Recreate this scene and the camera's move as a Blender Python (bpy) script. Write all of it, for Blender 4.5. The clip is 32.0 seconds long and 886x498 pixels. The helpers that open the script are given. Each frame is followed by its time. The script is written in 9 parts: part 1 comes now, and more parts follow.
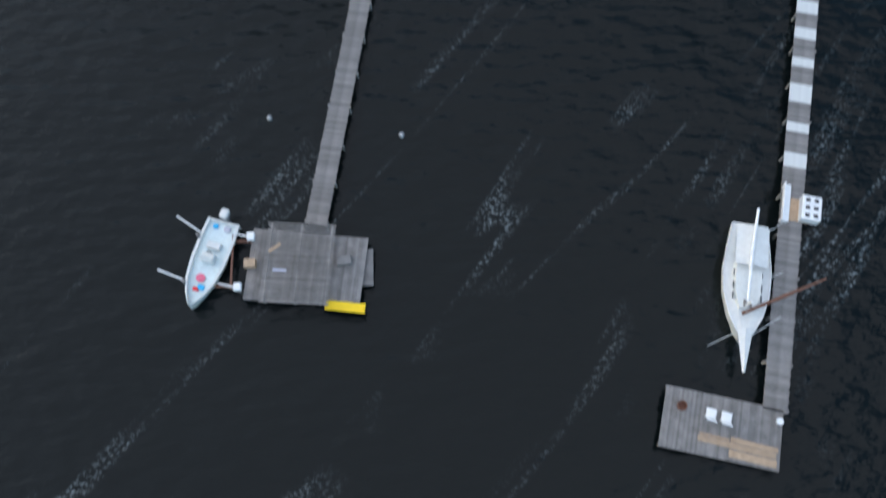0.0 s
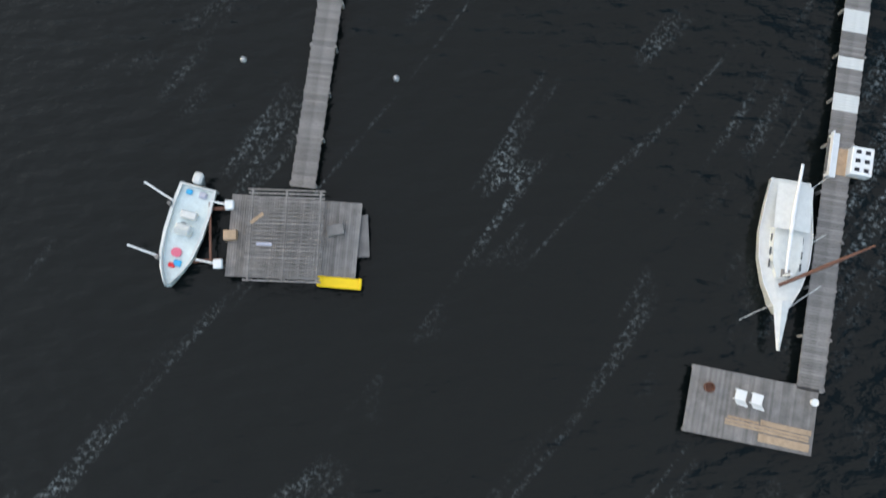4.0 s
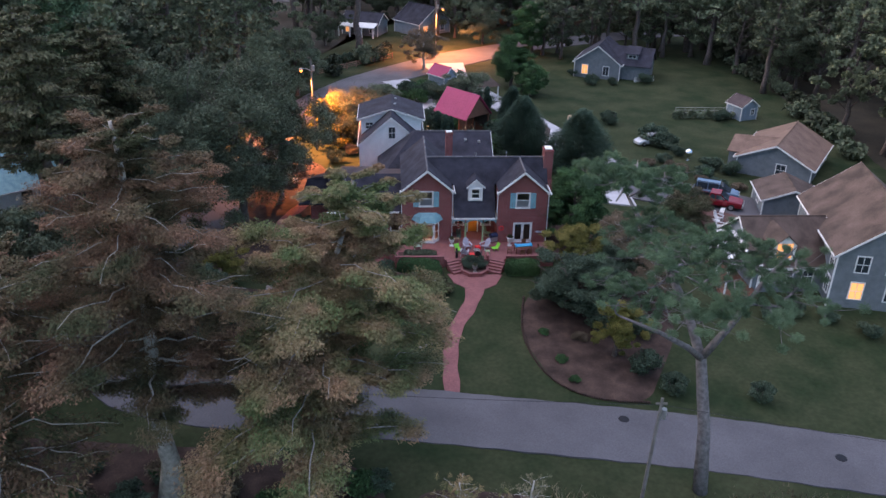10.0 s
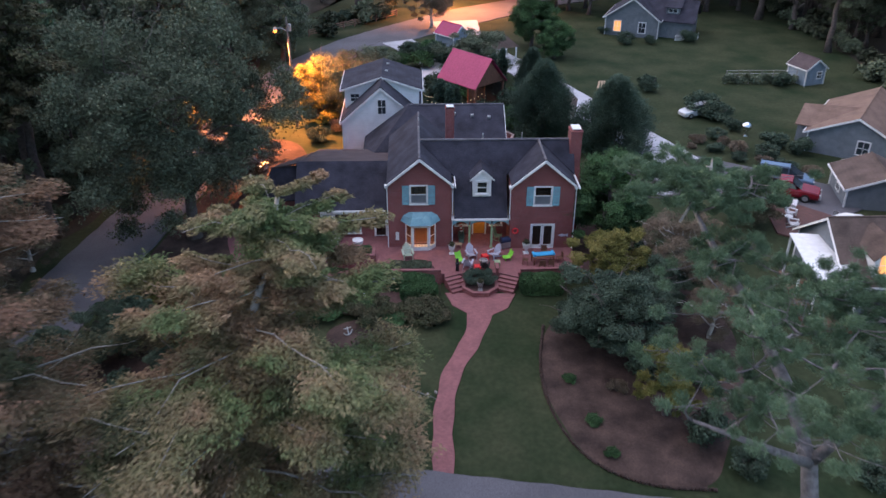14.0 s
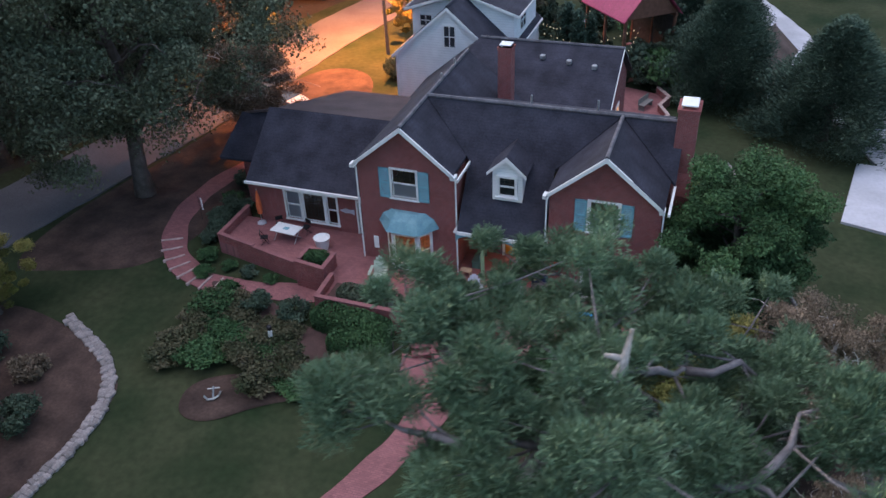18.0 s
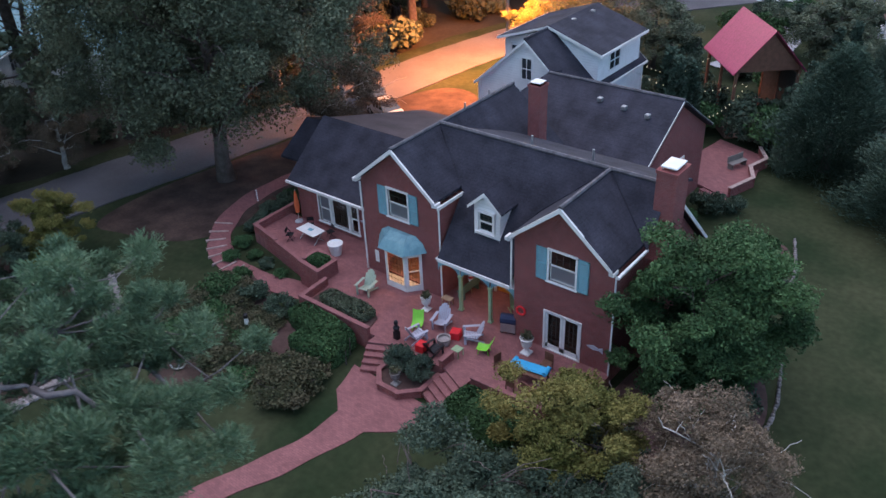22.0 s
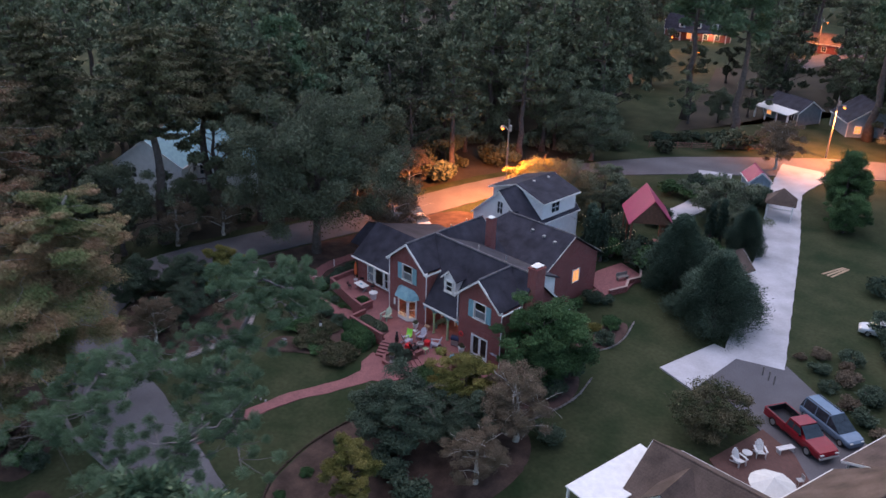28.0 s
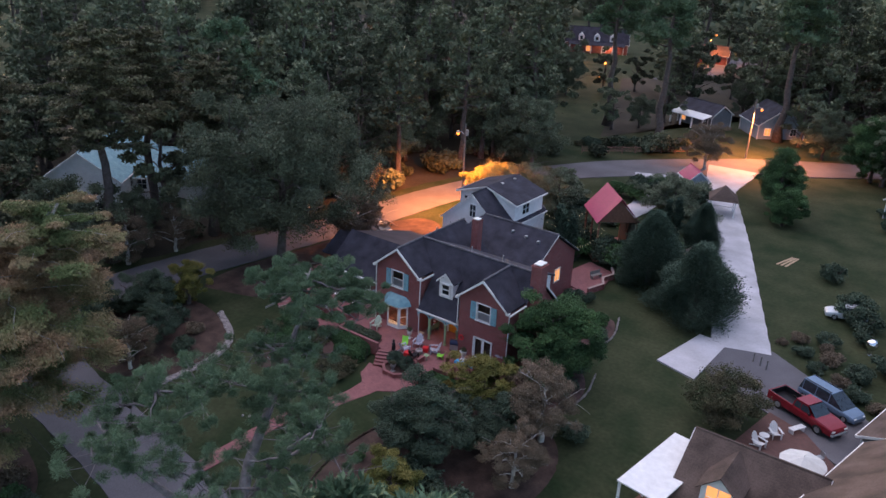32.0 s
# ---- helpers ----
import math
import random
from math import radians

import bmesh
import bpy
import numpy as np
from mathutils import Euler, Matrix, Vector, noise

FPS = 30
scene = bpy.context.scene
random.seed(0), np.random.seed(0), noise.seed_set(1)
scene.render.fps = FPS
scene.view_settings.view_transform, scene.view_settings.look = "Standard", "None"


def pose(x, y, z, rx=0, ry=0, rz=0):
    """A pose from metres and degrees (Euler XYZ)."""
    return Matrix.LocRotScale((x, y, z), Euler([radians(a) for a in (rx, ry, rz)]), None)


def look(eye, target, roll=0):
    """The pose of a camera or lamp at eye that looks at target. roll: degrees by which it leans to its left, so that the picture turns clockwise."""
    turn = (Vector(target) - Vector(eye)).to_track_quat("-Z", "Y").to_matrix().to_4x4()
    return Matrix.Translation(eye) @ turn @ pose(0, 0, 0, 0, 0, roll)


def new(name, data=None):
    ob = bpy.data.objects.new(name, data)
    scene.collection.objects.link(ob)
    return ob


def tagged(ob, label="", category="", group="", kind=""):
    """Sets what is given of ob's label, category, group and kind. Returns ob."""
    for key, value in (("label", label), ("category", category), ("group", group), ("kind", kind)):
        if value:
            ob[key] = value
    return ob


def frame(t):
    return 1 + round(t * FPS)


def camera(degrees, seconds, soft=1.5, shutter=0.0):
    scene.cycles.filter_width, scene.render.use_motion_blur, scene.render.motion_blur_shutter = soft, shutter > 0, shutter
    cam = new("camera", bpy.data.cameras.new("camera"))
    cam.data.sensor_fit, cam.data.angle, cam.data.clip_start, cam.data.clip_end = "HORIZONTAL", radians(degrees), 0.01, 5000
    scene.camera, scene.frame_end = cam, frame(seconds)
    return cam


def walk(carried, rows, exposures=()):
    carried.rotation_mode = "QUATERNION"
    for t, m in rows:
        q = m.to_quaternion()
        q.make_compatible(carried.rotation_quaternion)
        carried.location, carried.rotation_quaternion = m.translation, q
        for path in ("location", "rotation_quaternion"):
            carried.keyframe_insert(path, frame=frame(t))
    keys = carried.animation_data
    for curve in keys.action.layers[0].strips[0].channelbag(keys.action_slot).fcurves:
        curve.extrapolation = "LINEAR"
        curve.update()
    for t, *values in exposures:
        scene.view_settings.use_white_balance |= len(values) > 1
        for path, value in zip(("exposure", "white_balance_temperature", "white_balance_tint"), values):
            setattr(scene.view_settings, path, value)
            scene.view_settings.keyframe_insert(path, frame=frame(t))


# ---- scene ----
cam = camera(57.12, 32.0, shutter=0.5)

PATH = [
    (0, (-8.453, -111.848, 53.700), (-8.443, -111.217, 51.803), -1.14),
    (0.5, (-8.490, -109.293, 53.801), (-8.482, -108.958, 51.829), -0.78),
    (1, (-8.497, -106.686, 53.398), (-8.493, -106.542, 51.403), -0.71),
    (1.5, (-8.430, -104.552, 52.752), (-8.429, -104.518, 50.752), -0.71),
    (2, (-8.369, -103.639, 52.141), (-8.369, -103.632, 50.141), -0.76),
    (2.5, (-8.381, -102.823, 51.581), (-8.381, -102.813, 49.581), -0.86),
    (4.5, (-8.750, -102.869, 48.700), (-8.737, -102.425, 46.750), -1.69),
    (5, (-8.755, -101.641, 47.998), (-8.739, -101.026, 46.095), -1.76),
    (5.5, (-8.665, -100.175, 47.114), (-8.643, -99.353, 45.291), -1.69),
    (6, (-8.690, -98.832, 46.673), (-8.650, -97.775, 44.976), -1.17),
    (6.6, (-8.845, -97.519, 46.124), (-8.783, -96.179, 44.640), -0.48),
    (7, (-9.062, -96.519, 45.575), (-8.983, -95.018, 44.256), -0.17),
    (7.5, (-9.167, -94.172, 44.748), (-9.074, -92.535, 43.603), 0.18),
    (8, (-9.121, -91.958, 43.488), (-9.020, -90.232, 42.482), 0.42),
    (8.5, (-9.136, -89.664, 42.393), (-9.027, -87.893, 41.470), 0.65),
    (9, (-9.158, -87.240, 41.544), (-9.044, -85.452, 40.654), 0.88),
    (10, (-9.140, -82.828, 39.886), (-9.016, -81.039, 39.001), 1.36),
    (11, (-8.611, -78.523, 38.233), (-8.493, -76.734, 37.347), 1.33),
    (12, (-8.236, -75.726, 37.325), (-8.124, -73.938, 36.437), 0.75),
    (13, (-7.832, -72.241, 36.494), (-7.723, -70.461, 35.588), 0.81),
    (13.5, (-7.177, -68.324, 36.115), (-7.076, -66.562, 35.172), 0.63),
    (15.5, (1.461, -49.410, 30.002), (1.290, -47.694, 28.990), -0.03),
    (16, (3.212, -45.673, 29.316), (2.964, -43.985, 28.272), -0.27),
    (17, (6.883, -38.974, 27.216), (6.450, -37.351, 26.130), -1.55),
    (18, (9.751, -34.986, 26.143), (9.168, -33.426, 25.036), -2.40),
    (19, (12.862, -33.757, 26.038), (12.141, -32.240, 24.951), -2.59),
    (20, (15.825, -32.250, 26.003), (14.974, -30.790, 24.932), -2.80),
    (21, (18.453, -30.518, 25.803), (17.485, -29.118, 24.752), -2.92),
    (22, (21.379, -28.944, 26.293), (20.299, -27.626, 25.245), -2.58),
    (23, (23.954, -26.905, 26.404), (22.767, -25.673, 25.368), -2.28),
    (24, (26.183, -24.601, 26.204), (24.896, -23.455, 25.189), -2.36),
    (24.5, (27.241, -23.099, 26.098), (25.899, -22.008, 25.093), -2.63),
    (26.5, (33.053, -26.748, 29.618), (31.686, -25.665, 28.640), -1.15),
    (27, (39.440, -35.408, 34.478), (38.108, -34.242, 33.548), 0.54),
    (27.5, (45.885, -44.671, 38.956), (44.593, -43.412, 38.092), 1.42),
    (28, (50.326, -51.777, 42.114), (49.050, -50.473, 41.294), 1.85),
    (28.5, (50.822, -53.870, 43.080), (49.559, -52.544, 42.274), 1.81),
    (29, (49.436, -54.727, 42.766), (48.201, -53.378, 41.957), 1.99),
    (30, (45.973, -55.709, 41.196), (44.798, -54.298, 40.404), 2.55),
    (31, (43.409, -57.038, 40.148), (42.289, -55.575, 39.371), 2.74),
    (32, (40.935, -58.070, 39.295), (39.870, -56.560, 38.530), 3.05),
]
EXPO = [(0, 1.5, 6200, 6), (1.5, 1.6, 6800, 5), (4.5, 1.6, 6900, 5), (6, 1.5, 7200, 7), (8, 1.8, 6700, 20), (13, 1.8, 6450, 21), (18, 1.75, 6450, 16), (24, 1.85, 6400, 18), (28, 1.55, 6600, 23), (32, 1.5, 6700, 23)]
walk(cam, [(t, look(eye, target, roll)) for t, eye, target, roll in PATH], EXPO)

# ---- world and lights ----
world = bpy.data.worlds.new("dusk_sky")
scene.world = world
world.use_nodes = True
wn = world.node_tree.nodes
sky = wn.new("ShaderNodeTexSky")
sky.sky_type = "NISHITA"
sky.sun_disc = False
sky.sun_elevation, sky.sun_rotation = radians(9.0), radians(300)
sky.air_density, sky.dust_density, sky.ozone_density = 1.0, 1.6, 2.0
wn["Background"].inputs["Strength"].default_value = 0.15
world.node_tree.links.new(sky.outputs[0], wn["Background"].inputs["Color"])

sun_data = bpy.data.lights.new("sun", "SUN")
sun_data.energy, sun_data.angle, sun_data.color = 0.7, radians(90), (1.0, 0.93, 0.95)
sun = new("sun", sun_data)
sun.matrix_world = look((0, 0, 60), (14, -6, 0))


def lamp(name, place, power, color, radius=0.15, kind="POINT"):
    d = bpy.data.lights.new(name, kind)
    if kind == "SPOT":
        d.spot_size, d.spot_blend = radians(150), 0.5
    d.energy, d.color = power, color
    d.shadow_soft_size = radius
    ob = new(name, d)
    ob.location = place
    return ob


SODIUM = (1.0, 0.29, 0.06)
WARM = (1.0, 0.6, 0.28)

# ---- materials ----


def material(name, color, rough=0.8, metal=0.0, vary=0.25, scale=3.0, second=None, grain=40.0, bump=0.15, island=0.0, objvar=0.0, spec=0.3, speck=0.6):
    """Colour broken up at two scales, with fine relief."""
    m = bpy.data.materials.new(name)
    m.use_nodes = True
    n, l = m.node_tree.nodes, m.node_tree.links
    b = n["Principled BSDF"]
    b.inputs["Roughness"].default_value = rough
    b.inputs["Metallic"].default_value = metal
    b.inputs["Specular IOR Level"].default_value = spec
    co = n.new("ShaderNodeTexCoord")
    big = n.new("ShaderNodeTexNoise")
    big.inputs["Scale"].default_value, big.inputs["Detail"].default_value = scale, 4
    fine = n.new("ShaderNodeTexNoise")
    fine.inputs["Scale"].default_value, fine.inputs["Detail"].default_value = grain, 3
    l.new(co.outputs["Object"], big.inputs["Vector"])
    l.new(co.outputs["Object"], fine.inputs["Vector"])
    ramp = n.new("ShaderNodeValToRGB")
    c = Vector(color)
    d = Vector(second) if second else c * (1 + vary)
    ramp.color_ramp.elements[0].position, ramp.color_ramp.elements[1].position = 0.3, 0.7
    ramp.color_ramp.elements[0].color = (*(c * (1 - vary)), 1)
    ramp.color_ramp.elements[1].color = (*d, 1)
    l.new(big.outputs["Fac"], ramp.inputs["Fac"])
    mul = n.new("ShaderNodeMixRGB")
    mul.blend_type = "MULTIPLY"
    mul.inputs["Fac"].default_value = speck
    l.new(ramp.outputs["Color"], mul.inputs["Color1"])
    r2 = n.new("ShaderNodeValToRGB")
    r2.color_ramp.elements[0].position, r2.color_ramp.elements[1].position = 0.25, 0.75
    r2.color_ramp.elements[0].color = (0.55, 0.55, 0.55, 1)
    r2.color_ramp.elements[1].color = (1.25, 1.25, 1.25, 1)
    l.new(fine.outputs["Fac"], r2.inputs["Fac"])
    l.new(r2.outputs["Color"], mul.inputs["Color2"])
    out = mul.outputs["Color"]
    for amount, node, socket in ((island, "ShaderNodeNewGeometry", "Random Per Island"), (objvar, "ShaderNodeObjectInfo", "Random")):
        if amount:
            g = n.new(node)
            mr = n.new("ShaderNodeMapRange")
            mr.inputs["To Min"].default_value, mr.inputs["To Max"].default_value = 1 - amount, 1 + amount
            l.new(g.outputs[socket], mr.inputs["Value"])
            mm = n.new("ShaderNodeVectorMath")
            mm.operation = "SCALE"
            l.new(out, mm.inputs[0])
            l.new(mr.outputs["Result"], mm.inputs["Scale"])
            out = mm.outputs["Vector"]
    l.new(out, b.inputs["Base Color"])
    if bump:
        bp = n.new("ShaderNodeBump")
        bp.inputs["Strength"].default_value = bump
        bp.inputs["Distance"].default_value = 0.02
        l.new(fine.outputs["Fac"], bp.inputs["Height"])
        l.new(bp.outputs["Normal"], b.inputs["Normal"])
    return m


def glowing(name, color, strength):
    m = bpy.data.materials.new(name)
    m.use_nodes = True
    b = m.node_tree.nodes["Principled BSDF"]
    b.inputs["Base Color"].default_value = (*color, 1)
    b.inputs["Emission Color"].default_value = (*color, 1)
    b.inputs["Emission Strength"].default_value = strength
    return m


def brickwork(name, c1, c2, mortar, w=0.21, h=0.07, flat=False):
    m = material(name, c1, 0.85, grain=60)
    n, l = m.node_tree.nodes, m.node_tree.links
    b = n["Principled BSDF"]
    co = n.new("ShaderNodeTexCoord")
    vec = co.outputs["Object"]
    if not flat:
        sep, add, comb = n.new("ShaderNodeSeparateXYZ"), n.new("ShaderNodeMath"), n.new("ShaderNodeCombineXYZ")
        l.new(vec, sep.inputs[0])
        l.new(sep.outputs["X"], add.inputs[0])
        l.new(sep.outputs["Y"], add.inputs[1])
        l.new(add.outputs[0], comb.inputs["X"])
        l.new(sep.outputs["Z"], comb.inputs["Y"])
        vec = comb.outputs[0]
    t = n.new("ShaderNodeTexBrick")
    t.inputs["Scale"].default_value = 1.0
    t.inputs["Brick Width"].default_value, t.inputs["Row Height"].default_value = w, h
    t.inputs["Mortar Size"].default_value = 0.008
    t.inputs["Color1"].default_value, t.inputs["Color2"].default_value = (*c1, 1), (*c2, 1)
    t.inputs["Mortar"].default_value = (*mortar, 1)
    l.new(vec, t.inputs["Vector"])
    old = b.inputs["Base Color"].links[0].from_socket
    big = n.new("ShaderNodeTexNoise")
    big.inputs["Scale"].default_value, big.inputs["Detail"].default_value = 0.7, 5
    l.new(co.outputs["Object"], big.inputs["Vector"])
    mr = n.new("ShaderNodeMapRange")
    mr.inputs["To Min"].default_value, mr.inputs["To Max"].default_value = 0.6, 1.35
    l.new(big.outputs["Fac"], mr.inputs["Value"])
    sc = n.new("ShaderNodeVectorMath")
    sc.operation = "SCALE"
    l.new(t.outputs["Color"], sc.inputs[0])
    l.new(mr.outputs["Result"], sc.inputs["Scale"])
    mix = n.new("ShaderNodeMixRGB")
    mix.inputs["Fac"].default_value = 0.7
    l.new(old, mix.inputs["Color1"])
    l.new(sc.outputs["Vector"], mix.inputs["Color2"])
    l.new(mix.outputs["Color"], b.inputs["Base Color"])
    return m


def striped(m, axis, pitch, depth=0.5, dark=0.75):
    """Adds lap or board lines along an axis (0 x, 1 y, 2 z) to a material."""
    n, l = m.node_tree.nodes, m.node_tree.links
    b = n["Principled BSDF"]
    co, sep = n.new("ShaderNodeTexCoord"), n.new("ShaderNodeSeparateXYZ")
    l.new(co.outputs["Object"], sep.inputs[0])
    k, f = n.new("ShaderNodeMath"), n.new("ShaderNodeMath")
    k.operation, f.operation = "DIVIDE", "FRACT"
    k.inputs[1].default_value = pitch
    l.new(sep.outputs[axis], k.inputs[0])
    l.new(k.outputs[0], f.inputs[0])
    r = n.new("ShaderNodeValToRGB")
    r.color_ramp.elements[0].position, r.color_ramp.elements[1].position = 0.0, 0.14
    r.color_ramp.elements[0].color, r.color_ramp.elements[1].color = (dark, dark, dark, 1), (1, 1, 1, 1)
    l.new(f.outputs[0], r.inputs["Fac"])
    old = b.inputs["Base Color"].links[0].from_socket
    mix = n.new("ShaderNodeMixRGB")
    mix.blend_type = "MULTIPLY"
    mix.inputs["Fac"].default_value = 1
    l.new(old, mix.inputs["Color1"])
    l.new(r.outputs["Color"], mix.inputs["Color2"])
    l.new(mix.outputs["Color"], b.inputs["Base Color"])
    return m


def glass_material():
    m = bpy.data.materials.new("window_glass")
    m.use_nodes = True
    n, l = m.node_tree.nodes, m.node_tree.links
    n.remove(n["Principled BSDF"])
    tr, gl, mx, fr = n.new("ShaderNodeBsdfTransparent"), n.new("ShaderNodeBsdfGlossy"), n.new("ShaderNodeMixShader"), n.new("ShaderNodeFresnel")
    gl.inputs["Roughness"].default_value = 0.03
    tr.inputs["Color"].default_value = (0.8, 0.83, 0.85, 1)
    fr.inputs["IOR"].default_value = 1.6
    l.new(fr.outputs[0], mx.inputs["Fac"])
    l.new(tr.outputs[0], mx.inputs[1])
    l.new(gl.outputs[0], mx.inputs[2])
    l.new(mx.outputs[0], n["Material Output"].inputs["Surface"])
    return m


def water_material():
    m = bpy.data.materials.new("lake_water")
    m.use_nodes = True
    n, l = m.node_tree.nodes, m.node_tree.links
    b = n["Principled BSDF"]
    b.inputs["Roughness"].default_value = 0.12
    b.inputs["IOR"].default_value = 1.33
    b.inputs["Specular IOR Level"].default_value = 0.27
    co, mp = n.new("ShaderNodeTexCoord"), n.new("ShaderNodeMapping")
    mp.vector_type = "TEXTURE"
    mp.inputs["Rotation"].default_value = (0, 0, radians(50))
    mp.inputs["Scale"].default_value = (10.0, 1.0, 1.0)
    l.new(co.outputs["Object"], mp.inputs["Vector"])
    # foam: long thin windrows, broken into flecks
    rows, fleck, broad = n.new("ShaderNodeTexNoise"), n.new("ShaderNodeTexNoise"), n.new("ShaderNodeTexNoise")
    rows.inputs["Scale"].default_value, rows.inputs["Detail"].default_value = 0.17, 3
    rows.inputs["Distortion"].default_value = 0.5
    l.new(mp.outputs[0], rows.inputs["Vector"])
    fleck.inputs["Scale"].default_value, fleck.inputs["Detail"].default_value = 3.2, 8
    fleck.inputs["Roughness"].default_value = 0.75
    l.new(co.outputs["Object"], fleck.inputs["Vector"])
    broad.inputs["Scale"].default_value, broad.inputs["Detail"].default_value = 0.09, 2
    l.new(co.outputs["Object"], broad.inputs["Vector"])
    s1, d1, r1 = n.new("ShaderNodeMath"), n.new("ShaderNodeMath"), n.new("ShaderNodeMapRange")
    s1.operation, d1.operation = "SUBTRACT", "ABSOLUTE"
    s1.inputs[1].default_value = 0.5
    l.new(rows.outputs["Fac"], s1.inputs[0])
    l.new(s1.outputs[0], d1.inputs[0])
    r1.inputs["From Min"].default_value, r1.inputs["From Max"].default_value = 0.0, 0.034
    r1.inputs["To Min"].default_value, r1.inputs["To Max"].default_value = 1.0, 0.0
    l.new(d1.outputs[0], r1.inputs["Value"])
    r2, r3 = n.new("ShaderNodeMapRange"), n.new("ShaderNodeMapRange")
    r2.inputs["From Min"].default_value, r2.inputs["From Max"].default_value = 0.5, 0.76
    l.new(fleck.outputs["Fac"], r2.inputs["Value"])
    r3.inputs["From Min"].default_value, r3.inputs["From Max"].default_value = 0.48, 0.68
    l.new(broad.outputs["Fac"], r3.inputs["Value"])
    m1, m2 = n.new("ShaderNodeMath"), n.new("ShaderNodeMath")
    m1.operation = m2.operation = "MULTIPLY"
    l.new(r1.outputs[0], m1.inputs[0])
    l.new(r2.outputs[0], m1.inputs[1])
    l.new(m1.outputs[0], m2.inputs[0])
    l.new(r3.outputs[0], m2.inputs[1])
    # no foam in the lee of the bank
    sep, lee, m3 = n.new("ShaderNodeSeparateXYZ"), n.new("ShaderNodeMapRange"), n.new("ShaderNodeMath")
    m3.operation = "MULTIPLY"
    lee.inputs["From Min"].default_value, lee.inputs["From Max"].default_value = -66.0, -84.0
    l.new(co.outputs["Object"], sep.inputs[0])
    l.new(sep.outputs["Y"], lee.inputs["Value"])
    l.new(m2.outputs[0], m3.inputs[0])
    l.new(lee.outputs[0], m3.inputs[1])
    m2 = m3
    mix = n.new("ShaderNodeMixRGB")
    mix.inputs["Color1"].default_value = (0.0034, 0.0054, 0.0056, 1)
    mix.inputs["Color2"].default_value = (0.36, 0.41, 0.42, 1)
    l.new(m2.outputs[0], mix.inputs["Fac"])
    l.new(mix.outputs["Color"], b.inputs["Base Color"])
    rr = n.new("ShaderNodeMapRange")
    rr.inputs["To Min"].default_value, rr.inputs["To Max"].default_value = 0.12, 0.8
    l.new(m2.outputs[0], rr.inputs["Value"])
    l.new(rr.outputs[0], b.inputs["Roughness"])
    # ripples, two sizes
    mp2 = n.new("ShaderNodeMapping")
    mp2.inputs["Rotation"].default_value = (0, 0, radians(8))
    mp2.inputs["Scale"].default_value = (0.45, 1.0, 1.0)
    l.new(co.outputs["Object"], mp2.inputs["Vector"])
    w1, w2, ad = n.new("ShaderNodeTexNoise"), n.new("ShaderNodeTexNoise"), n.new("ShaderNodeMath")
    w1.inputs["Scale"].default_value, w1.inputs["Detail"].default_value = 0.85, 4
    w2.inputs["Scale"].default_value, w2.inputs["Detail"].default_value = 0.22, 2
    l.new(mp2.outputs[0], w1.inputs["Vector"])
    l.new(mp2.outputs[0], w2.inputs["Vector"])
    l.new(w1.outputs["Fac"], ad.inputs[0])
    l.new(w2.outputs["Fac"], ad.inputs[1])
    bp = n.new("ShaderNodeBump")
    bp.inputs["Strength"].default_value, bp.inputs["Distance"].default_value = 0.75, 0.42
    l.new(ad.outputs[0], bp.inputs["Height"])
    l.new(bp.outputs["Normal"], b.inputs["Normal"])
    return m


def foliage(name, c1, c2, rough=0.7, island=0.3, objvar=0.12, scale=0.35, edge=0.2):
    """Leaf colour in patches of two hues, each leaf a little lighter or darker."""
    m = material(name, c1, rough, second=c2, vary=0.3 if edge > 0.1 else 0.12, scale=scale, grain=6, bump=0, island=island, objvar=objvar, spec=0.15)
    for nd in m.node_tree.nodes:
        if nd.type == "VALTORGB" and abs(nd.color_ramp.elements[0].position - 0.3) < 1e-4:
            nd.color_ramp.elements[0].position, nd.color_ramp.elements[1].position = 0.5 - edge, 0.5 + edge
    return m


BRICK = brickwork("red_brick", (0.25, 0.068, 0.066), (0.155, 0.042, 0.045), (0.29, 0.19, 0.18))
PAVER = brickwork("brick_paving", (0.295, 0.12, 0.122), (0.20, 0.08, 0.085), (0.12, 0.067, 0.067), 0.22, 0.11, True)
SHINGLE = striped(material("dark_asphalt_shingles", (0.029, 0.029, 0.043), 0.9, vary=0.3, scale=0.8, second=(0.047, 0.047, 0.067), grain=9, bump=0.5), 2, 0.14, dark=0.72)
SHINGLE_B = striped(material("brown_asphalt_shingles", (0.085, 0.06, 0.05), 0.9, vary=0.3, scale=0.5, second=(0.14, 0.10, 0.085), grain=9, bump=0.5), 2, 0.14, dark=0.75)
SHINGLE_T = striped(material("tan_asphalt_shingles", (0.19, 0.125, 0.098), 0.9, vary=0.2, scale=0.7, grain=9, bump=0.5), 2, 0.14, dark=0.8)
RIDGE = material("ridge_shingles", (0.125, 0.12, 0.135), 0.9, vary=0.35, scale=1.5, grain=12)
ROOFFLAT = material("flat_roof_membrane", (0.075, 0.055, 0.058), 0.85, scale=0.6, grain=10)
WHITE = material("white_paint", (0.74, 0.74, 0.74), speck=0.15, rough=0.55, vary=0.08, scale=2, grain=25, bump=0.05)
SIDING = striped(material("white_lap_siding", (0.82, 0.82, 0.83), speck=0.15, rough=0.6, vary=0.06, scale=1.5, grain=20, bump=0.05), 2, 0.19, dark=0.72)
GREYSIDING = striped(material("grey_shingle_siding", (0.17, 0.19, 0.21), 0.75, vary=0.15, scale=1.5, grain=18, bump=0.1), 2, 0.2, dark=0.75)
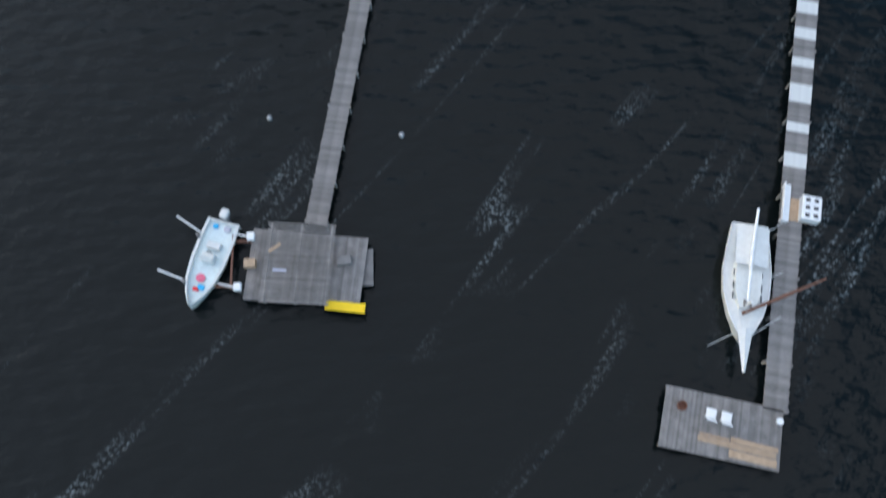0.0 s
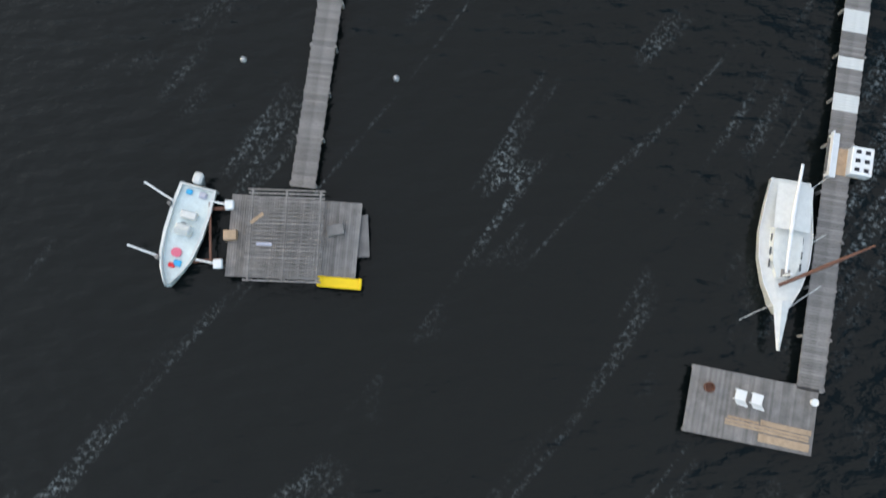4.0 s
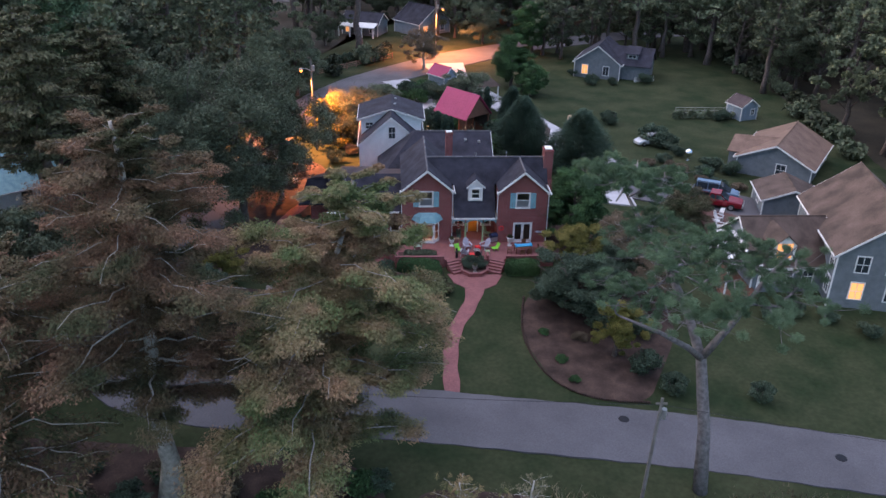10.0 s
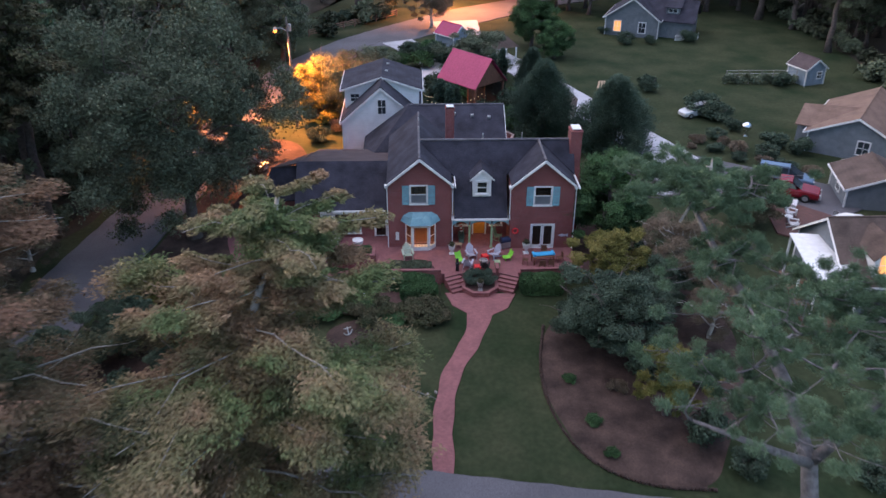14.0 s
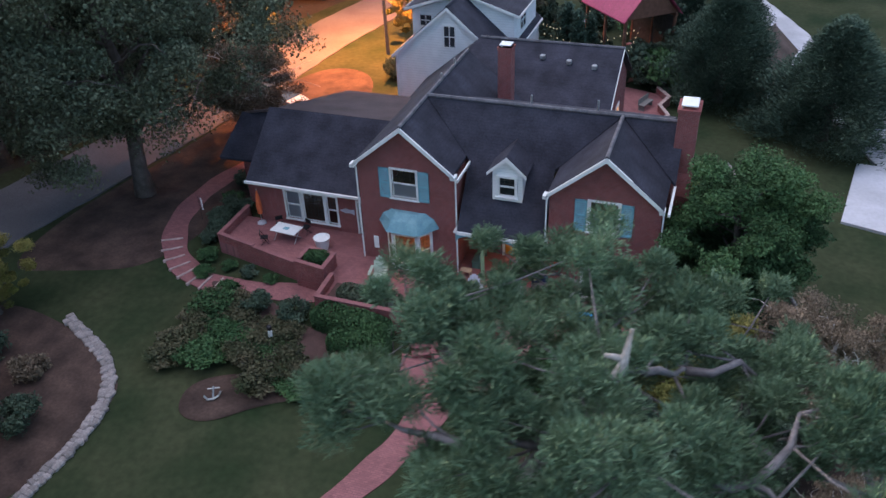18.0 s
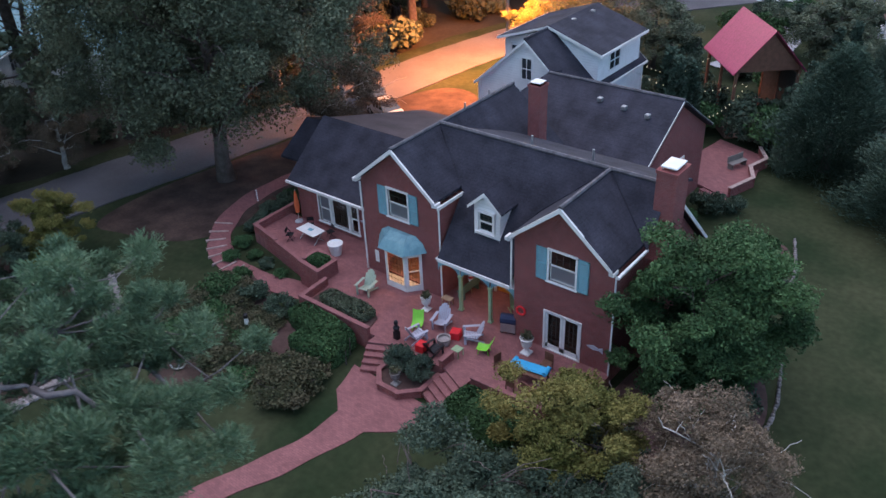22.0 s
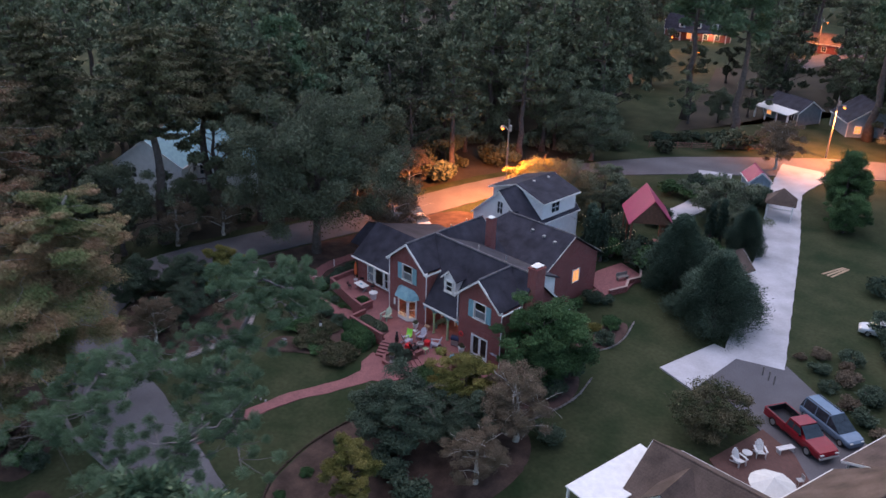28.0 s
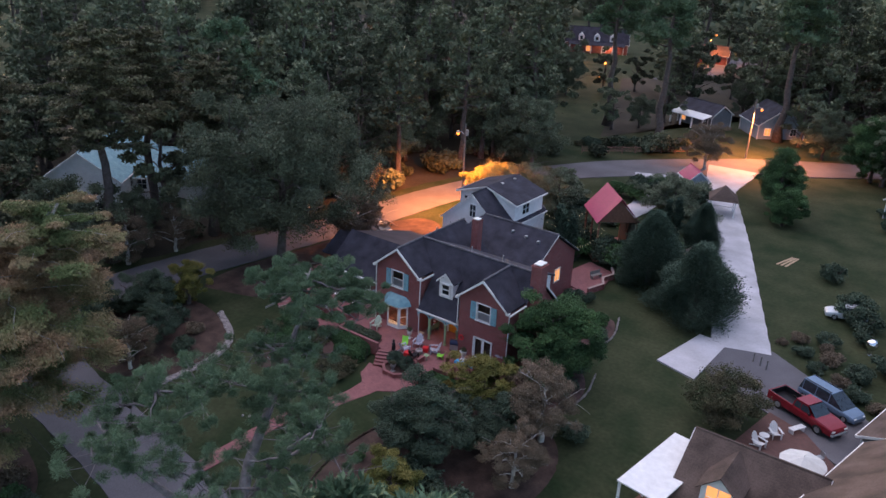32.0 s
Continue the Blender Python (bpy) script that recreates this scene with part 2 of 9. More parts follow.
BLUESIDING = striped(material("blue_grey_siding", (0.24, 0.30, 0.36), 0.75, vary=0.12, scale=1.5, grain=18, bump=0.1), 2, 0.2, dark=0.75)
TEAL = material("teal_paint", (0.18, 0.38, 0.45), speck=0.15, rough=0.6, vary=0.12, grain=30, bump=0.05)
COPPER = material("patinated_copper", (0.17, 0.37, 0.45), 0.5, vary=0.18, scale=2, grain=20, second=(0.24, 0.43, 0.48))
SAGE = material("sage_green_paint", (0.30, 0.42, 0.25), 0.55, vary=0.1)
MINT = material("pale_green_paint", (0.42, 0.50, 0.40), 0.6, vary=0.1)
LILAC = material("lavender_grey_paint", (0.42, 0.42, 0.50), speck=0.15, rough=0.6, vary=0.08)
REDP = material("bright_red_plastic", (0.75, 0.03, 0.04), 0.4, vary=0.08)
LIME = material("lime_green_plastic", (0.22, 0.62, 0.06), 0.4, vary=0.08)
SKYBLUE = material("sky_blue_vinyl", (0.05, 0.42, 0.75), 0.35, vary=0.1)
DARKMETAL = material("dark_metal", (0.03, 0.03, 0.035), 0.45, 0.6, vary=0.15)
STEEL = material("galvanised_steel", (0.42, 0.43, 0.44), 0.4, 0.7, vary=0.12)
ORANGE = material("orange_varnished_door", (0.62, 0.24, 0.03), 0.4, vary=0.1)
GLASS = glass_material()
DARKROOM = material("interior_shade_colour", (0.05, 0.045, 0.04), 0.9)
ROOMWALL = material("warm_plaster", (0.55, 0.42, 0.28), 0.8)
CONCRETE = material("pale_concrete", (0.46, 0.46, 0.49), 0.85, vary=0.2, scale=0.35, second=(0.53, 0.53, 0.57), grain=5, bump=0.12, speck=0.2)
STONE = material("pale_edging_stone", (0.27, 0.24, 0.235), 0.9, vary=0.3, grain=15, objvar=0.25)
ASPHALT = material("worn_asphalt", (0.115, 0.112, 0.125), 0.85, vary=0.18, scale=0.25, grain=12, bump=0.25)
PALESTEP = material("pale_step_brick", (0.42, 0.31, 0.29), 0.85, vary=0.3, scale=4, grain=20)
MULCH = material("bark_mulch", (0.085, 0.05, 0.045), 0.95, vary=0.3, scale=1.2, grain=14, bump=0.6)
BARK = material("pine_bark", (0.105, 0.085, 0.08), 0.95, vary=0.35, scale=3, grain=18, bump=0.8)
PALEBARK = material("pale_bark", (0.30, 0.28, 0.26), 0.9, vary=0.3, scale=3, grain=18, bump=0.6)
WHITEBARK = material("bleached_cypress_bark", (0.46, 0.44, 0.42), 0.9, vary=0.3, scale=3, grain=18, bump=0.6)
PINEBARK = material("grey_pine_limb_bark", (0.17, 0.155, 0.16), 0.95, vary=0.35, scale=3, grain=18, bump=0.8)
WOODGREY = material("weathered_deck_wood", (0.21, 0.195, 0.185), 0.85, vary=0.2, scale=1.5, grain=20, objvar=0.2, bump=0.3)
WOODTAN = material("new_pine_boards", (0.42, 0.30, 0.20), 0.8, vary=0.15, grain=20, objvar=0.1)
FENCEWOOD = material("weathered_fence_rails", (0.24, 0.13, 0.10), 0.8, vary=0.2, grain=20)
WOODBROWN = material("stained_wood", (0.16, 0.075, 0.05), 0.7, vary=0.2, grain=20)
HULL = material("white_gelcoat", (0.62, 0.63, 0.61), speck=0.15, rough=0.3, vary=0.06, grain=12, bump=0.03)
COCKPIT = material("pale_blue_deck", (0.62, 0.70, 0.70), speck=0.15, rough=0.6, vary=0.08, grain=12)
CANVAS = material("white_canvas", (0.62, 0.62, 0.60), speck=0.15, rough=0.8, vary=0.06, grain=14)
PORCHGREEN = material("faded_green_bench_paint", (0.12, 0.19, 0.15), 0.6, vary=0.15)
STRIPERED = material("faded_red_canvas", (0.42, 0.05, 0.06), 0.8, vary=0.1)
MUNTIN = material("dark_bronze_lattice", (0.07, 0.068, 0.058), 0.6, vary=0.15)
BLIND = striped(material("grey_window_blind", (0.34, 0.37, 0.43), 0.8, speck=0.15, vary=0.06), 2, 0.05, dark=0.85)
NAVY = material("navy_grill_cover", (0.02, 0.03, 0.075), 0.6, vary=0.2)
YELLOW = material("yellow_foam_float", (0.85, 0.56, 0.012), speck=0.15, rough=0.5, vary=0.05)
PINK = material("pink_kayak_plastic", (0.75, 0.16, 0.24), 0.4, vary=0.08)
JADE = material("green_kayak_plastic", (0.05, 0.55, 0.30), 0.4, vary=0.08)
REDROOF = striped(material("red_metal_roofing", (0.360, 0.042, 0.116), 0.5, 0.1, vary=0.1, grain=8), 0, 0.45, dark=0.82)
TRUCKRED = material("red_car_paint", (0.24, 0.009, 0.018), speck=0.15, rough=0.25, metal=0.1, vary=0.08, spec=0.6)
CARBLUE = material("slate_blue_car_paint", (0.16, 0.23, 0.32), speck=0.15, rough=0.25, metal=0.3, vary=0.08, spec=0.6)
CARWHITE = material("silver_white_car_paint", (0.62, 0.63, 0.65), speck=0.15, rough=0.3, metal=0.2, vary=0.06, spec=0.6)
TYRE = material("tyre_rubber", (0.02, 0.02, 0.02), 0.8)
CARGLASS = material("tinted_car_glass", (0.03, 0.04, 0.05), 0.08, spec=0.8, bump=0)
WATER = water_material()
GLOW_W = glowing("lamp_lit_curtain", (1.0, 0.42, 0.13), 0.32)
GLOW_LAMP = glowing("sodium_lamp", (1.0, 0.25, 0.03), 1.6)
GLOW_FAIRY = glowing("fairy_light", (1.0, 0.85, 0.5), 0.2)

LEAF_OAK = foliage("oak_leaves", (0.095, 0.12, 0.078), (0.17, 0.20, 0.13))
LEAF_GREEN = foliage("maple_leaves", (0.048, 0.108, 0.046), (0.09, 0.175, 0.07), edge=0.15)
LEAF_DARK = foliage("holly_leaves", (0.055, 0.09, 0.06), (0.105, 0.148, 0.102))
LEAF_YEL = foliage("yellowing_and_lamplit_leaves", (0.15, 0.17, 0.045), (0.31, 0.26, 0.085), edge=0.15)
LEAF_BROWN = foliage("russet_leaves", (0.135, 0.115, 0.08), (0.225, 0.165, 0.12))
LEAF_CYP = foliage("cypress_needles", (0.18, 0.245, 0.1), (0.355, 0.225, 0.137), scale=0.26, edge=0.12)
LEAF_YCYP = foliage("golden_cypress_needles", (0.17, 0.205, 0.07), (0.34, 0.225, 0.13), scale=0.4, edge=0.14)
LEAF_CYPR = foliage("russet_cypress_needles", (0.088, 0.10, 0.05), (0.195, 0.112, 0.074), scale=0.24, edge=0.13)
LEAF_DKCYP = foliage("dark_cypress_needles", (0.075, 0.10, 0.05), (0.15, 0.135, 0.08))
LEAF_GCYP = foliage("grey_green_cypress_needles", (0.165, 0.19, 0.095), (0.28, 0.235, 0.165))
LEAF_PINE = foliage("pine_needles", (0.08, 0.142, 0.08), (0.14, 0.215, 0.128))
LEAF_JUN = foliage("juniper_leaves", (0.045, 0.08, 0.057), (0.09, 0.138, 0.098))
LEAF_GREY = foliage("grey_green_leaves", (0.075, 0.12, 0.085), (0.13, 0.175, 0.13))
LEAF_FAR = foliage("far_wood_leaves", (0.09, 0.12, 0.078), (0.165, 0.185, 0.115), objvar=0.55)
LEAF_OLIVE = foliage("olive_brown_leaves", (0.066, 0.088, 0.042), (0.12, 0.105, 0.065), scale=0.6, edge=0.12)
REED = foliage("dry_reeds", (0.30, 0.24, 0.15), (0.42, 0.36, 0.24))

# ---- shape helpers ----


class Shape:
    """Gathers vertices and faces of one part."""

    def __init__(self):
        self.v, self.f = [], []

    def add(self, verts, faces):
        k = len(self.v)
        self.v += [tuple(p) for p in verts]
        self.f += [tuple(i + k for i in f) for f in faces]
        return self

    def box(self, x0, x1, y0, y1, z0, z1, b=0.0):
        if b <= 0:
            p = [(x, y, z) for z in (z0, z1) for y in (y0, y1) for x in (x0, x1)]
            return self.add(p, [(0, 2, 3, 1), (4, 5, 7, 6), (0, 1, 5, 4), (2, 6, 7, 3), (0, 4, 6, 2), (1, 3, 7, 5)])
        b = min(b, (x1 - x0) * 0.45, (y1 - y0) * 0.45, (z1 - z0) * 0.45)
        bm = bmesh.new()
        vs = [bm.verts.new((x, y, z)) for z in (z0, z1) for y in (y0, y1) for x in (x0, x1)]
        for f in [(0, 2, 3, 1), (4, 5, 7, 6), (0, 1, 5, 4), (2, 6, 7, 3), (0, 4, 6, 2), (1, 3, 7, 5)]:
            bm.faces.new([vs[i] for i in f])
        bmesh.ops.bevel(bm, geom=bm.edges[:], offset=b, segments=1, affect="EDGES")
        bm.verts.index_update()
        self.add([v.co[:] for v in bm.verts], [[v.index for v in f.verts] for f in bm.faces])
        bm.free()
        return self

    def prism(self, pts, d):
        n = len(pts)
        q = [tuple(a + b for a, b in zip(p, d)) for p in pts]
        return self.add(list(pts) + q, [tuple(range(n))[::-1], tuple(range(n, 2 * n))] + [(i, (i + 1) % n, n + (i + 1) % n, n + i) for i in range(n)])

    def slab(self, pts, t=0.16):
        return self.prism(pts, (0, 0, -t))

    def tube(self, pts, radii, n=8):
        pts = [Vector(p) for p in pts]
        if not hasattr(radii, "__len__"):
            radii = [radii] * len(pts)
        rings, k = [], len(self.v)
        for i, p in enumerate(pts):
            d = (pts[min(i + 1, len(pts) - 1)] - pts[max(i - 1, 0)]).normalized()
            u = d.cross(Vector((0, 0, 1)) if abs(d.z) < 0.9 else Vector((1, 0, 0))).normalized()
            w = d.cross(u)
            for j in range(n):
                a = 2 * math.pi * j / n
                rings.append(p + (u * math.cos(a) + w * math.sin(a)) * radii[i])
        faces = [(i * n + j, i * n + (j + 1) % n, (i + 1) * n + (j + 1) % n, (i + 1) * n + j) for i in range(len(pts) - 1) for j in range(n)]
        faces += [tuple(range(n))[::-1], tuple((len(pts) - 1) * n + j for j in range(n))]
        return self.add(rings, faces)

    def lathe(self, profile, c=(0, 0, 0), n=14, a0=0.0, a1=2 * math.pi):
        full = abs(a1 - a0 - 2 * math.pi) < 1e-6
        m = n if full else n + 1
        vs = [(c[0] + r * math.cos(a0 + (a1 - a0) * j / n), c[1] + r * math.sin(a0 + (a1 - a0) * j / n), c[2] + z) for r, z in profile for j in range(m)]
        fs = [(i * m + j, i * m + (j + 1) % m, (i + 1) * m + (j + 1) % m, (i + 1) * m + j) for i in range(len(profile) - 1) for j in range(n)]
        return self.add(vs, fs)

    def loft(self, sections):
        n = len(sections[0])
        vs = [p for s in sections for p in s]
        fs = [(i * n + j, i * n + j + 1, (i + 1) * n + j + 1, (i + 1) * n + j) for i in range(len(sections) - 1) for j in range(n - 1)]
        return self.add(vs, fs)

    def mesh(self, name, mat, smooth=False):
        me = bpy.data.meshes.new(name)
        me.from_pydata(self.v, [], self.f)
        me.materials.append(mat)
        if smooth:
            me.polygons.foreach_set("use_smooth", [True] * len(me.polygons))
        me.update()
        return me


def thing(name, place=(0, 0, 0), turn=0.0, label="", category="", group="", kind=""):
    ob = new(name)
    ob.empty_display_size = 0.3
    ob.location, ob.rotation_euler = place, (0, 0, radians(turn))
    return tagged(ob, label, category, group, kind)


def part(name, shape, mat, parent=None, label="", smooth=False):
    ob = new(name, shape.mesh(name, mat, smooth) if isinstance(shape, Shape) else shape)
    ob.parent = parent
    return tagged(ob, label)


def single(name, shape, mat, label, category, group="", kind="", place=(0, 0, 0), turn=0.0, smooth=False):
    ob = part(name, shape, mat, None, smooth=smooth)
    ob.location, ob.rotation_euler = place, (0, 0, radians(turn))
    return tagged(ob, label, category, group, kind)



# ---- ground ----
WATER_Z = -3.7
SHORE_X = [-400, -60, -42, -31, -20, -10, -8, 0, 6, 15, 22, 27, 40, 80, 400]
SHORE_Y = [-10, -30, -35, -39, -40.6, -41.5, -42, -45.5, -48, -52, -55.5, -58.5, -64, -80, -170]


def ground(x, y):
    s = y - np.interp(x, SHORE_X, SHORE_Y)
    low = np.interp(s, [-12, -1.5, 0, 1.2, 4, 9], [-7, -4.6, -3.7, -3.0, -2.6, -2.15])
    rise = np.interp(y, [-26, -22, -9, 0], [-2.1, -1.95, -0.95, -0.8])
    return np.where(y > -26, np.maximum(np.minimum(low, rise), np.where(s > 9, rise, low)), low)


def gz(x, y):
    return float(ground(np.array([float(x)]), np.array([float(y)]))[0])


def axis(lo, hi, step, far):
    mid = np.arange(lo, hi + 0.01, step)
    out = np.array([6, 14, 26, 45, 75, 120, 200, 320, 520, far])
    return np.concatenate([(lo - out)[::-1], mid, hi + out])


gx, gy = axis(-75, 80, 1.25, 900), axis(-70, 115, 1.25, 900)
GX, GY = np.meshgrid(gx, gy)
GZ = ground(GX, GY)
GZ += 0.05 * np.sin(GX * 0.31 + 1.3 * np.sin(GY * 0.17)) * np.cos(GY * 0.27)
gs = Shape()
gs.v = list(zip(GX.ravel().tolist(), GY.ravel().tolist(), GZ.ravel().tolist()))
nx = len(gx)
gs.f = [(j * nx + i, j * nx + i + 1, (j + 1) * nx + i + 1, (j + 1) * nx + i) for j in range(len(gy) - 1) for i in range(nx - 1)]
SOIL = material("lawn_and_leaf_litter", (0.023, 0.044, 0.0175), 0.95, vary=0.3, scale=0.22, second=(0.05, 0.058, 0.029), grain=2.6, bump=0.5, speck=0.6, spec=0.15)
single("ground", gs, SOIL, "mown green lawn sloping down to the lake shore", "lawn", kind="structure", smooth=True)

ws = Shape()
ws.add([(-900, -900, WATER_Z), (900, -900, WATER_Z), (900, 0, WATER_Z), (-900, 0, WATER_Z)], [(0, 1, 2, 3)])
single("water", ws, WATER, "dark rippled lake water with streaks of foam", "lake", kind="structure")


def ribbon(line, widths, lift, step=1.2):
    """A strip that follows the ground along a bent line."""
    p = np.array(line, float)
    w = np.array(widths if hasattr(widths, "__len__") else [widths] * len(p), float)
    d = np.concatenate([[0], np.cumsum(np.linalg.norm(np.diff(p, axis=0), axis=1))])
    # smooth the corners
    t = np.arange(0, d[-1], step)
    x, y, ww = (np.interp(t, d, c) for c in (p[:, 0], p[:, 1], w))
    for _ in range(10):
        x[1:-1] = (x[:-2] + 2 * x[1:-1] + x[2:]) / 4
        y[1:-1] = (y[:-2] + 2 * y[1:-1] + y[2:]) / 4
    tx, ty = np.gradient(x), np.gradient(y)
    k = np.hypot(tx, ty)
    ox, oy = -ty / k, tx / k
    cols = []
    for a in (-0.5, -0.25, 0, 0.25, 0.5):
        wob = 0.06 * np.sin(t * 1.7 + a * 9) if abs(a) == 0.5 else 0
        X, Y = x + ox * (ww * a + wob), y + oy * (ww * a + wob)
        cols.append(np.stack([X, Y, ground(X, Y) + lift + 0.05], 1))
    n = len(t)
    s = Shape()
    s.v = [tuple(q) for c in cols for q in c.tolist()]
    s.f = [(c * n + i, (c + 1) * n + i, (c + 1) * n + i + 1, c * n + i + 1)[::-1] for c in range(4) for i in range(n - 1)]
    m = len(s.v)
    for c in (0, 4):
        low = [(q[0], q[1], q[2] - 0.25) for q in cols[c].tolist()]
        k0 = len(s.v)
        s.v += low
        s.f += [(c * n + i, c * n + i + 1, k0 + i + 1, k0 + i) for i in range(n - 1)]
    return s


ROAD = [(160, -75), (60, -45), (30.8, -36.8), (14.7, -32.7), (-3, -29.4), (-14, -27.6), (-24, -26.6), (-32, -24), (-36, -16), (-34, -4), (-31.5, 10), (-29.5, 22), (-28.5, 35), (-26, 48), (-22.5, 59), (-15, 71), (-6, 81), (5, 92), (20, 104), (50, 118), (140, 140)]
single("road", ribbon(ROAD, [6.8] * 15 + [9, 10, 11, 9, 8, 8], 0.05), ASPHALT, "worn grey asphalt lane round the property", "road", kind="structure")
single("driveway", ribbon([(1.5, 87), (3.5, 73), (12.2, 52), (23.9, 20.0)], [9, 4.8, 5.0, 5.9], 0.08), CONCRETE, "pale concrete driveway stained along its middle", "driveway", kind="structure")
single("garage_drive", ribbon([(-8.5, 73), (-5.0, 66), (-2.6, 58), (-2.4, 51), (-4.5, 45)], [5.5, 4.0, 3.6, 3.6, 4.5], 0.075), CONCRETE, "pale concrete drive from the lane to the garage yard", "driveway", kind="structure")
pad = Shape()
pad.slab([(17.9, 12.4, -0.66), (22.1, 11.2, -0.66), (22.3, 20.4, -0.66), (19.3, 20.6, -0.66)], 0.3)
single("concrete_pad", pad, CONCRETE, "pale concrete parking slab beside the driveway", "parking pad", kind="structure")
pad2 = Shape()
pad2.slab([(21.7, 20.3, -0.68), (20.9, 14.5, -0.68), (28.5, 10.5, -0.68), (36, 6.0, -0.68), (39, 8.0, -0.68), (38.5, 13.5, -0.68), (31, 19.0, -0.68), (26.5, 22, -0.68)], 0.3)
single("asphalt_pad", pad2, ASPHALT, "dark asphalt parking apron behind the neighbouring house", "parking pad", kind="structure")
single("brick_walk", ribbon([(-4.1, -26), (-4.0, -21), (-3.3, -16.5), (-1.3, -12.5), (-0.6, -9.6), (-0.5, -8.6), (-0.4, -6.2)], [1.4, 1.35, 1.35, 1.45, 1.9, 4.6, 6.0], 0.03, 0.5), PAVER, "curved red brick front walk", "path", kind="structure")
single("side_walk", ribbon([(-9.6, -3.3), (-11.6, -3.5), (-14, -4.1), (-17, -4.0), (-19.8, -2.3), (-21.8, 0.8), (-22.4, 4), (-22.0, 8), (-19.8, 13)], 1.5, 0.03, 0.5), PAVER, "curved red brick side path", "path", kind="structure")

for k, (x, y, a) in enumerate(((-15.6, -4.1, 90), (-16.4, -4.12, 88), (-17.2, -3.95, 78), (-18.0, -3.6, 66), (-18.8, -3.1, 56), (-19.6, -2.5, 46), (-20.3, -1.7, 36), (-20.9, -0.8, 28))):
    st_ = Shape().box(-0.66, 0.66, -0.06, 0.06, -0.2, 0.05, 0.015)
    single("path_step", st_, PALESTEP, "pale brick step nosing across the side path", "step", "side path steps", place=(x, y, gz(x, y) + 0.1), turn=a)

# ---- wall and window builders ----


def wall(x0, x1, z0, z1, holes, y0=0.0, th=0.3):
    """A wall in the xz plane with openings cut through it; its outer face at y0."""
    xs = sorted({x0, x1, *[h[0] for h in holes], *[h[1] for h in holes]})
    zs = sorted({z0, z1, *[h[2] for h in holes], *[h[3] for h in holes]})
    nx, nz = len(xs) - 1, len(zs) - 1

    def solid(i, k):
        if not (0 <= i < nx and 0 <= k < nz):
            return False
        mx, mz = (xs[i] + xs[i + 1]) / 2, (zs[k] + zs[k + 1]) / 2
        return not any(h[0] < mx < h[1] and h[2] < mz < h[3] for h in holes)

    def v(i, k, side):
        return (side * len(xs) + i) * len(zs) + k

    s = Shape()
    faces = []
    for i in range(nx):
        for k in range(nz):
            if solid(i, k):
                faces += [(v(i, k, 0), v(i + 1, k, 0), v(i + 1, k + 1, 0), v(i, k + 1, 0)), (v(i, k, 1), v(i, k + 1, 1), v(i + 1, k + 1, 1), v(i + 1, k, 1))]
                for di, dk, a, b in ((-1, 0, (i, k), (i, k + 1)), (1, 0, (i + 1, k), (i + 1, k + 1)), (0, -1, (i, k), (i + 1, k)), (0, 1, (i, k + 1), (i + 1, k + 1))):
                    if not solid(i + di, k + dk):
                        faces.append((v(*a, 0), v(*b, 0), v(*b, 1), v(*a, 1)))
    s.add([(x, y0 + side * th, z) for side in (0, 1) for x in xs for z in zs], faces)
    return s


def window(parent, x0, x1, z0, z1, y, cols=3, rows=2, sashes=2, trim=0.11, sill=True, name="window", pane=None, blind=0):
    """A sash window in a wall that faces -y."""
    w = part(name, Shape().box(x0 - trim, x0, y - 0.05, y + 0.12, z0, z1).box(x1, x1 + trim, y - 0.05, y + 0.12, z0, z1).box(x0 - trim, x1 + trim, y - 0.06, y + 0.12, z1, z1 + trim), WHITE, parent, "white painted window casing")
    if sill:
        part("sill", Shape().box(x0 - trim - 0.05, x1 + trim + 0.05, y - 0.12, y + 0.1, z0 - 0.09, z0, 0.015), WHITE, w)
    for k in range(sashes):
        a, b = z0 + (z1 - z0) * k / sashes, z0 + (z1 - z0) * (k + 1) / sashes
        yy = y + 0.05 + 0.03 * (sashes - 1 - k)
        f = Shape()
        f.box(x0, x0 + 0.06, yy, yy + 0.04, a, b).box(x1 - 0.06, x1, yy, yy + 0.04, a, b).box(x0, x1, yy, yy + 0.04, a, a + 0.06).box(x0, x1, yy, yy + 0.04, b - 0.06, b)
        sh = part("sash", f, WHITE, w)
        if k == sashes - 1 or sashes == 1:
            bars = Shape()
            for c in range(1, cols):
                xx = x0 + (x1 - x0) * c / cols
                bars.box(xx - 0.011, xx + 0.011, yy + 0.008, yy + 0.032, a + 0.06, b - 0.06)
            for r in range(1, rows):
                zz = a + (b - a) * r / rows
                bars.box(x0 + 0.06, x1 - 0.06, yy + 0.011, yy + 0.029, zz - 0.011, zz + 0.011)
            part("muntins", bars, MUNTIN, sh, "thin dark lattice bars")
        if (k == 0 and sashes == 2 and blind) or blind == 2:
            part("blind", Shape().box(x0 + 0.03, x1 - 0.03, yy + 0.045, yy + 0.055, a + 0.02, b), BLIND, w, "pale grey drawn blind")
        g = part("pane", Shape().add([(x0, yy + 0.02, a), (x1, yy + 0.02, a), (x1, yy + 0.02, b), (x0, yy + 0.02, b)], [(0, 1, 2, 3)]), pane or GLASS, w)
        g.visible_shadow = False
    return w


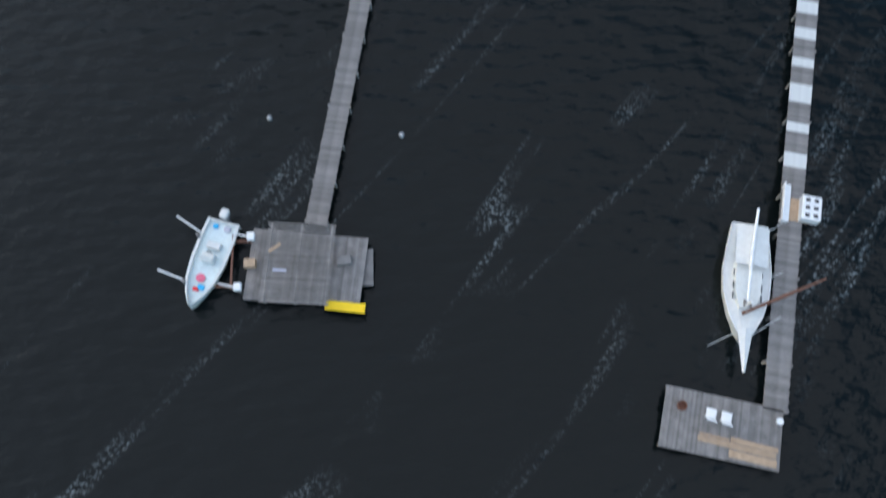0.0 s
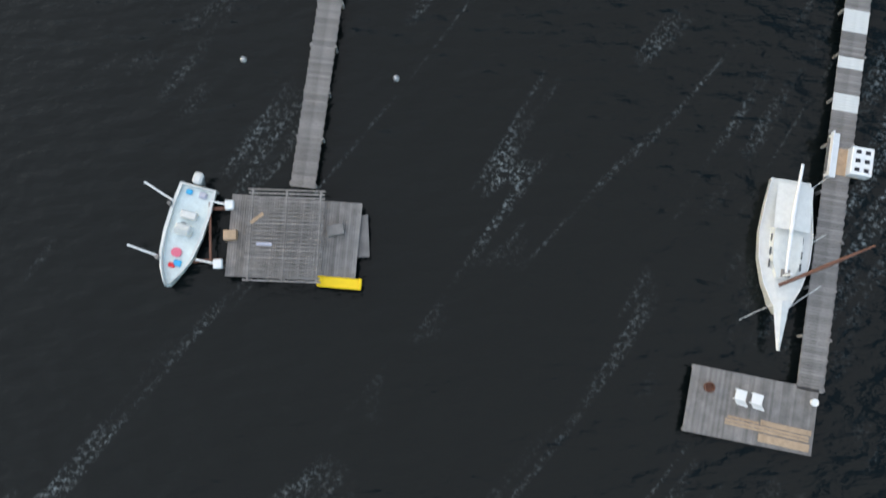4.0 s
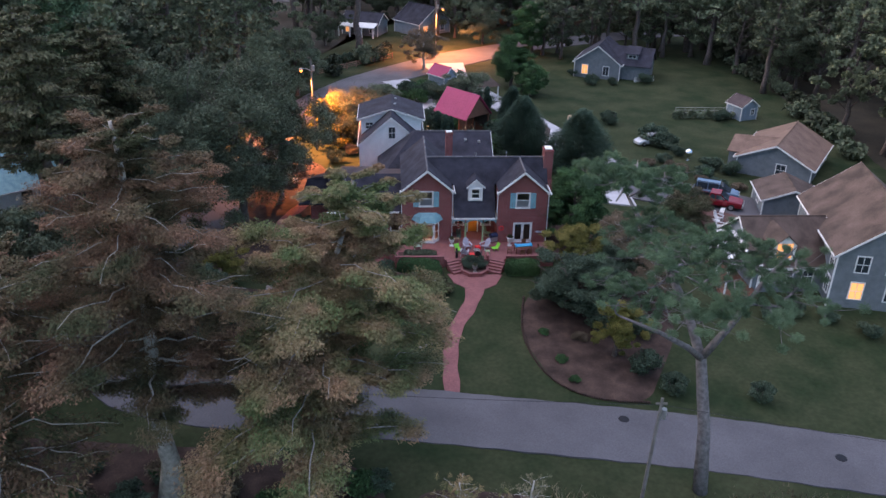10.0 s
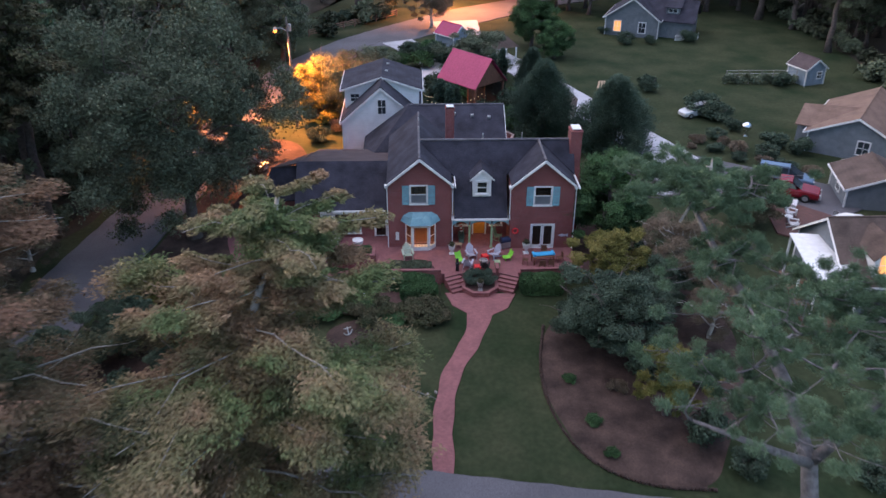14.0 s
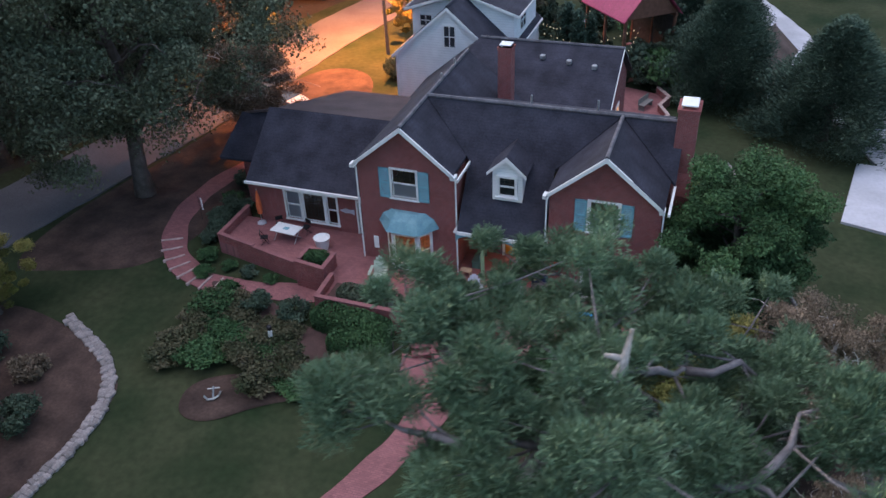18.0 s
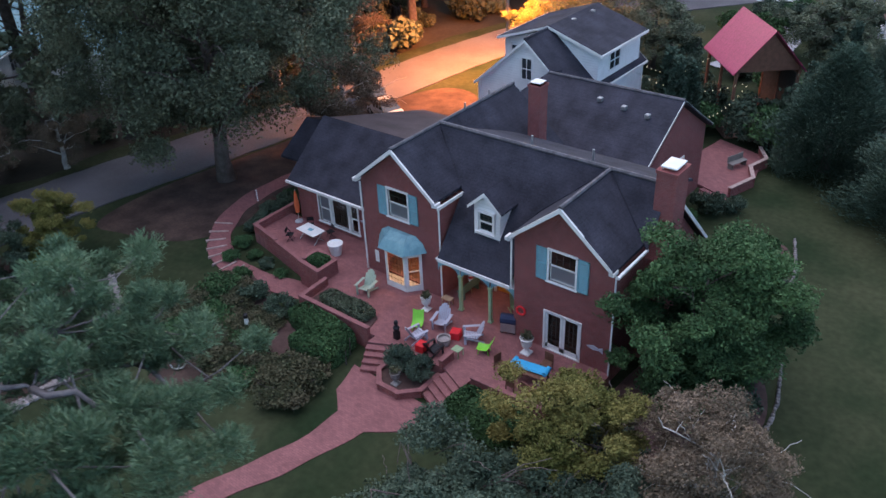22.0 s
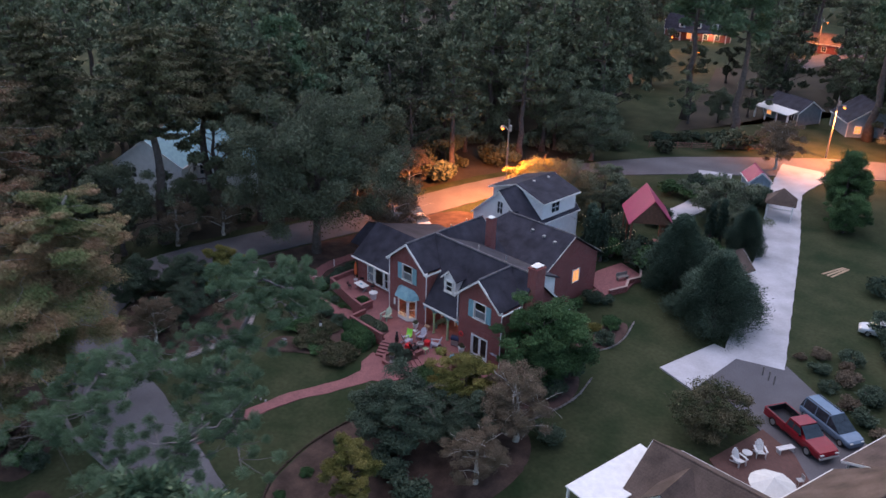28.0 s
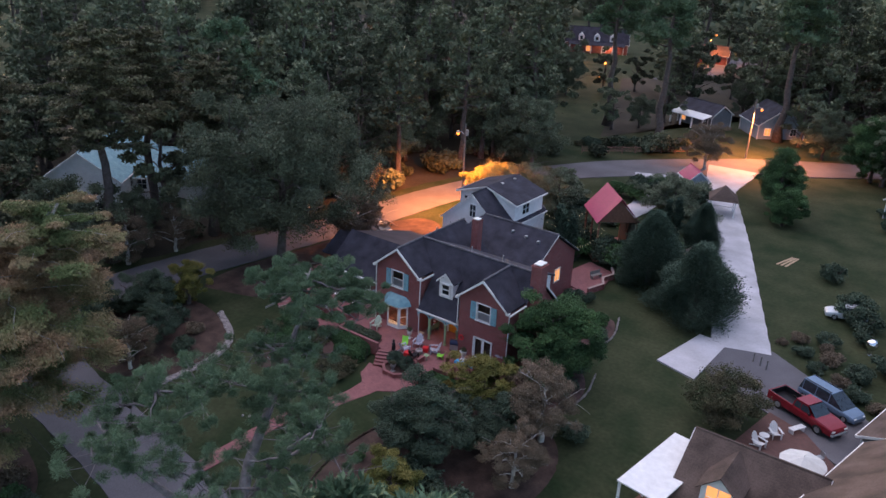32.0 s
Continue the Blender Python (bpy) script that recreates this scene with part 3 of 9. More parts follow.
def shutter(parent, x0, x1, z0, z1, y):
    s = part("shutter", Shape().box(x0, x0 + 0.07, y - 0.06, y, z0, z1).box(x1 - 0.07, x1, y - 0.06, y, z0, z1).box(x0, x1, y - 0.06, y, z0, z0 + 0.09).box(x0, x1, y - 0.06, y, z1 - 0.09, z1).box(x0, x1, y - 0.06, y, (z0 + z1) / 2 - 0.05, (z0 + z1) / 2 + 0.05), TEAL, parent, "teal louvred shutter")
    sl = Shape()
    n = 14
    for k in range(n):
        z = z0 + 0.09 + (z1 - z0 - 0.18) * (k + 0.5) / n
        sl.prism([(x0 + 0.06, y - 0.05, z - 0.035), (x0 + 0.06, y - 0.035, z - 0.04), (x0 + 0.06, y - 0.01, z + 0.035), (x0 + 0.06, y - 0.025, z + 0.04)], (x1 - x0 - 0.12, 0, 0))
    part("louvres", sl, TEAL, s)


# ---- the brick house ----
house = thing("brick_house", (0, 0, 0), 0, "two-storey red brick house with dark shingle roofs and teal shutters", "house")

# front gables: outer faces at y 0 and y -0.5
HL = [(-6.09, -4.69, 4.2, 5.9), (-6.55, -3.95, 0.35, 2.45)]
part("front_wall", wall(-8.05, -2.55, -1.2, 6.0, HL).prism([(-8.05, 0, 6.0), (-2.55, 0, 6.0), (-5.3, 0, 8.3)], (0, 0.3, 0)), BRICK, house, "red brick gable wall with a bay window")
HR = [(4.6, 6.03, 4.2, 5.9), (4.42, 6.48, 0.05, 2.3)]
part("front_wall", wall(2.6, 8.05, -1.2, 6.0, HR, -0.5).prism([(2.6, -0.5, 6.0), (8.05, -0.5, 6.0), (5.3, -0.5, 8.3)], (0, 0.3, 0)), BRICK, house, "red brick gable wall with french doors")
# side and rear walls
part("east_wall", Shape().prism([(7.75, -0.2, -1.2), (7.75, 9.4, -1.2), (7.75, 9.4, 2.9), (7.75, 3.8, 8.3), (7.75, 2.0, 6.0), (7.75, -0.2, 6.0)], (0.3, 0, 0)), BRICK, house)
part("west_wall", Shape().prism([(-8.05, 0.3, -1.2), (-8.05, 11, -1.2), (-8.05, 11, 6.0), (-8.05, 0.3, 6.0)], (0.3, 0, 0)), BRICK, house)
part("porch_side_wall", Shape().prism([(-2.85, 0.3, -1.2), (-2.85, 2.5, -1.2), (-2.85, 2.5, 5.9), (-2.85, 1.8, 5.9), (-2.85, 0.3, 5.6)], (0.3, 0, 0)), BRICK, house)
part("porch_side_wall", Shape().prism([(2.6, -0.2, -1.2), (2.6, 2.5, -1.2), (2.6, 2.5, 5.9), (2.6, 1.6, 5.9), (2.6, -0.2, 5.6)], (0.3, 0, 0)), BRICK, house)
part("rear_wall", Shape().box(-7.75, 7.75, 9.1, 9.4, -1.2, 2.9), BRICK, house)
part("porch_back_wall", wall(-2.55, 2.6, -0.3, 3.0, [(-0.45, 0.65, 0.03, 2.15), (-2.0, -1.0, 0.9, 2.2), (1.1, 2.1, 0.9, 2.2)], 2.3, 0.2), BRICK, house)
part("floor_slab", Shape().box(-7.7, 7.7, 0.35, 9.05, 2.85, 3.0), ROOMWALL, house)
part("floor_slab", Shape().box(-7.7, 7.7, 0.35, 9.05, -0.3, -0.02), WOODBROWN, house)
part("partition", Shape().box(-7.7, -2.6, 4.0, 4.1, 0, 2.84), ROOMWALL, house)
part("partition", Shape().box(2.9, 7.7, 4.2, 4.3, 0, 2.84), ROOMWALL, house)

# roofs
RF = Shape()
RF.slab([(-5.3, -0.42, 8.55), (-5.3, 3.76, 8.55), (-2.5, 1.98, 6.21), (-2.5, -0.42, 6.21)])
RF.slab([(-5.3, -0.42, 8.55), (-8.15, -0.42, 6.17), (-8.15, 11.2, 6.17), (-5.3, 11.2, 8.55)])
RF.slab([(-5.3, 3.5, 8.54), (-5.3, 11.2, 8.54), (-0.8, 11.2, 4.8), (-0.8, 5.5, 4.8)])
part("roof", RF, SHINGLE, house, "dark shingled cross gable roof")
RR = Shape()
RR.slab([(5.3, -0.95, 8.55), (2.54, -0.95, 6.21), (2.54, 1.98, 6.21), (5.3, 3.76, 8.55)])
RR.slab([(5.3, -0.95, 8.55), (5.3, 3.76, 8.55), (8.15, 3.76, 6.17), (8.15, -0.95, 6.17)])
part("roof", RR, SHINGLE, house)
RM = Shape()
RM.slab([(-5.3, 3.8, 8.6), (-2.3, 1.84, 6.08), (-2.3, -0.55, 3.02), (2.34, -0.55, 3.02), (2.34, 1.84, 6.08), (5.3, 3.8, 8.6)])
RM.slab([(5.3, 3.8, 8.6), (8.4, 1.9, 6.05), (8.4, 3.8, 8.6)])
RM.slab([(-5.3, 3.8, 8.6), (8.4, 3.8, 8.6), (8.4, 9.8, 2.85), (-5.3, 9.8, 2.85)])
part("main_roof", RM, SHINGLE, house, "steep dark shingled main roof")
part("ridge_cap", Shape().tube([(-5.3, 3.8, 8.62), (8.4, 3.8, 8.62)], 0.11, 6), RIDGE, house)
part("ridge_cap", Shape().tube([(-5.3, -0.42, 8.57), (-5.3, 11.2, 8.57)], 0.1, 6), RIDGE, house)
part("ridge_cap", Shape().tube([(5.3, -0.95, 8.57), (5.3, 3.8, 8.6)], 0.1, 6), RIDGE, house)
# rear shed dormer
SD = Shape().slab([(-3.6, 3.85, 8.66), (7.7, 3.85, 8.66), (7.7, 8.5, 6.75), (-3.6, 8.5, 6.75)])
part("rear_dormer_roof", SD, SHINGLE, house)
part("rear_dormer_wall", Shape().prism([(7.15, 4.2, 7.8), (7.15, 8.2, 4.0), (7.15, 8.2, 6.7), (7.15, 4.2, 8.3)], (0.25, 0, 0)).box(-3.4, 7.15, 8.0, 8.2, 4.0, 6.7), SIDING, house, "white lap siding")
# white rakes, fascias and gutters
for xc, yf, hw in ((-5.3, -0.45, 2.83), (5.3, -0.98, 2.8)):
    for sgn in (-1, 1):
        TR = Shape().prism([(xc, yf, 8.56), (xc + sgn * hw, yf, 6.2), (xc + sgn * hw, yf, 5.98), (xc, yf, 8.3)], (0, 0.1, 0))
        TR.box(xc + sgn * hw - 0.16, xc + sgn * hw + 0.1, yf, yf + 0.45, 5.93, 6.13)
        part("rake_board", TR, WHITE, house, "white painted rake board")
part("porch_fascia", Shape().box(-2.3, 2.34, -0.62, -0.5, 2.8, 3.0, 0.01), WHITE, house, "white porch gutter")
part("side_gutter", Shape().box(8.32, 8.44, -0.9, 2.0, 5.85, 5.98), WHITE, house)
part("east_rake", Shape().prism([(8.4, 3.8, 8.58), (8.4, 9.85, 2.85), (8.4, 9.85, 2.6), (8.4, 3.8, 8.3)], (0.07, 0, 0)), WHITE, house)
part("valley_flashing", Shape().prism([(-2.28, -0.45, 6.02), (-2.28, 1.9, 6.02), (-2.28, 1.9, 5.85), (-2.28, -0.45, 5.85)], (0.08, 0, 0)), WHITE, house)
for xx, yy, z0, z1 in ((-2.45, -0.1, 0, 5.8), (2.48, -0.6, 2.9, 5.8), (8.15, -0.6, -0.8, 5.8), (-8.1, -0.08, 0, 5.8)):
    part("downspout", Shape().box(xx - 0.035, xx + 0.035, yy - 0.035, yy + 0.035, z0, z1), WHITE, house)
# windows and shutters of the upper floor
for x0, x1, y in ((-6.09, -4.69, 0), (4.6, 6.03, -0.5)):
    window(house, x0, x1, 4.2, 5.9, y, 4, 2, blind=1)
    shutter(house, x0 - 0.72, x0 - 0.12, 4.15, 5.95, y - 0.005)
    shutter(house, x1 + 0.12, x1 + 0.72, 4.15, 5.95, y - 0.005)
# small dormer over the porch
DM = part("dormer", Shape().prism([(-0.75, 0.35, 4.6), (0.85, 0.35, 4.6), (0.85, 0.35, 6.5), (0.05, 0.35, 7.15), (-0.75, 0.35, 6.5)], (0, 2.4, 0)), SIDING, house, "small white dormer over the porch")
part("dormer_roof", Shape().slab([(0.05, 0.1, 7.45), (0.05, 3.1, 7.45), (-1.0, 2.0, 6.48), (-1.0, 0.1, 6.48)], 0.1).slab([(0.05, 0.1, 7.45), (1.1, 0.1, 6.48), (1.1, 2.0, 6.48), (0.05, 3.1, 7.45)], 0.1), SHINGLE, DM)
part("dormer_rake", Shape().prism([(0.05, 0.08, 7.44), (-1.0, 0.08, 6.47), (-1.0, 0.08, 6.3), (0.05, 0.08, 7.2)], (0, 0.06, 0)).prism([(0.05, 0.08, 7.44), (1.1, 0.08, 6.47), (1.1, 0.08, 6.3), (0.05, 0.08, 7.2)], (0, 0.06, 0)), WHITE, DM)
part("dormer_glass", Shape().box(-0.4, 0.5, 0.325, 0.34, 5.1, 6.2), CARGLASS, DM)
window(DM, -0.4, 0.5, 5.1, 6.2, 0.22, 3, 3)
DM.location = (0.08, 0.3, -0.22)
# french doors
FD = part("french_door", wall(4.38, 6.52, 0.0, 2.4, [(4.48, 6.42, 0.06, 2.3)], -0.56, 0.2), WHITE, house, "white french doors with small panes")
for x0, x1 in ((4.48, 5.44), (5.46, 6.42)):
    d = Shape().box(x0, x0 + 0.13, -0.47, -0.42, 0.06, 2.3).box(x1 - 0.13, x1, -0.47, -0.42, 0.06, 2.3).box(x0, x1, -0.47, -0.42, 0.06, 0.32).box(x0, x1, -0.47, -0.42, 2.17, 2.3)
    bars = Shape()
    for k in (1, 2):
        xx = x0 + 0.13 + (x1 - x0 - 0.26) * k / 3
        bars.box(xx - 0.011, xx + 0.011, -0.463, -0.427, 0.32, 2.17)
    for k in range(1, 6):
        zz = 0.32 + 1.85 * k / 6
        bars.box(x0 + 0.13, x1 - 0.13, -0.46, -0.43, zz - 0.011, zz + 0.011)
    leaf = part("door_leaf", d, WHITE, FD)
    part("muntins", bars, MUNTIN, leaf, "thin dark lattice bars")
    g = part("pane", Shape().add([(x0 + 0.1, -0.445, 0.3), (x1 - 0.1, -0.445, 0.3), (x1 - 0.1, -0.445, 2.2), (x0 + 0.1, -0.445, 2.2)], [(0, 1, 2, 3)]), GLASS, leaf)
    g.visible_shadow = False
# bay window with copper roof
BX = [(-6.6, 0.0), (-6.0, -0.75), (-4.5, -0.75), (-3.9, 0.0)]
bay = part("bay_window", Shape().prism([(x, y, -0.05) for x, y in BX], (0, 0, 0.32)), WHITE, house, "white bay window with leaded panes")
part("bay_head", Shape().prism([(x, y, 2.35) for x, y in BX], (0, 0, 0.22)), WHITE, bay)
for (xa, ya), (xb, yb) in zip(BX, BX[1:]):
    L = math.hypot(xb - xa, yb - ya)
    ux, uy = (xb - xa) / L, (yb - ya) / L

    def P(u, o, z, xa=xa, ya=ya, ux=ux, uy=uy):
        return (xa + ux * u + uy * -o, ya + uy * u + ux * o, z)

    fr = Shape()

    def bar(u0, u1, z0, z1, th=0.05, P=P, fr=fr):
        fr.prism([P(u0, 0, z0), P(u1, 0, z0), P(u1, 0, z1), P(u0, 0, z1)], tuple(b - a for a, b in zip(P(0, 0, 0), P(0, th, 0))))

    bar(0, 0.17, 0.27, 2.36)
    bar(L - 0.17, L, 0.27, 2.36)
    bar(0, L, 0.27, 0.39)
    bar(0, L, 2.25, 2.36)
    if L < 1.2:
        bar(0.1, L - 0.1, 1.3, 1.36)
    lead = Shape()
    nc = 5 if L > 1.2 else 3
    for k in range(1, nc):
        u = 0.17 + (L - 0.34) * k / nc
        lead.prism([P(u - 0.007, 0.005, 0.39), P(u + 0.007, 0.005, 0.39), P(u + 0.007, 0.005, 2.25), P(u - 0.007, 0.005, 2.25)], tuple(b - a for a, b in zip(P(0, 0, 0), P(0, 0.012, 0))))
    for k in range(1, 7):
        z = 0.39 + 1.86 * k / 7
        lead.prism([P(0.16, 0.005, z - 0.007), P(L - 0.16, 0.005, z - 0.007), P(L - 0.16, 0.005, z + 0.007), P(0.16, 0.005, z + 0.007)], tuple(b - a for a, b in zip(P(0, 0, 0), P(0, 0.012, 0))))
    sash = part("bay_sash", fr, WHITE, bay)
    part("leading", lead, DARKMETAL, sash, "thin dark leading")
    g = part("pane", Shape().add([P(0.1, 0.02, 0.35), P(L - 0.1, 0.02, 0.35), P(L - 0.1, 0.02, 2.3), P(0.1, 0.02, 2.3)], [(0, 1, 2, 3)]), GLASS, sash)
    g.visible_shadow = False
BR = [(-7.0, -0.02), (-6.15, -1.1), (-4.35, -1.1), (-3.5, -0.02)]
cr = Shape()
top = [(-6.2, -0.02, 3.45), (-5.85, -0.25, 3.45), (-4.65, -0.25, 3.45), (-4.3, -0.02, 3.45)]
low = [(x, y, 2.6) for x, y in BR]
mid = [((a[0] + b[0]) / 2 + (0.12 if i > 1 else -0.12) * (i in (0, 3)), (a[1] + b[1]) / 2 - 0.06 * (i in (1, 2)), 3.12) for i, (a, b) in enumerate(zip(top, low))]
cr.add(low + mid + top, [(i, i + 1, 5 + i, 4 + i) for i in range(3)] + [(4 + i, 5 + i, 9 + i, 8 + i) for i in range(3)] + [(8, 9, 10, 11), (3, 2, 1, 0)])
cb = part("copper_roof", cr, COPPER, bay, "pale green copper bay roof")
for i in range(4):
    part("seam", Shape().tube([low[i], mid[i], top[i]], 0.025, 5), COPPER, cb)
# warm room behind the bay
lamp("bay_room_lamp", (-5.2, 1.6, 2.3), 55, WARM, 0.2)
part("bookcase", Shape().box(-6.9, -3.6, 3.6, 3.98, 0, 2.1).box(-6.9, -3.6, 3.5, 3.6, 0.7, 0.75).box(-6.9, -3.6, 3.5, 3.6, 1.4, 1.45), WOODBROWN, house)
# porch: posts, arches, door
for x in (-0.95, 1.0):
    s = Shape().box(x - 0.09, x + 0.09, -0.42, -0.24, 0.12, 2.2, 0.015).box(x - 0.13, x + 0.13, -0.46, -0.2, 0, 0.14, 0.02).box(x - 0.13, x + 0.13, -0.46, -0.2, 2.15, 2.25, 0.02)
    part("porch_post", s, SAGE, house, "sage green porch post")
for x0, x1 in ((-2.5, -0.95), (-0.95, 1.0), (1.0, 2.55)):
    n = 12
    c, r = (x0 + x1) / 2, (x1 - x0) / 2 - 0.06
    rim = [(c - r * math.cos(math.pi * k / n), -0.38, 2.1 + 0.5 * math.sin(math.pi * k / n)) for k in range(n + 1)]
    a = Shape().prism(rim + [(c + r, -0.38, 2.82), (c - r, -0.38, 2.82)], (0, 0.08, 0))
    part("porch_arch", a, TEAL, house, "teal arched porch valance")
part("porch_ceiling", Shape().box(-2.55, 2.6, -0.45, 2.3, 2.78, 2.86), WHITE, house)
dr = part("front_door", Shape().box(-0.4, 0.6, 2.36, 2.42, 0.04, 2.12, 0.01).box(-0.28, 0.05, 2.33, 2.37, 0.25, 1.0).box(0.15, 0.48, 2.33, 2.37, 0.25, 1.0).box(-0.28, 0.48, 2.33, 2.37, 1.15, 1.95), ORANGE, house, "orange varnished front door")
part("door_casing", Shape().box(-0.55, -0.42, 2.22, 2.34, 0, 2.2).box(0.62, 0.75, 2.22, 2.34, 0, 2.2).box(-0.55, 0.75, 2.22, 2.34, 2.13, 2.27), WHITE, dr)
for x0 in (-2.0, 1.1):
    window(house, x0, x0 + 1.0, 0.9, 2.2, 2.3, 3, 3)
lamp("porch_lamp", (0.1, 1.3, 2.45), 9, WARM, 0.08)
# chimneys
ch = part("chimney", Shape().box(8.0, 9.05, 2.4, 5.0, -1.2, 5.2).prism([(8.0, 2.4, 5.2), (8.0, 5.0, 5.2), (8.0, 4.35, 6.2), (8.0, 3.0, 6.2)], (1.05, 0, 0)).box(8.0, 9.0, 3.0, 4.35, 6.2, 9.45).box(7.95, 9.05, 2.95, 4.4, 9.45, 9.6), BRICK, house, "tall exterior red brick chimney")
part("chimney_cap", Shape().box(8.1, 8.9, 3.1, 4.25, 9.72, 9.8, 0.02).box(8.15, 8.2, 3.2, 3.25, 9.6, 9.72).box(8.8, 8.85, 4.1, 4.15, 9.6, 9.72), WHITE, ch, "white metal chimney cap")
c2 = part("chimney", Shape().box(-2.75, -1.95, 8.9, 9.7, 2.5, 9.7).box(-2.8, -1.9, 8.85, 9.75, 9.55, 9.7), BRICK, house, "slim red brick chimney")
part("chimney_cap", Shape().box(-2.7, -2.0, 8.95, 9.65, 9.8, 9.86, 0.02).box(-2.6, -2.5, 9.1, 9.2, 9.7, 9.8).box(-2.2, -2.1, 9.4, 9.5, 9.7, 9.8), WHITE, c2)
# back wing
part("back_roof", Shape().slab([(-6.2, 16.8, 7.4), (3.55, 16.8, 7.4), (3.55, 22.2, 4.0), (-6.2, 22.2, 4.0)][::-1]), SHINGLE, house, "dark shingled rear wing roof")
part("back_roof", Shape().slab([(-6.2, 16.8, 7.4), (-11, 9.6, 3.1), (3.55, 9.6, 3.1), (3.55, 16.8, 7.4)][::-1]), SHINGLE, house, "dark shingled rear wing roof")
part("back_roof", Shape().slab([(-6.2, 16.8, 7.4), (-6.2, 18.6, 7.0), (-11, 18.6, 3.3), (-11, 9.6, 3.1)][::-1]), SHINGLE, house, "dark shingled rear wing roof")
part("ridge_cap", Shape().tube([(-6.2, 16.8, 7.42), (3.55, 16.8, 7.42)], 0.1, 6), RIDGE, house)
part("back_gable_wall", Shape().prism([(2.9, 10.2, -1.2), (2.9, 21.8, -1.2), (2.9, 21.8, 4.0), (2.9, 16.8, 7.15), (2.9, 10.2, 3.2)], (0.3, 0, 0)), BRICK, house)
part("back_wall", Shape().box(-5.0, 2.9, 21.5, 21.8, -1.2, 4.0), BRICK, house)
part("back_rake", Shape().prism([(3.5, 16.8, 7.42), (3.5, 22.25, 4.0), (3.5, 22.25, 3.86), (3.5, 16.8, 7.26)], (0.05, 0, 0)).prism([(3.5, 16.8, 7.42), (3.5, 9.6, 3.1), (3.5, 9.6, 2.95), (3.5, 16.8, 7.26)], (0.05, 0, 0)), WHITE, house)
bw = part("lit_window", Shape().box(3.19, 3.22, 17.3, 18.4, 1.5, 2.9), GLOW_W, house, "lamp-lit kitchen window")
part("casing", Shape().box(3.18, 3.28, 17.18, 17.3, 1.4, 3.0).box(3.18, 3.28, 18.4, 18.52, 1.4, 3.0).box(3.18, 3.28, 17.18, 18.52, 2.9, 3.02).box(3.18, 3.28, 17.18, 18.52, 1.38, 1.5).box(3.2, 3.25, 17.82, 17.88, 1.4, 3.0), WHITE, bw)
for x, y in ((-1.6, 15.6), (0.2, 15.4), (1.9, 15.2), (-0.5, 11.6), (-5.0, 12.4)):
    z = 3.1 + (y - 9.6) * 0.597
    part("roof_vent", Shape().box(x - 0.16, x + 0.16, y - 0.16, y + 0.16, z, z + 0.28, 0.03), STEEL, house)
for x, y in ((0.4, 4.4), (3.9, 4.6), (-5.3, 6.2), (-5.3, 8.6)):
    part("roof_vent", Shape().tube([(x, y, 8.2), (x, y, 8.95)], 0.06, 8), STEEL, house)
# left wing (sun room)
WH = [(-14.1, -10.7, 0.4, 2.3), (-9.3, -8.35, 0.02, 2.2)]
part("wing_wall", wall(-16.0, -8.05, -1.2, 2.9, WH, 2.0), BRICK, house, "single-storey red brick wing wall")
part("wing_side_wall", Shape().prism([(-16.0, 2.3, -1.2), (-16.0, 9.2, -1.2), (-16.0, 9.2, 2.9), (-16.0, 5.4, 5.7), (-16.0, 2.3, 2.9)], (0.3, 0, 0)), BRICK, house)
part("wing_roof", Shape().slab([(-16.4, 1.5, 2.85), (-8.0, 1.5, 2.85), (-8.0, 5.4, 6.0), (-16.4, 5.4, 6.0)]).slab([(-16.4, 5.4, 6.0), (-8.0, 5.4, 6.0), (-8.0, 9.5, 3.0), (-16.4, 9.5, 3.0)]), SHINGLE, house, "dark shingled wing roof")
part("wing_gutter", Shape().box(-16.45, -8.35, 1.42, 1.54, 2.72, 2.88), WHITE, house)
part("wing_room_floor", Shape().box(-15.7, -8.1, 2.3, 9.2, -0.3, -0.02).box(-15.7, -8.1, 5.5, 5.6, 0, 3.0), WOODBROWN, house)
window(house, -14.1, -13.15, 0.4, 2.3, 2.0, 1, 1, 2, blind=2)
window(house, -12.95, -11.55, 0.4, 2.3, 2.0, 6, 7, 1)
window(house, -11.35, -10.7, 0.4, 2.3, 2.0, 3, 4, 2)
window(house, -9.3, -8.35, 0.05, 2.2, 2.0, 3, 5, 1, sill=False, name="glazed_door")
part("low_roof", Shape().slab([(-19.9, 4.2, 2.7), (-16.3, 4.2, 2.75), (-16.3, 6.1, 5.35), (-18.9, 6.1, 5.1)]), SHINGLE, house)
part("low_wall", Shape().prism([(-18.6, 4.8, -1.2), (-18.6, 10.6, -1.2), (-18.6, 10.6, 2.9), (-18.6, 6.1, 4.6), (-18.6, 4.8, 2.9)], (2.5, 0, 0)), BRICK, house)
part("rear_roof", Shape().slab([(-16.3, 5.45, 5.84), (-8.0, 5.45, 5.9), (-8.0, 14.5, 3.5), (-15.5, 14.5, 3.5)]), ROOFFLAT, house, "low-pitched purplish brown membrane roof")
part("rear_roof", Shape().slab([(-18.9, 6.12, 5.08), (-16.32, 5.6, 5.8), (-15.75, 13.0, 3.85), (-19.4, 11.4, 3.1)]), ROOFFLAT, house, "low-pitched purplish brown membrane roof")
part("rear_wall", Shape().box(-16.1, -10.5, 9.5, 14.2, -1.2, 3.2), BRICK, house)
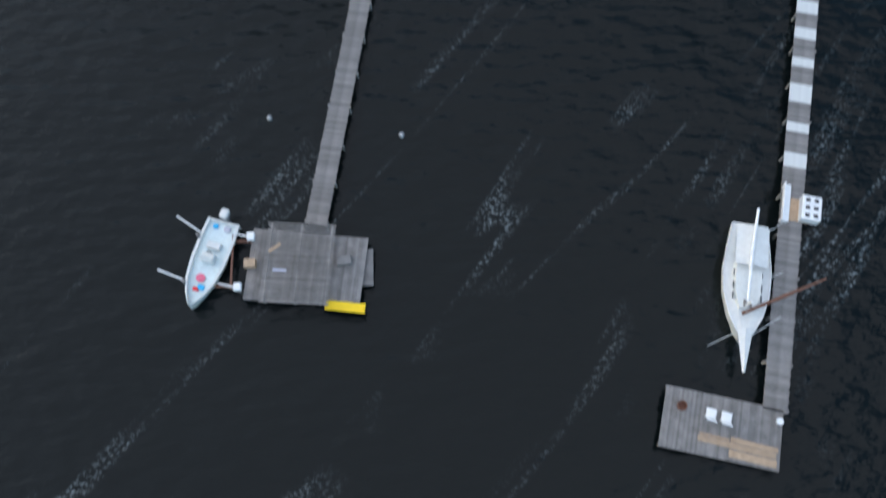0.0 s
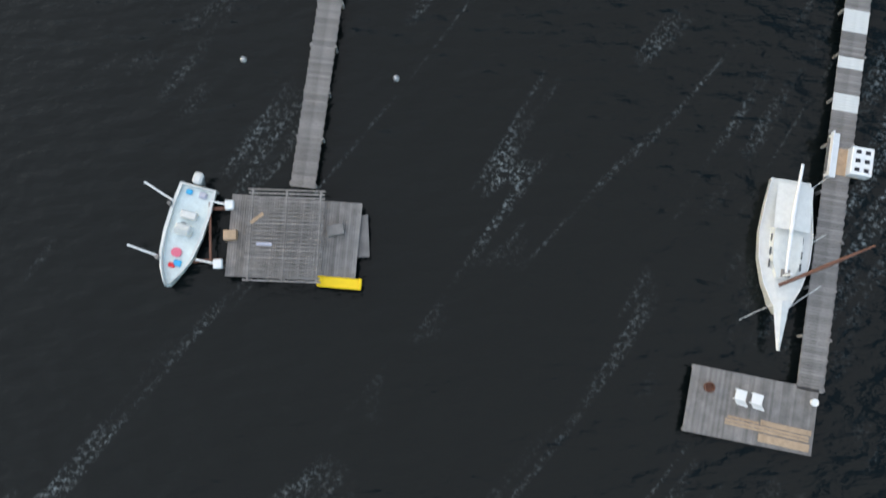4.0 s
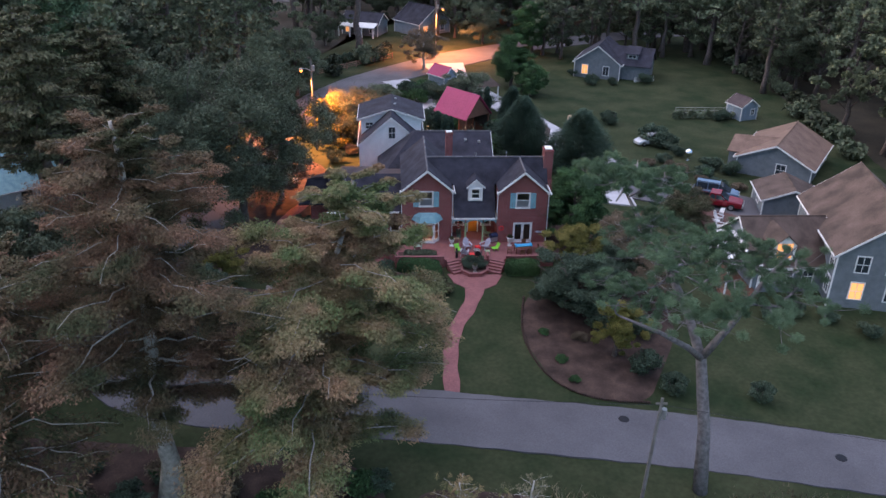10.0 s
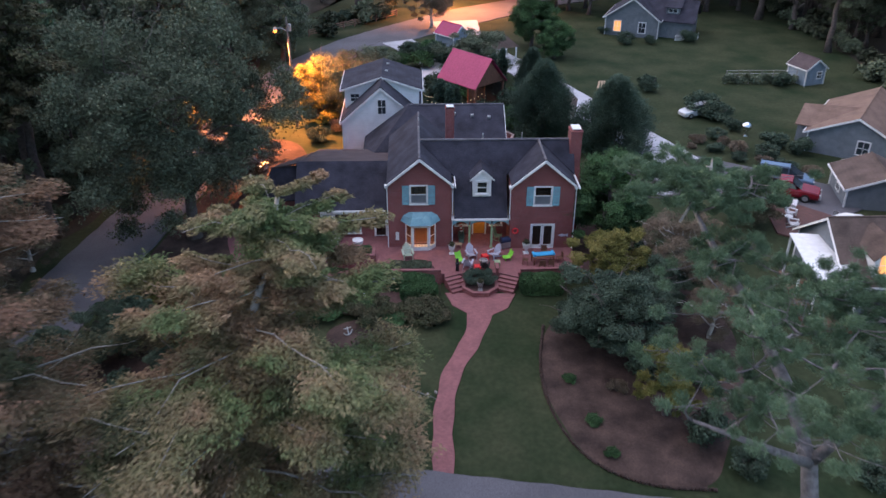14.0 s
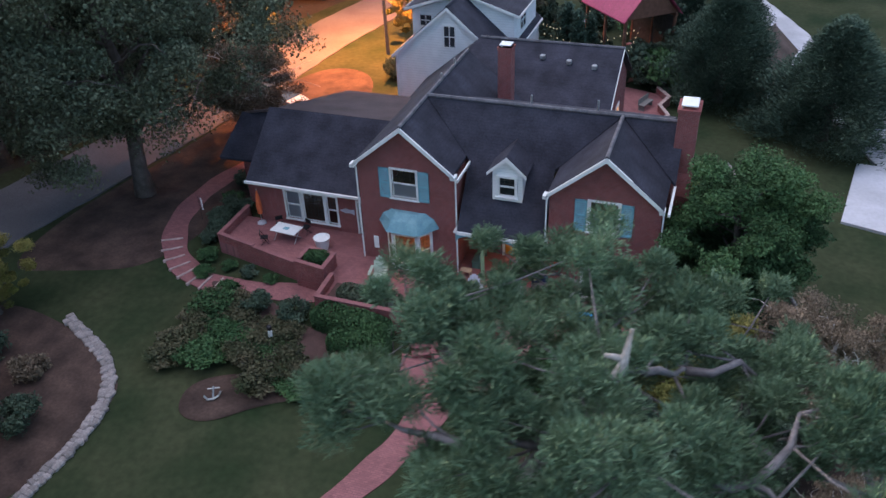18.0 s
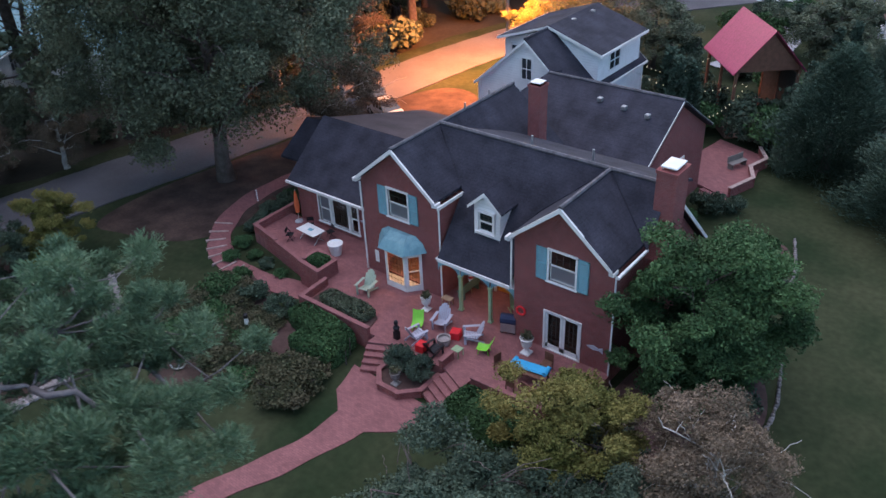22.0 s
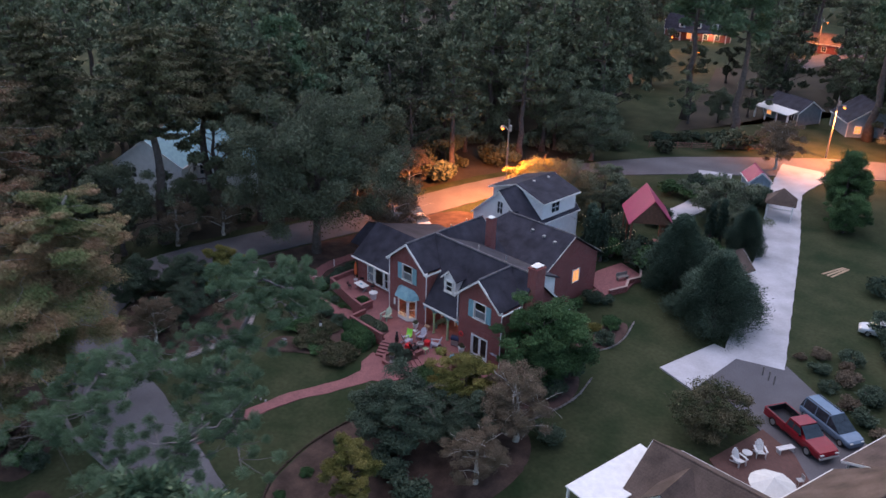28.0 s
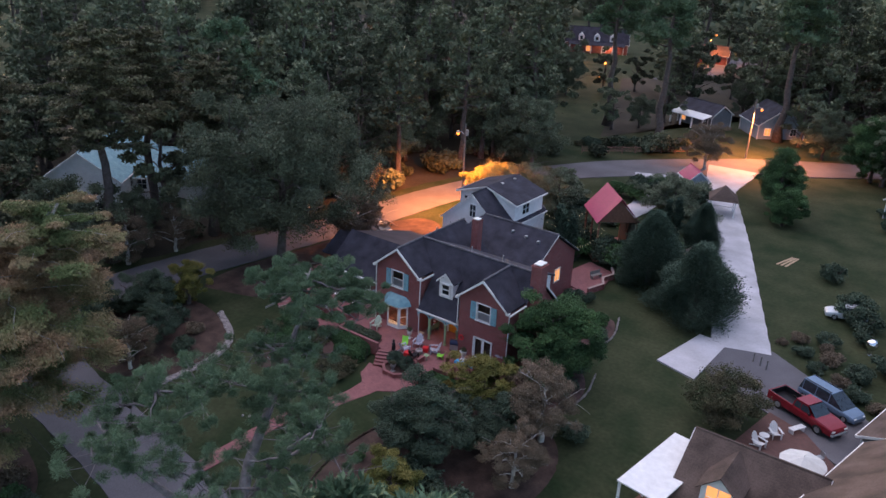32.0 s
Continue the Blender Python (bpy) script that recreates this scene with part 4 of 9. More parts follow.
# wall ornaments
part("wall_fish", Shape().prism([(6.85, -0.54, 1.25), (7.2, -0.54, 1.12), (7.55, -0.54, 1.2), (7.75, -0.54, 1.08), (7.72, -0.54, 1.42), (7.5, -0.54, 1.3), (7.2, -0.54, 1.4)], (0, 0.04, 0)), LILAC, house, "painted wooden fish")
part("wall_fish", Shape().prism([(-10.5, 1.96, 1.5), (-10.1, 1.96, 1.35), (-9.8, 1.96, 1.4), (-9.55, 1.96, 1.3), (-9.55, 1.96, 1.68), (-9.8, 1.96, 1.6), (-10.1, 1.96, 1.68)], (0, 0.04, 0)), LILAC, house)
part("wall_ring", Shape().tube([(3.05 + 0.24 * math.cos(a), -0.56, 1.75 + 0.24 * math.sin(a)) for a in np.linspace(0, 2 * math.pi, 17)], 0.06, 6), REDP, house, "faded red life ring")
part("wall_paddle", Shape().box(-7.45, -7.15, -0.06, -0.01, 0.7, 1.5, 0.06), WHITE, house)

# ---- plants ----


def leaves(name, mat, centres, size, up=0.5, long=1.6, seed=1, dirs=None, scatter=0.35):
    """One mesh of many small bent leaf sprays round the given centres."""
    r = np.random.default_rng(seed)
    c = np.asarray(centres, float)
    n = len(c)
    nrm = r.normal(size=(n, 3))
    nrm /= np.linalg.norm(nrm, axis=1)[:, None]
    nrm[:, 2] += up * 2
    nrm /= np.linalg.norm(nrm, axis=1)[:, None]
    u = np.cross(nrm, r.normal(size=(n, 3)))
    u /= np.linalg.norm(u, axis=1)[:, None] + 1e-9
    if dirs is not None:
        u = dirs + r.normal(size=(n, 3)) * scatter
        u /= np.linalg.norm(u, axis=1)[:, None] + 1e-9
    w = np.cross(nrm, u)
    w /= np.linalg.norm(w, axis=1)[:, None] + 1e-9
    s = (size * r.uniform(0.6, 1.4, n))[:, None]
    a, b = u * s * long * 0.5, w * s * 0.5
    droop = np.array([0, 0, -1]) * s * 0.18
    v = np.stack([c - a + droop, c - b * 0.9, c + a + droop, c + b], 1).reshape(-1, 3)
    me = bpy.data.meshes.new(name)
    me.vertices.add(4 * n)
    me.vertices.foreach_set("co", v.ravel())
    me.loops.add(4 * n)
    me.loops.foreach_set("vertex_index", np.arange(4 * n))
    me.polygons.add(n)
    me.polygons.foreach_set("loop_start", np.arange(n) * 4)
    me.materials.append(mat)
    me.update(calc_edges=True)
    me.validate()
    return me


def puff(r, centre, radius, n, squash=0.6, hollow=0.5):
    """Points in an uneven shell."""
    d = r.normal(size=(n, 3))
    d /= np.linalg.norm(d, axis=1)[:, None]
    k = 0.75 + 0.35 * np.sin(d[:, 0] * 5 + centre[0]) * np.cos(d[:, 1] * 4 + centre[1]) * np.sin(d[:, 2] * 3 + centre[2])
    q = d * (hollow + (1 - hollow) * r.random(n) ** 0.6)[:, None] * k[:, None] * radius
    q[:, 2] *= squash
    return np.asarray(centre) + q


def limb(shape, p, q, r0, r1, r, sag=0.12, n=5, sides=6):
    p, q = np.array(p, float), np.array(q, float)
    L = np.linalg.norm(q - p)
    pts = []
    for k in range(n):
        t = k / (n - 1)
        o = r.normal(size=3) * L * 0.02 * (0 < k < n - 1)
        o[2] += L * sag * math.sin(math.pi * t)
        pts.append(p + (q - p) * t + o)
    shape.tube(pts, list(np.linspace(r0, r1, n)), sides)
    return pts


def tree_meshes(kind, h, spread, seed, leaf, bark, count, size, bare=0.25, lean=(0, 0), long=None, tuft=0.8, bend=1.3, narrow=0.65, puffs=0, hang=0.0, squash=0.34, fat=0.72):
    """Trunk with limbs, and a crown of many small leaf sprays: two meshes."""
    r = np.random.default_rng(seed)
    s = Shape()
    tr = h * 0.022 + 0.06
    steps = 9
    axis_pts = [np.array([lean[0] * (k / steps) ** bend + r.normal() * h * 0.008 * (k > 0), lean[1] * (k / steps) ** bend + r.normal() * h * 0.008 * (k > 0), h * (0.97 if kind != "broad" else 0.75) * k / steps - 0.4 * (k == 0)]) for k in range(steps + 1)]
    s.tube(axis_pts, [tr * (1.5 if k == 0 else 1) * (1 - 0.88 * k / steps) + 0.03 for k in range(steps + 1)], 9)

    def on_trunk(t):
        i = min(int(t * steps), steps - 1)
        return axis_pts[i] + (axis_pts[i + 1] - axis_pts[i]) * (t * steps - i)

    cs, ds = [], []
    if kind == "cypress":
        nl = 64 if count > 20000 else 44
        for k in range(nl):
            t = bare + (1 - bare) * (k + r.random()) / nl
            a = k * 2.4 + r.normal() * 0.3
            L = spread * (1.08 - 0.3 * t) * (1 - max(0.0, t - 0.72) * 2.0) * r.uniform(0.6, 1.05) * (0.7 if t < bare + 0.08 else 1)
            p = on_trunk(t)
            q = p + np.array([math.cos(a) * L, math.sin(a) * L, L * r.uniform(-0.05, 0.22)])
            pts = limb(s, p, q, tr * 0.2 * (1.1 - t), 0.015, r, 0.05, 7)
            per = int(count / nl * (0.5 + L / spread))
            for j in range(5):
                f = 0.14 + 0.19 * j
                c = np.array(pts[0]) + (np.array(pts[-1]) - np.array(pts[0])) * f + r.normal(size=3) * [L * 0.08, L * 0.08, 0.1] * (1 if squash < 0.5 else 3)
                q = puff(r, c, L * 0.24, per // 5, squash, 0.1)
                cs.append(q)
                ds.append(np.tile([math.cos(a), math.sin(a), -0.25], (len(q), 1)) * 0.8 + (q - c) / (L * 0.24) * 0.5)
    elif kind == "pine":
        nl = 30
        for k in range(nl):
            t = bare + (1 - bare) * (k + r.random()) / nl
            a = k * 2.4 + r.normal() * 0.4
            f = (t - bare) / (1 - bare)
            L = spread * (1.15 - narrow * f) * r.uniform(0.55, 1.0)
            p = on_trunk(min(t, 0.99))
            q = p + np.array([math.cos(a) * L, math.sin(a) * L, L * r.uniform(-0.05, 0.25) + 0.4])
            pts = limb(s, p, q, tr * 0.42 * (1.15 - t), 0.04, r, -0.08, 6)
            m = 15 if count > 100000 else 9
            per = max(8, count // (nl * m))
            for j in range(m):
                g = 0.5 + 0.52 * (j + r.random()) / m
                i = min(int(g * 5), 4)
                o = np.array(pts[i]) + (np.array(pts[i + 1]) - np.array(pts[i])) * (g * 5 - i)
                c = o + r.normal(size=3) * [L * 0.15, L * 0.15, 0.22] + [0, 0, 0.25]
                s.tube([o, (o + c) / 2 + [0, 0, -0.08], c], [0.035, 0.025, 0.012], 4)
                q = puff(r, c, tuft * r.uniform(0.75, 1.3), per, 0.6, 0.12)
                cs.append(q)
                ds.append((q - c) / tuft + [0, 0, 0.35])
    elif kind == "cone":
        for k in range(count // 60):
            t = r.random() ** 0.8
            a = r.random() * 6.283
            L = spread * (1 - t ** 1.9) * r.uniform(0.45, 1.0) ** 0.8 * (0.78 + 0.2 * math.sin(a * 3 + seed + 4 * t) + 0.2 * math.sin(a * 5 - 9 * t + seed))
            c = np.array([math.cos(a) * L, math.sin(a) * L, h * (0.04 + 0.95 * t)])
            cs.append(puff(r, c, 0.16 * h ** 0.5 + 0.14 * spread, 60, 0.7, 0.1))
            ds.append(np.tile([math.cos(a), math.sin(a), 0.75], (60, 1)))
        for k in range(18):
            t = 0.1 + 0.8 * k / 18
            a = k * 2.4
            L = spread * (1 - t) * 0.75
            limb(s, on_trunk(t), on_trunk(t) + np.array([math.cos(a) * L, math.sin(a) * L, L * 0.25]), tr * 0.25, 0.02, r)
    else:
        nl = 14
        for k in range(nl):
            t = max(bare, 0.24) + (0.98 - max(bare, 0.24)) * k / nl
            a = k * 2.4 + r.normal() * 0.3
            L = spread * r.uniform(0.55, 0.95) * (1.1 - 0.55 * t)
            p = on_trunk(min(t, 0.99))
            q = p + np.array([math.cos(a) * L, math.sin(a) * L, L * r.uniform(0.35, 0.9)])
            pts = limb(s, p, q, tr * 0.4 * (1.15 - t), 0.025, r, 0.05)
            for j in range(4):
                b = np.array(pts[2 + j % 3]) + r.normal(size=3) * L * 0.33
                b[2] = max(b[2], pts[2 + j % 3][2] - 0.3)
                limb(s, pts[2 + j % 3], b, tr * 0.08, 0.01, r, 0.08, 6, 5)
        m = puffs or max(16, min(64, count // 260))
        for k in range(m):
            d = r.normal(size=3)
            d /= np.linalg.norm(d)
            az = math.atan2(d[1], d[0])
            f = r.uniform(0.5, 1.0) * (0.92 + 0.2 * math.sin(2 * az + seed) + 0.14 * math.sin(5 * az + 2 * seed + 3 * d[2]))
            c = np.array([d[0] * spread * f, d[1] * spread * f, h * (bare + 1.0) / 2 + d[2] * h * (1.0 - bare) / 2 * f * 0.95])
            c[:2] += np.array(lean) * 0.7
            q = puff(r, c, spread * r.uniform(0.2, 0.42) * (fat if puffs else 1), count // m, 0.62, 0.2)
            # sprays hang from the outer boughs
            q[:, 2] -= hang * np.hypot(q[:, 0] - c[0], q[:, 1] - c[1]) * r.random(len(q)) * 1.6
            cs.append(q)
    return s.mesh("trunk", bark, True), leaves("crown", leaf, np.concatenate(cs), size, 0.25 if kind != "cypress" else 0.9, long or 1.7, seed, np.concatenate(ds) if ds else None, 0.55 if kind == "cypress" else 0.35)


def tree(name, meshes, x, y, label, turn=0.0, scale=1.0, z=None, group="", category="tree"):
    t = thing(name, (x, y, gz(x, y) if z is None else z), turn, label, category, group)
    t.scale = (scale, scale, scale) if not hasattr(scale, "__len__") else scale
    part("trunk", meshes[0], None, t)
    part("crown", meshes[1], None, t)
    return t


def shrub_mesh(r0, h, leaf, seed, count=4200, size=0.08):
    r = np.random.default_rng(seed)
    cs = []
    for k in range(16):
        d = r.normal(size=3)
        d /= np.linalg.norm(d)
        cs.append(puff(r, np.array([d[0] * r0 * 0.6, d[1] * r0 * 0.6, h * 0.5 + d[2] * h * 0.3]), r0 * 0.5, count // 16, 0.8 * h / r0 * 0.6, 0.2))
    s = Shape()
    for k in range(7):
        a = k * 0.9
        s.tube([(0, 0, -0.1), (math.cos(a) * r0 * 0.3, math.sin(a) * r0 * 0.3, h * 0.4), (math.cos(a) * r0 * 0.6, math.sin(a) * r0 * 0.6, h * 0.75)], [0.03, 0.02, 0.01], 4)
    return s.mesh("stems", BARK), leaves("foliage", leaf, np.concatenate(cs), size, 0.2, 1.5, seed)


def shrub(meshes, x, y, label, scale=1.0, turn=0.0, z=None, group="", name="shrub"):
    t = thing(name, (x, y, gz(x, y) if z is None else z), turn, label, "shrub", group)
    t.scale = (scale, scale, scale) if not hasattr(scale, "__len__") else scale
    part("stem", meshes[0], None, t)
    part("foliage", meshes[1], None, t)
    return t


CYP_A = tree_meshes("cypress", 29, 10.5, 11, LEAF_CYPR, PALEBARK, 300000, 0.062, 0.33, long=3.2)
CYP_B = tree_meshes("cypress", 22.8, 10.5, 12, LEAF_CYP, PALEBARK, 440000, 0.068, 0.26, (3.2, 8.2), 3.2, bend=1.7)
CYP_D = tree_meshes("cypress", 28, 8.0, 15, LEAF_DKCYP, BARK, 36000, 0.17, 0.5, long=2.4)
CYP_C = tree_meshes("cypress", 25, 9.5, 14, LEAF_CYPR, PALEBARK, 36000, 0.11, 0.2, (-3, -2), 3.6)
CYP_W = tree_meshes("cypress", 12.5, 3.9, 13, LEAF_YCYP, WHITEBARK, 10500, 0.05, 0.25, long=3.6, squash=0.9)
CYP_V = tree_meshes("cypress", 12.0, 3.4, 16, LEAF_GCYP, WHITEBARK, 5500, 0.05, 0.25, long=3.6, squash=0.9)
PINE_B = tree_meshes("pine", 26, 5.5, 22, LEAF_PINE, BARK, 26000, 0.16, 0.62, long=3.5, tuft=1.0)
OAK = tree_meshes("broad", 15, 7.0, 31, LEAF_OAK, BARK, 190000, 0.085, 0.09, puffs=150, hang=0.35)
MAPLE = tree_meshes("broad", 9.0, 3.5, 32, LEAF_GREEN, BARK, 150000, 0.075, 0.04, puffs=120, fat=1.0)
YELLOW_T = tree_meshes("broad", 6.5, 2.6, 33, LEAF_YEL, BARK, 90000, 0.056, 0.12, puffs=90)
BROWN_T = tree_meshes("broad", 7.0, 3.3, 34, LEAF_BROWN, WHITEBARK, 62000, 0.052, 0.14, puffs=90)
WILLOW = tree_meshes("broad", 7.4, 5.4, 46, LEAF_OAK, BARK, 80000, 0.075, 0.04, puffs=110, hang=0.3, fat=0.9)
DOG_T = tree_meshes("broad", 5.2, 3.6, 44, LEAF_OLIVE, BARK, 34000, 0.085, 0.1)
HOLLY = tree_meshes("broad", 6.0, 3.4, 35, LEAF_DARK, BARK, 120000, 0.06, 0.05, puffs=110)
JUN = tree_meshes("cone", 9.0, 4.2, 36, LEAF_JUN, BARK, 130000, 0.055, long=3.8)
OAKF = tree_meshes("broad", 15, 7.0, 43, LEAF_OAK, BARK, 42000, 0.17, 0.08, puffs=90, hang=0.25)
ARBOR = tree_meshes("cone", 5.5, 0.8, 37, LEAF_JUN, BARK, 6000, 0.13)
FARB = tree_meshes("broad", 16, 6.5, 38, LEAF_FAR, BARK, 7000, 0.34, 0.1, puffs=34)
FARC = tree_meshes("broad", 19, 6.0, 39, LEAF_FAR, BARK, 7000, 0.34, 0.15, puffs=34)
FARP = tree_meshes("pine", 25, 5.5, 40, LEAF_FAR, BARK, 3200, 0.4, 0.45, long=2.0, tuft=1.3)
SH_D = shrub_mesh(1.0, 1.3, LEAF_DARK, 51)
SH_G = shrub_mesh(1.0, 1.0, LEAF_GREEN, 52)
SH_B = shrub_mesh(1.0, 1.1, LEAF_BROWN, 53, 3000)
SH_O = shrub_mesh(1.15, 1.0, LEAF_OLIVE, 57, 6000, 0.075)
SH_P = shrub_mesh(1.0, 1.0, LEAF_GREY, 58, 9000, 0.05)
SH_Y = shrub_mesh(1.0, 1.2, LEAF_YEL, 54)

# shore trees
tree("cypress_tree", CYP_A, -25.2, -36.8, "tall russet bald cypress on the bank", 20, 1.0)
tree("cypress_tree", CYP_B, -15.0, -38.4, "olive and russet bald cypress on the bank", 0, 1.0)
tree("cypress_tree", CYP_C, -34.5, -42.0, "half-bare russet cypress leaning at the waterline", 200, 0.9, -3.8)
tree("cypress_tree", CYP_C, -44, -33, "russet bald cypress beside the lane", 300, 1.1)
tree("cypress_tree", CYP_C, -52, -24, "tall bald cypress beside the lane", 80, 1.1)
for k, (x, y, sc) in enumerate(((-4.3, -64.6, 0.6), (-3.4, -62.2, 0.75), (-2.6, -60.6, 0.9), (-5.0, -57.4, 0.9), (-0.6, -56.8, 1.0), (-6.2, -52.5, 1.0), (-2.4, -52.6, 1.1), (1.4, -53.4, 0.9), (-6.6, -47.6, 0.95), (-2.6, -47.4, 1.1), (1.6, -48.8, 1.0), (4.2, -50.6, 0.8), (-5.0, -44.4, 1.0), (-0.6, -44.6, 1.05), (3.0, -46.6, 0.9), (0.4, -60.0, 0.7))):
    tree("cypress_sapling", CYP_V if k % 3 == 1 else CYP_W, x, y, "slim autumn cypress standing in the lake shallows", 47 * k, sc * 0.72, -3.9, group="cypress saplings beside the dock")


def verge_pine(x, y, seed):
    """A bent pine: trunk forking into crooked limbs, each ending in rounded pads of needles."""
    r = np.random.default_rng(seed)
    z0 = gz(x, y)
    t = thing("pine_tree", (x, y, z0), 0, "tall bent pine with crooked grey limbs on the verge", "tree")
    wood = Shape()
    spine = [np.array(p, float) for p in ((0, 0, -0.4), (-0.2, 1.0, 5), (-0.7, 2.6, 10), (-1.6, 4.4, 13), (-2.8, 7.6, 15.6), (-4.2, 10.6, 17.8), (-5.0, 12.6, 19.4))]
    wood.tube(spine, [0.55, 0.44, 0.38, 0.32, 0.24, 0.16, 0.05], 10)
    fork = [spine[2], np.array((0.8, 2.2, 13.0)), np.array((2.6, 2.4, 16.4)), np.array((4.6, 3.0, 18.6))]
    wood.tube(fork, [0.3, 0.24, 0.16, 0.05], 9)
    side = [spine[2], np.array((-2.6, 0.6, 12.2)), np.array((-5.2, -0.6, 14.2)), np.array((-8.0, -0.4, 15.4))]
    wood.tube(side, [0.26, 0.21, 0.15, 0.06], 9)
    cs, ds, tips = [], [], []
    nodes = [p + (q - p) * f for run in (spine[2:], fork, side) for p, q in zip(run, run[1:]) for f in (0.0, 0.25, 0.5, 0.75, 1.0)]
    lobes = ((34, (-4.9, 12.6, 19.6), (4.6, 3.6, 2.3), 6400), (70, (-1.4, 2.4, 16.6), (8.6, 6.4, 3.6), 4200), (9, (-3.4, 8.6, 17.2), (2.6, 3.0, 1.6), 4000))
    for n, c, rad, per in lobes:
        for k in range(n):
            d = r.normal(size=3)
            d /= np.linalg.norm(d)
            d[2] = abs(d[2]) * 1.1 - 0.35
            q = np.array(c) + d * rad * r.uniform(0.55, 1.0)
            if not (q[1] > 9.0 and q[0] < -4.8 and q[2] < 19.8 and q[1] < 13.0):
                tips.append((q, per))
    # each bough grows from the nearest wood already there, so that they fork
    tips.sort(key=lambda v: min(np.linalg.norm(v[0] - p) for p in nodes))
    for q, per in tips:
        j = min(nodes, key=lambda p: np.linalg.norm((p - q) * [1, 1, 1.5]) + (2.5 if p[2] > q[2] + 0.4 else 0))
        L = np.linalg.norm(q - j)
        bend = (j + q) / 2 + r.normal(size=3) * (0.06 + 0.06 * L) + [0, 0, -0.07 * L]
        low = q - [0, 0, 0.22]
        wood.tube([j, (j + bend) / 2 + r.normal(size=3) * 0.03 * L, bend, (bend + low) / 2 + r.normal(size=3) * 0.04 * L, low], [0.045 + 0.022 * L, 0.045 + 0.016 * L, 0.04 + 0.01 * L, 0.04, 0.025], 6)
        nodes += [bend, low]
        for c, size, n in [(q + r.normal(size=3) * [0.95, 0.95, 0.28], r.uniform(0.4, 0.66), per // 6) for m in range(5)] + [(bend + r.normal(size=3) * [0.4, 0.4, 0.1] + [0, 0, 0.3], r.uniform(0.35, 0.5), per // 6)]:
            foot = low if np.linalg.norm(c - low) < np.linalg.norm(c - bend) else bend
            wood.tube([foot, (foot + c) / 2 - [0, 0, 0.1], c], [0.026, 0.018, 0.008], 4)
            p = puff(r, c, size, n, 0.72, 0.15)
            cs.append(p)
            ds.append((p - c) / size + [0, 0, 0.4])
    part("trunk", wood, PINEBARK, t, smooth=True)
    part("crown", leaves("crown", LEAF_PINE, np.concatenate(cs), 0.021, 0.25, 6.4, seed, np.concatenate(ds)), None, t)
    snag = Shape().tube([(-6.0, 9.9, 19.0), (-5.3, 10.7, 19.5), (-4.6, 11.2, 20.2), (-4.2, 11.7, 21.0), (-4.15, 11.9, 21.5)], [0.06, 0.085, 0.095, 0.08, 0.03], 8).tube([(-4.2, 11.75, 21.1), (-4.45, 11.7, 21.15)], [0.06, 0.03], 6)
    part("broken_limb", snag, PALEBARK, t, "pale broken dead limb", smooth=True)
    return t


verge_pine(13.3, -38.4, 21)
tree("pine_tree", PINE_B, 28.4, -42.0, "tall pine trunk on the verge", 40, 0.95)
# garden trees
tree("maple_tree", MAPLE, 11.6, 1.4, "rounded dense green tree beside the brick house", 30, (1.2, 1.2, 1.0))
tree("golden_tree", YELLOW_T, 10.2, -7.4, "yellow-green small tree below the terrace", 0, (1.2, 1.2, 1.02))
tree("golden_tree", YELLOW_T, 11.2, -21.0, "yellow-green small tree by the lawn bed", 140, 0.95)
tree("brown_tree", BROWN_T, 15.6, -6.8, "half-bare russet small tree with pale twigs", 0, 1.1)
tree("brown_tree", BROWN_T, 16.8, -13.0, "half-bare russet small tree", 120, 0.85)
tree("holly_tree", HOLLY, 8.4, -13.6, "dark blue-green evergreen beside the lawn", 0, (1.4, 1.4, 1.1))
tree("holly_tree", HOLLY, 12.4, -10.0, "dark evergreen thicket tree", 90, (1.0, 1.0, 0.8))
tree("juniper_tree", JUN, 17.2, 24.2, "wide dark juniper by the driveway", 0, (1.3, 1.3, 0.95))
tree("juniper_tree", JUN, 9.6, 29.2, "dark feathery juniper behind the house", 120, (1.15, 1.15, 1.0))
tree("oak_tree", OAK, -26.2, 3.8, "big grey-green oak beside the side path", 0, (1.42, 1.42, 1.5))
tree("oak_tree", OAKF, -26.0, 62.0, "big grey-green oak behind the street lamp", 160, 0.85)
tree("oak_tree", OAKF, -41.0, 24.0, "big grey-green oak across the lane", 60, 1.1)
tree("russet_tree", BROWN_T, -23.3, 14.0, "grey-russet low tree beside the parked car", 0, (1.5, 1.5, 1.15))
tree("willow_oak", WILLOW, -14.6, 37.0, "broad drooping grey-green tree behind the garage", 0, (1.15, 1.15, 1.2))

# ---- woods round the place: single trees near, a belt beyond ----
woods = np.random.default_rng(99)
kinds = ((FARB, "broadleaf_tree", "dark broadleaf tree of the wood"), (FARC, "broadleaf_tree", "dark tall broadleaf tree of the wood"), (FARP, "pine_tree", "dark tall pine of the wood"))


road_pts = np.array(ROAD, float)


def road_gap(x, y):
    a, b = road_pts[:-1], road_pts[1:]
    d = b - a
    t = np.clip(((np.array([x, y]) - a) * d).sum(1) / (d * d).sum(1), 0, 1)
    return float(np.min(np.hypot(*(a + d * t[:, None] - [x, y]).T)))


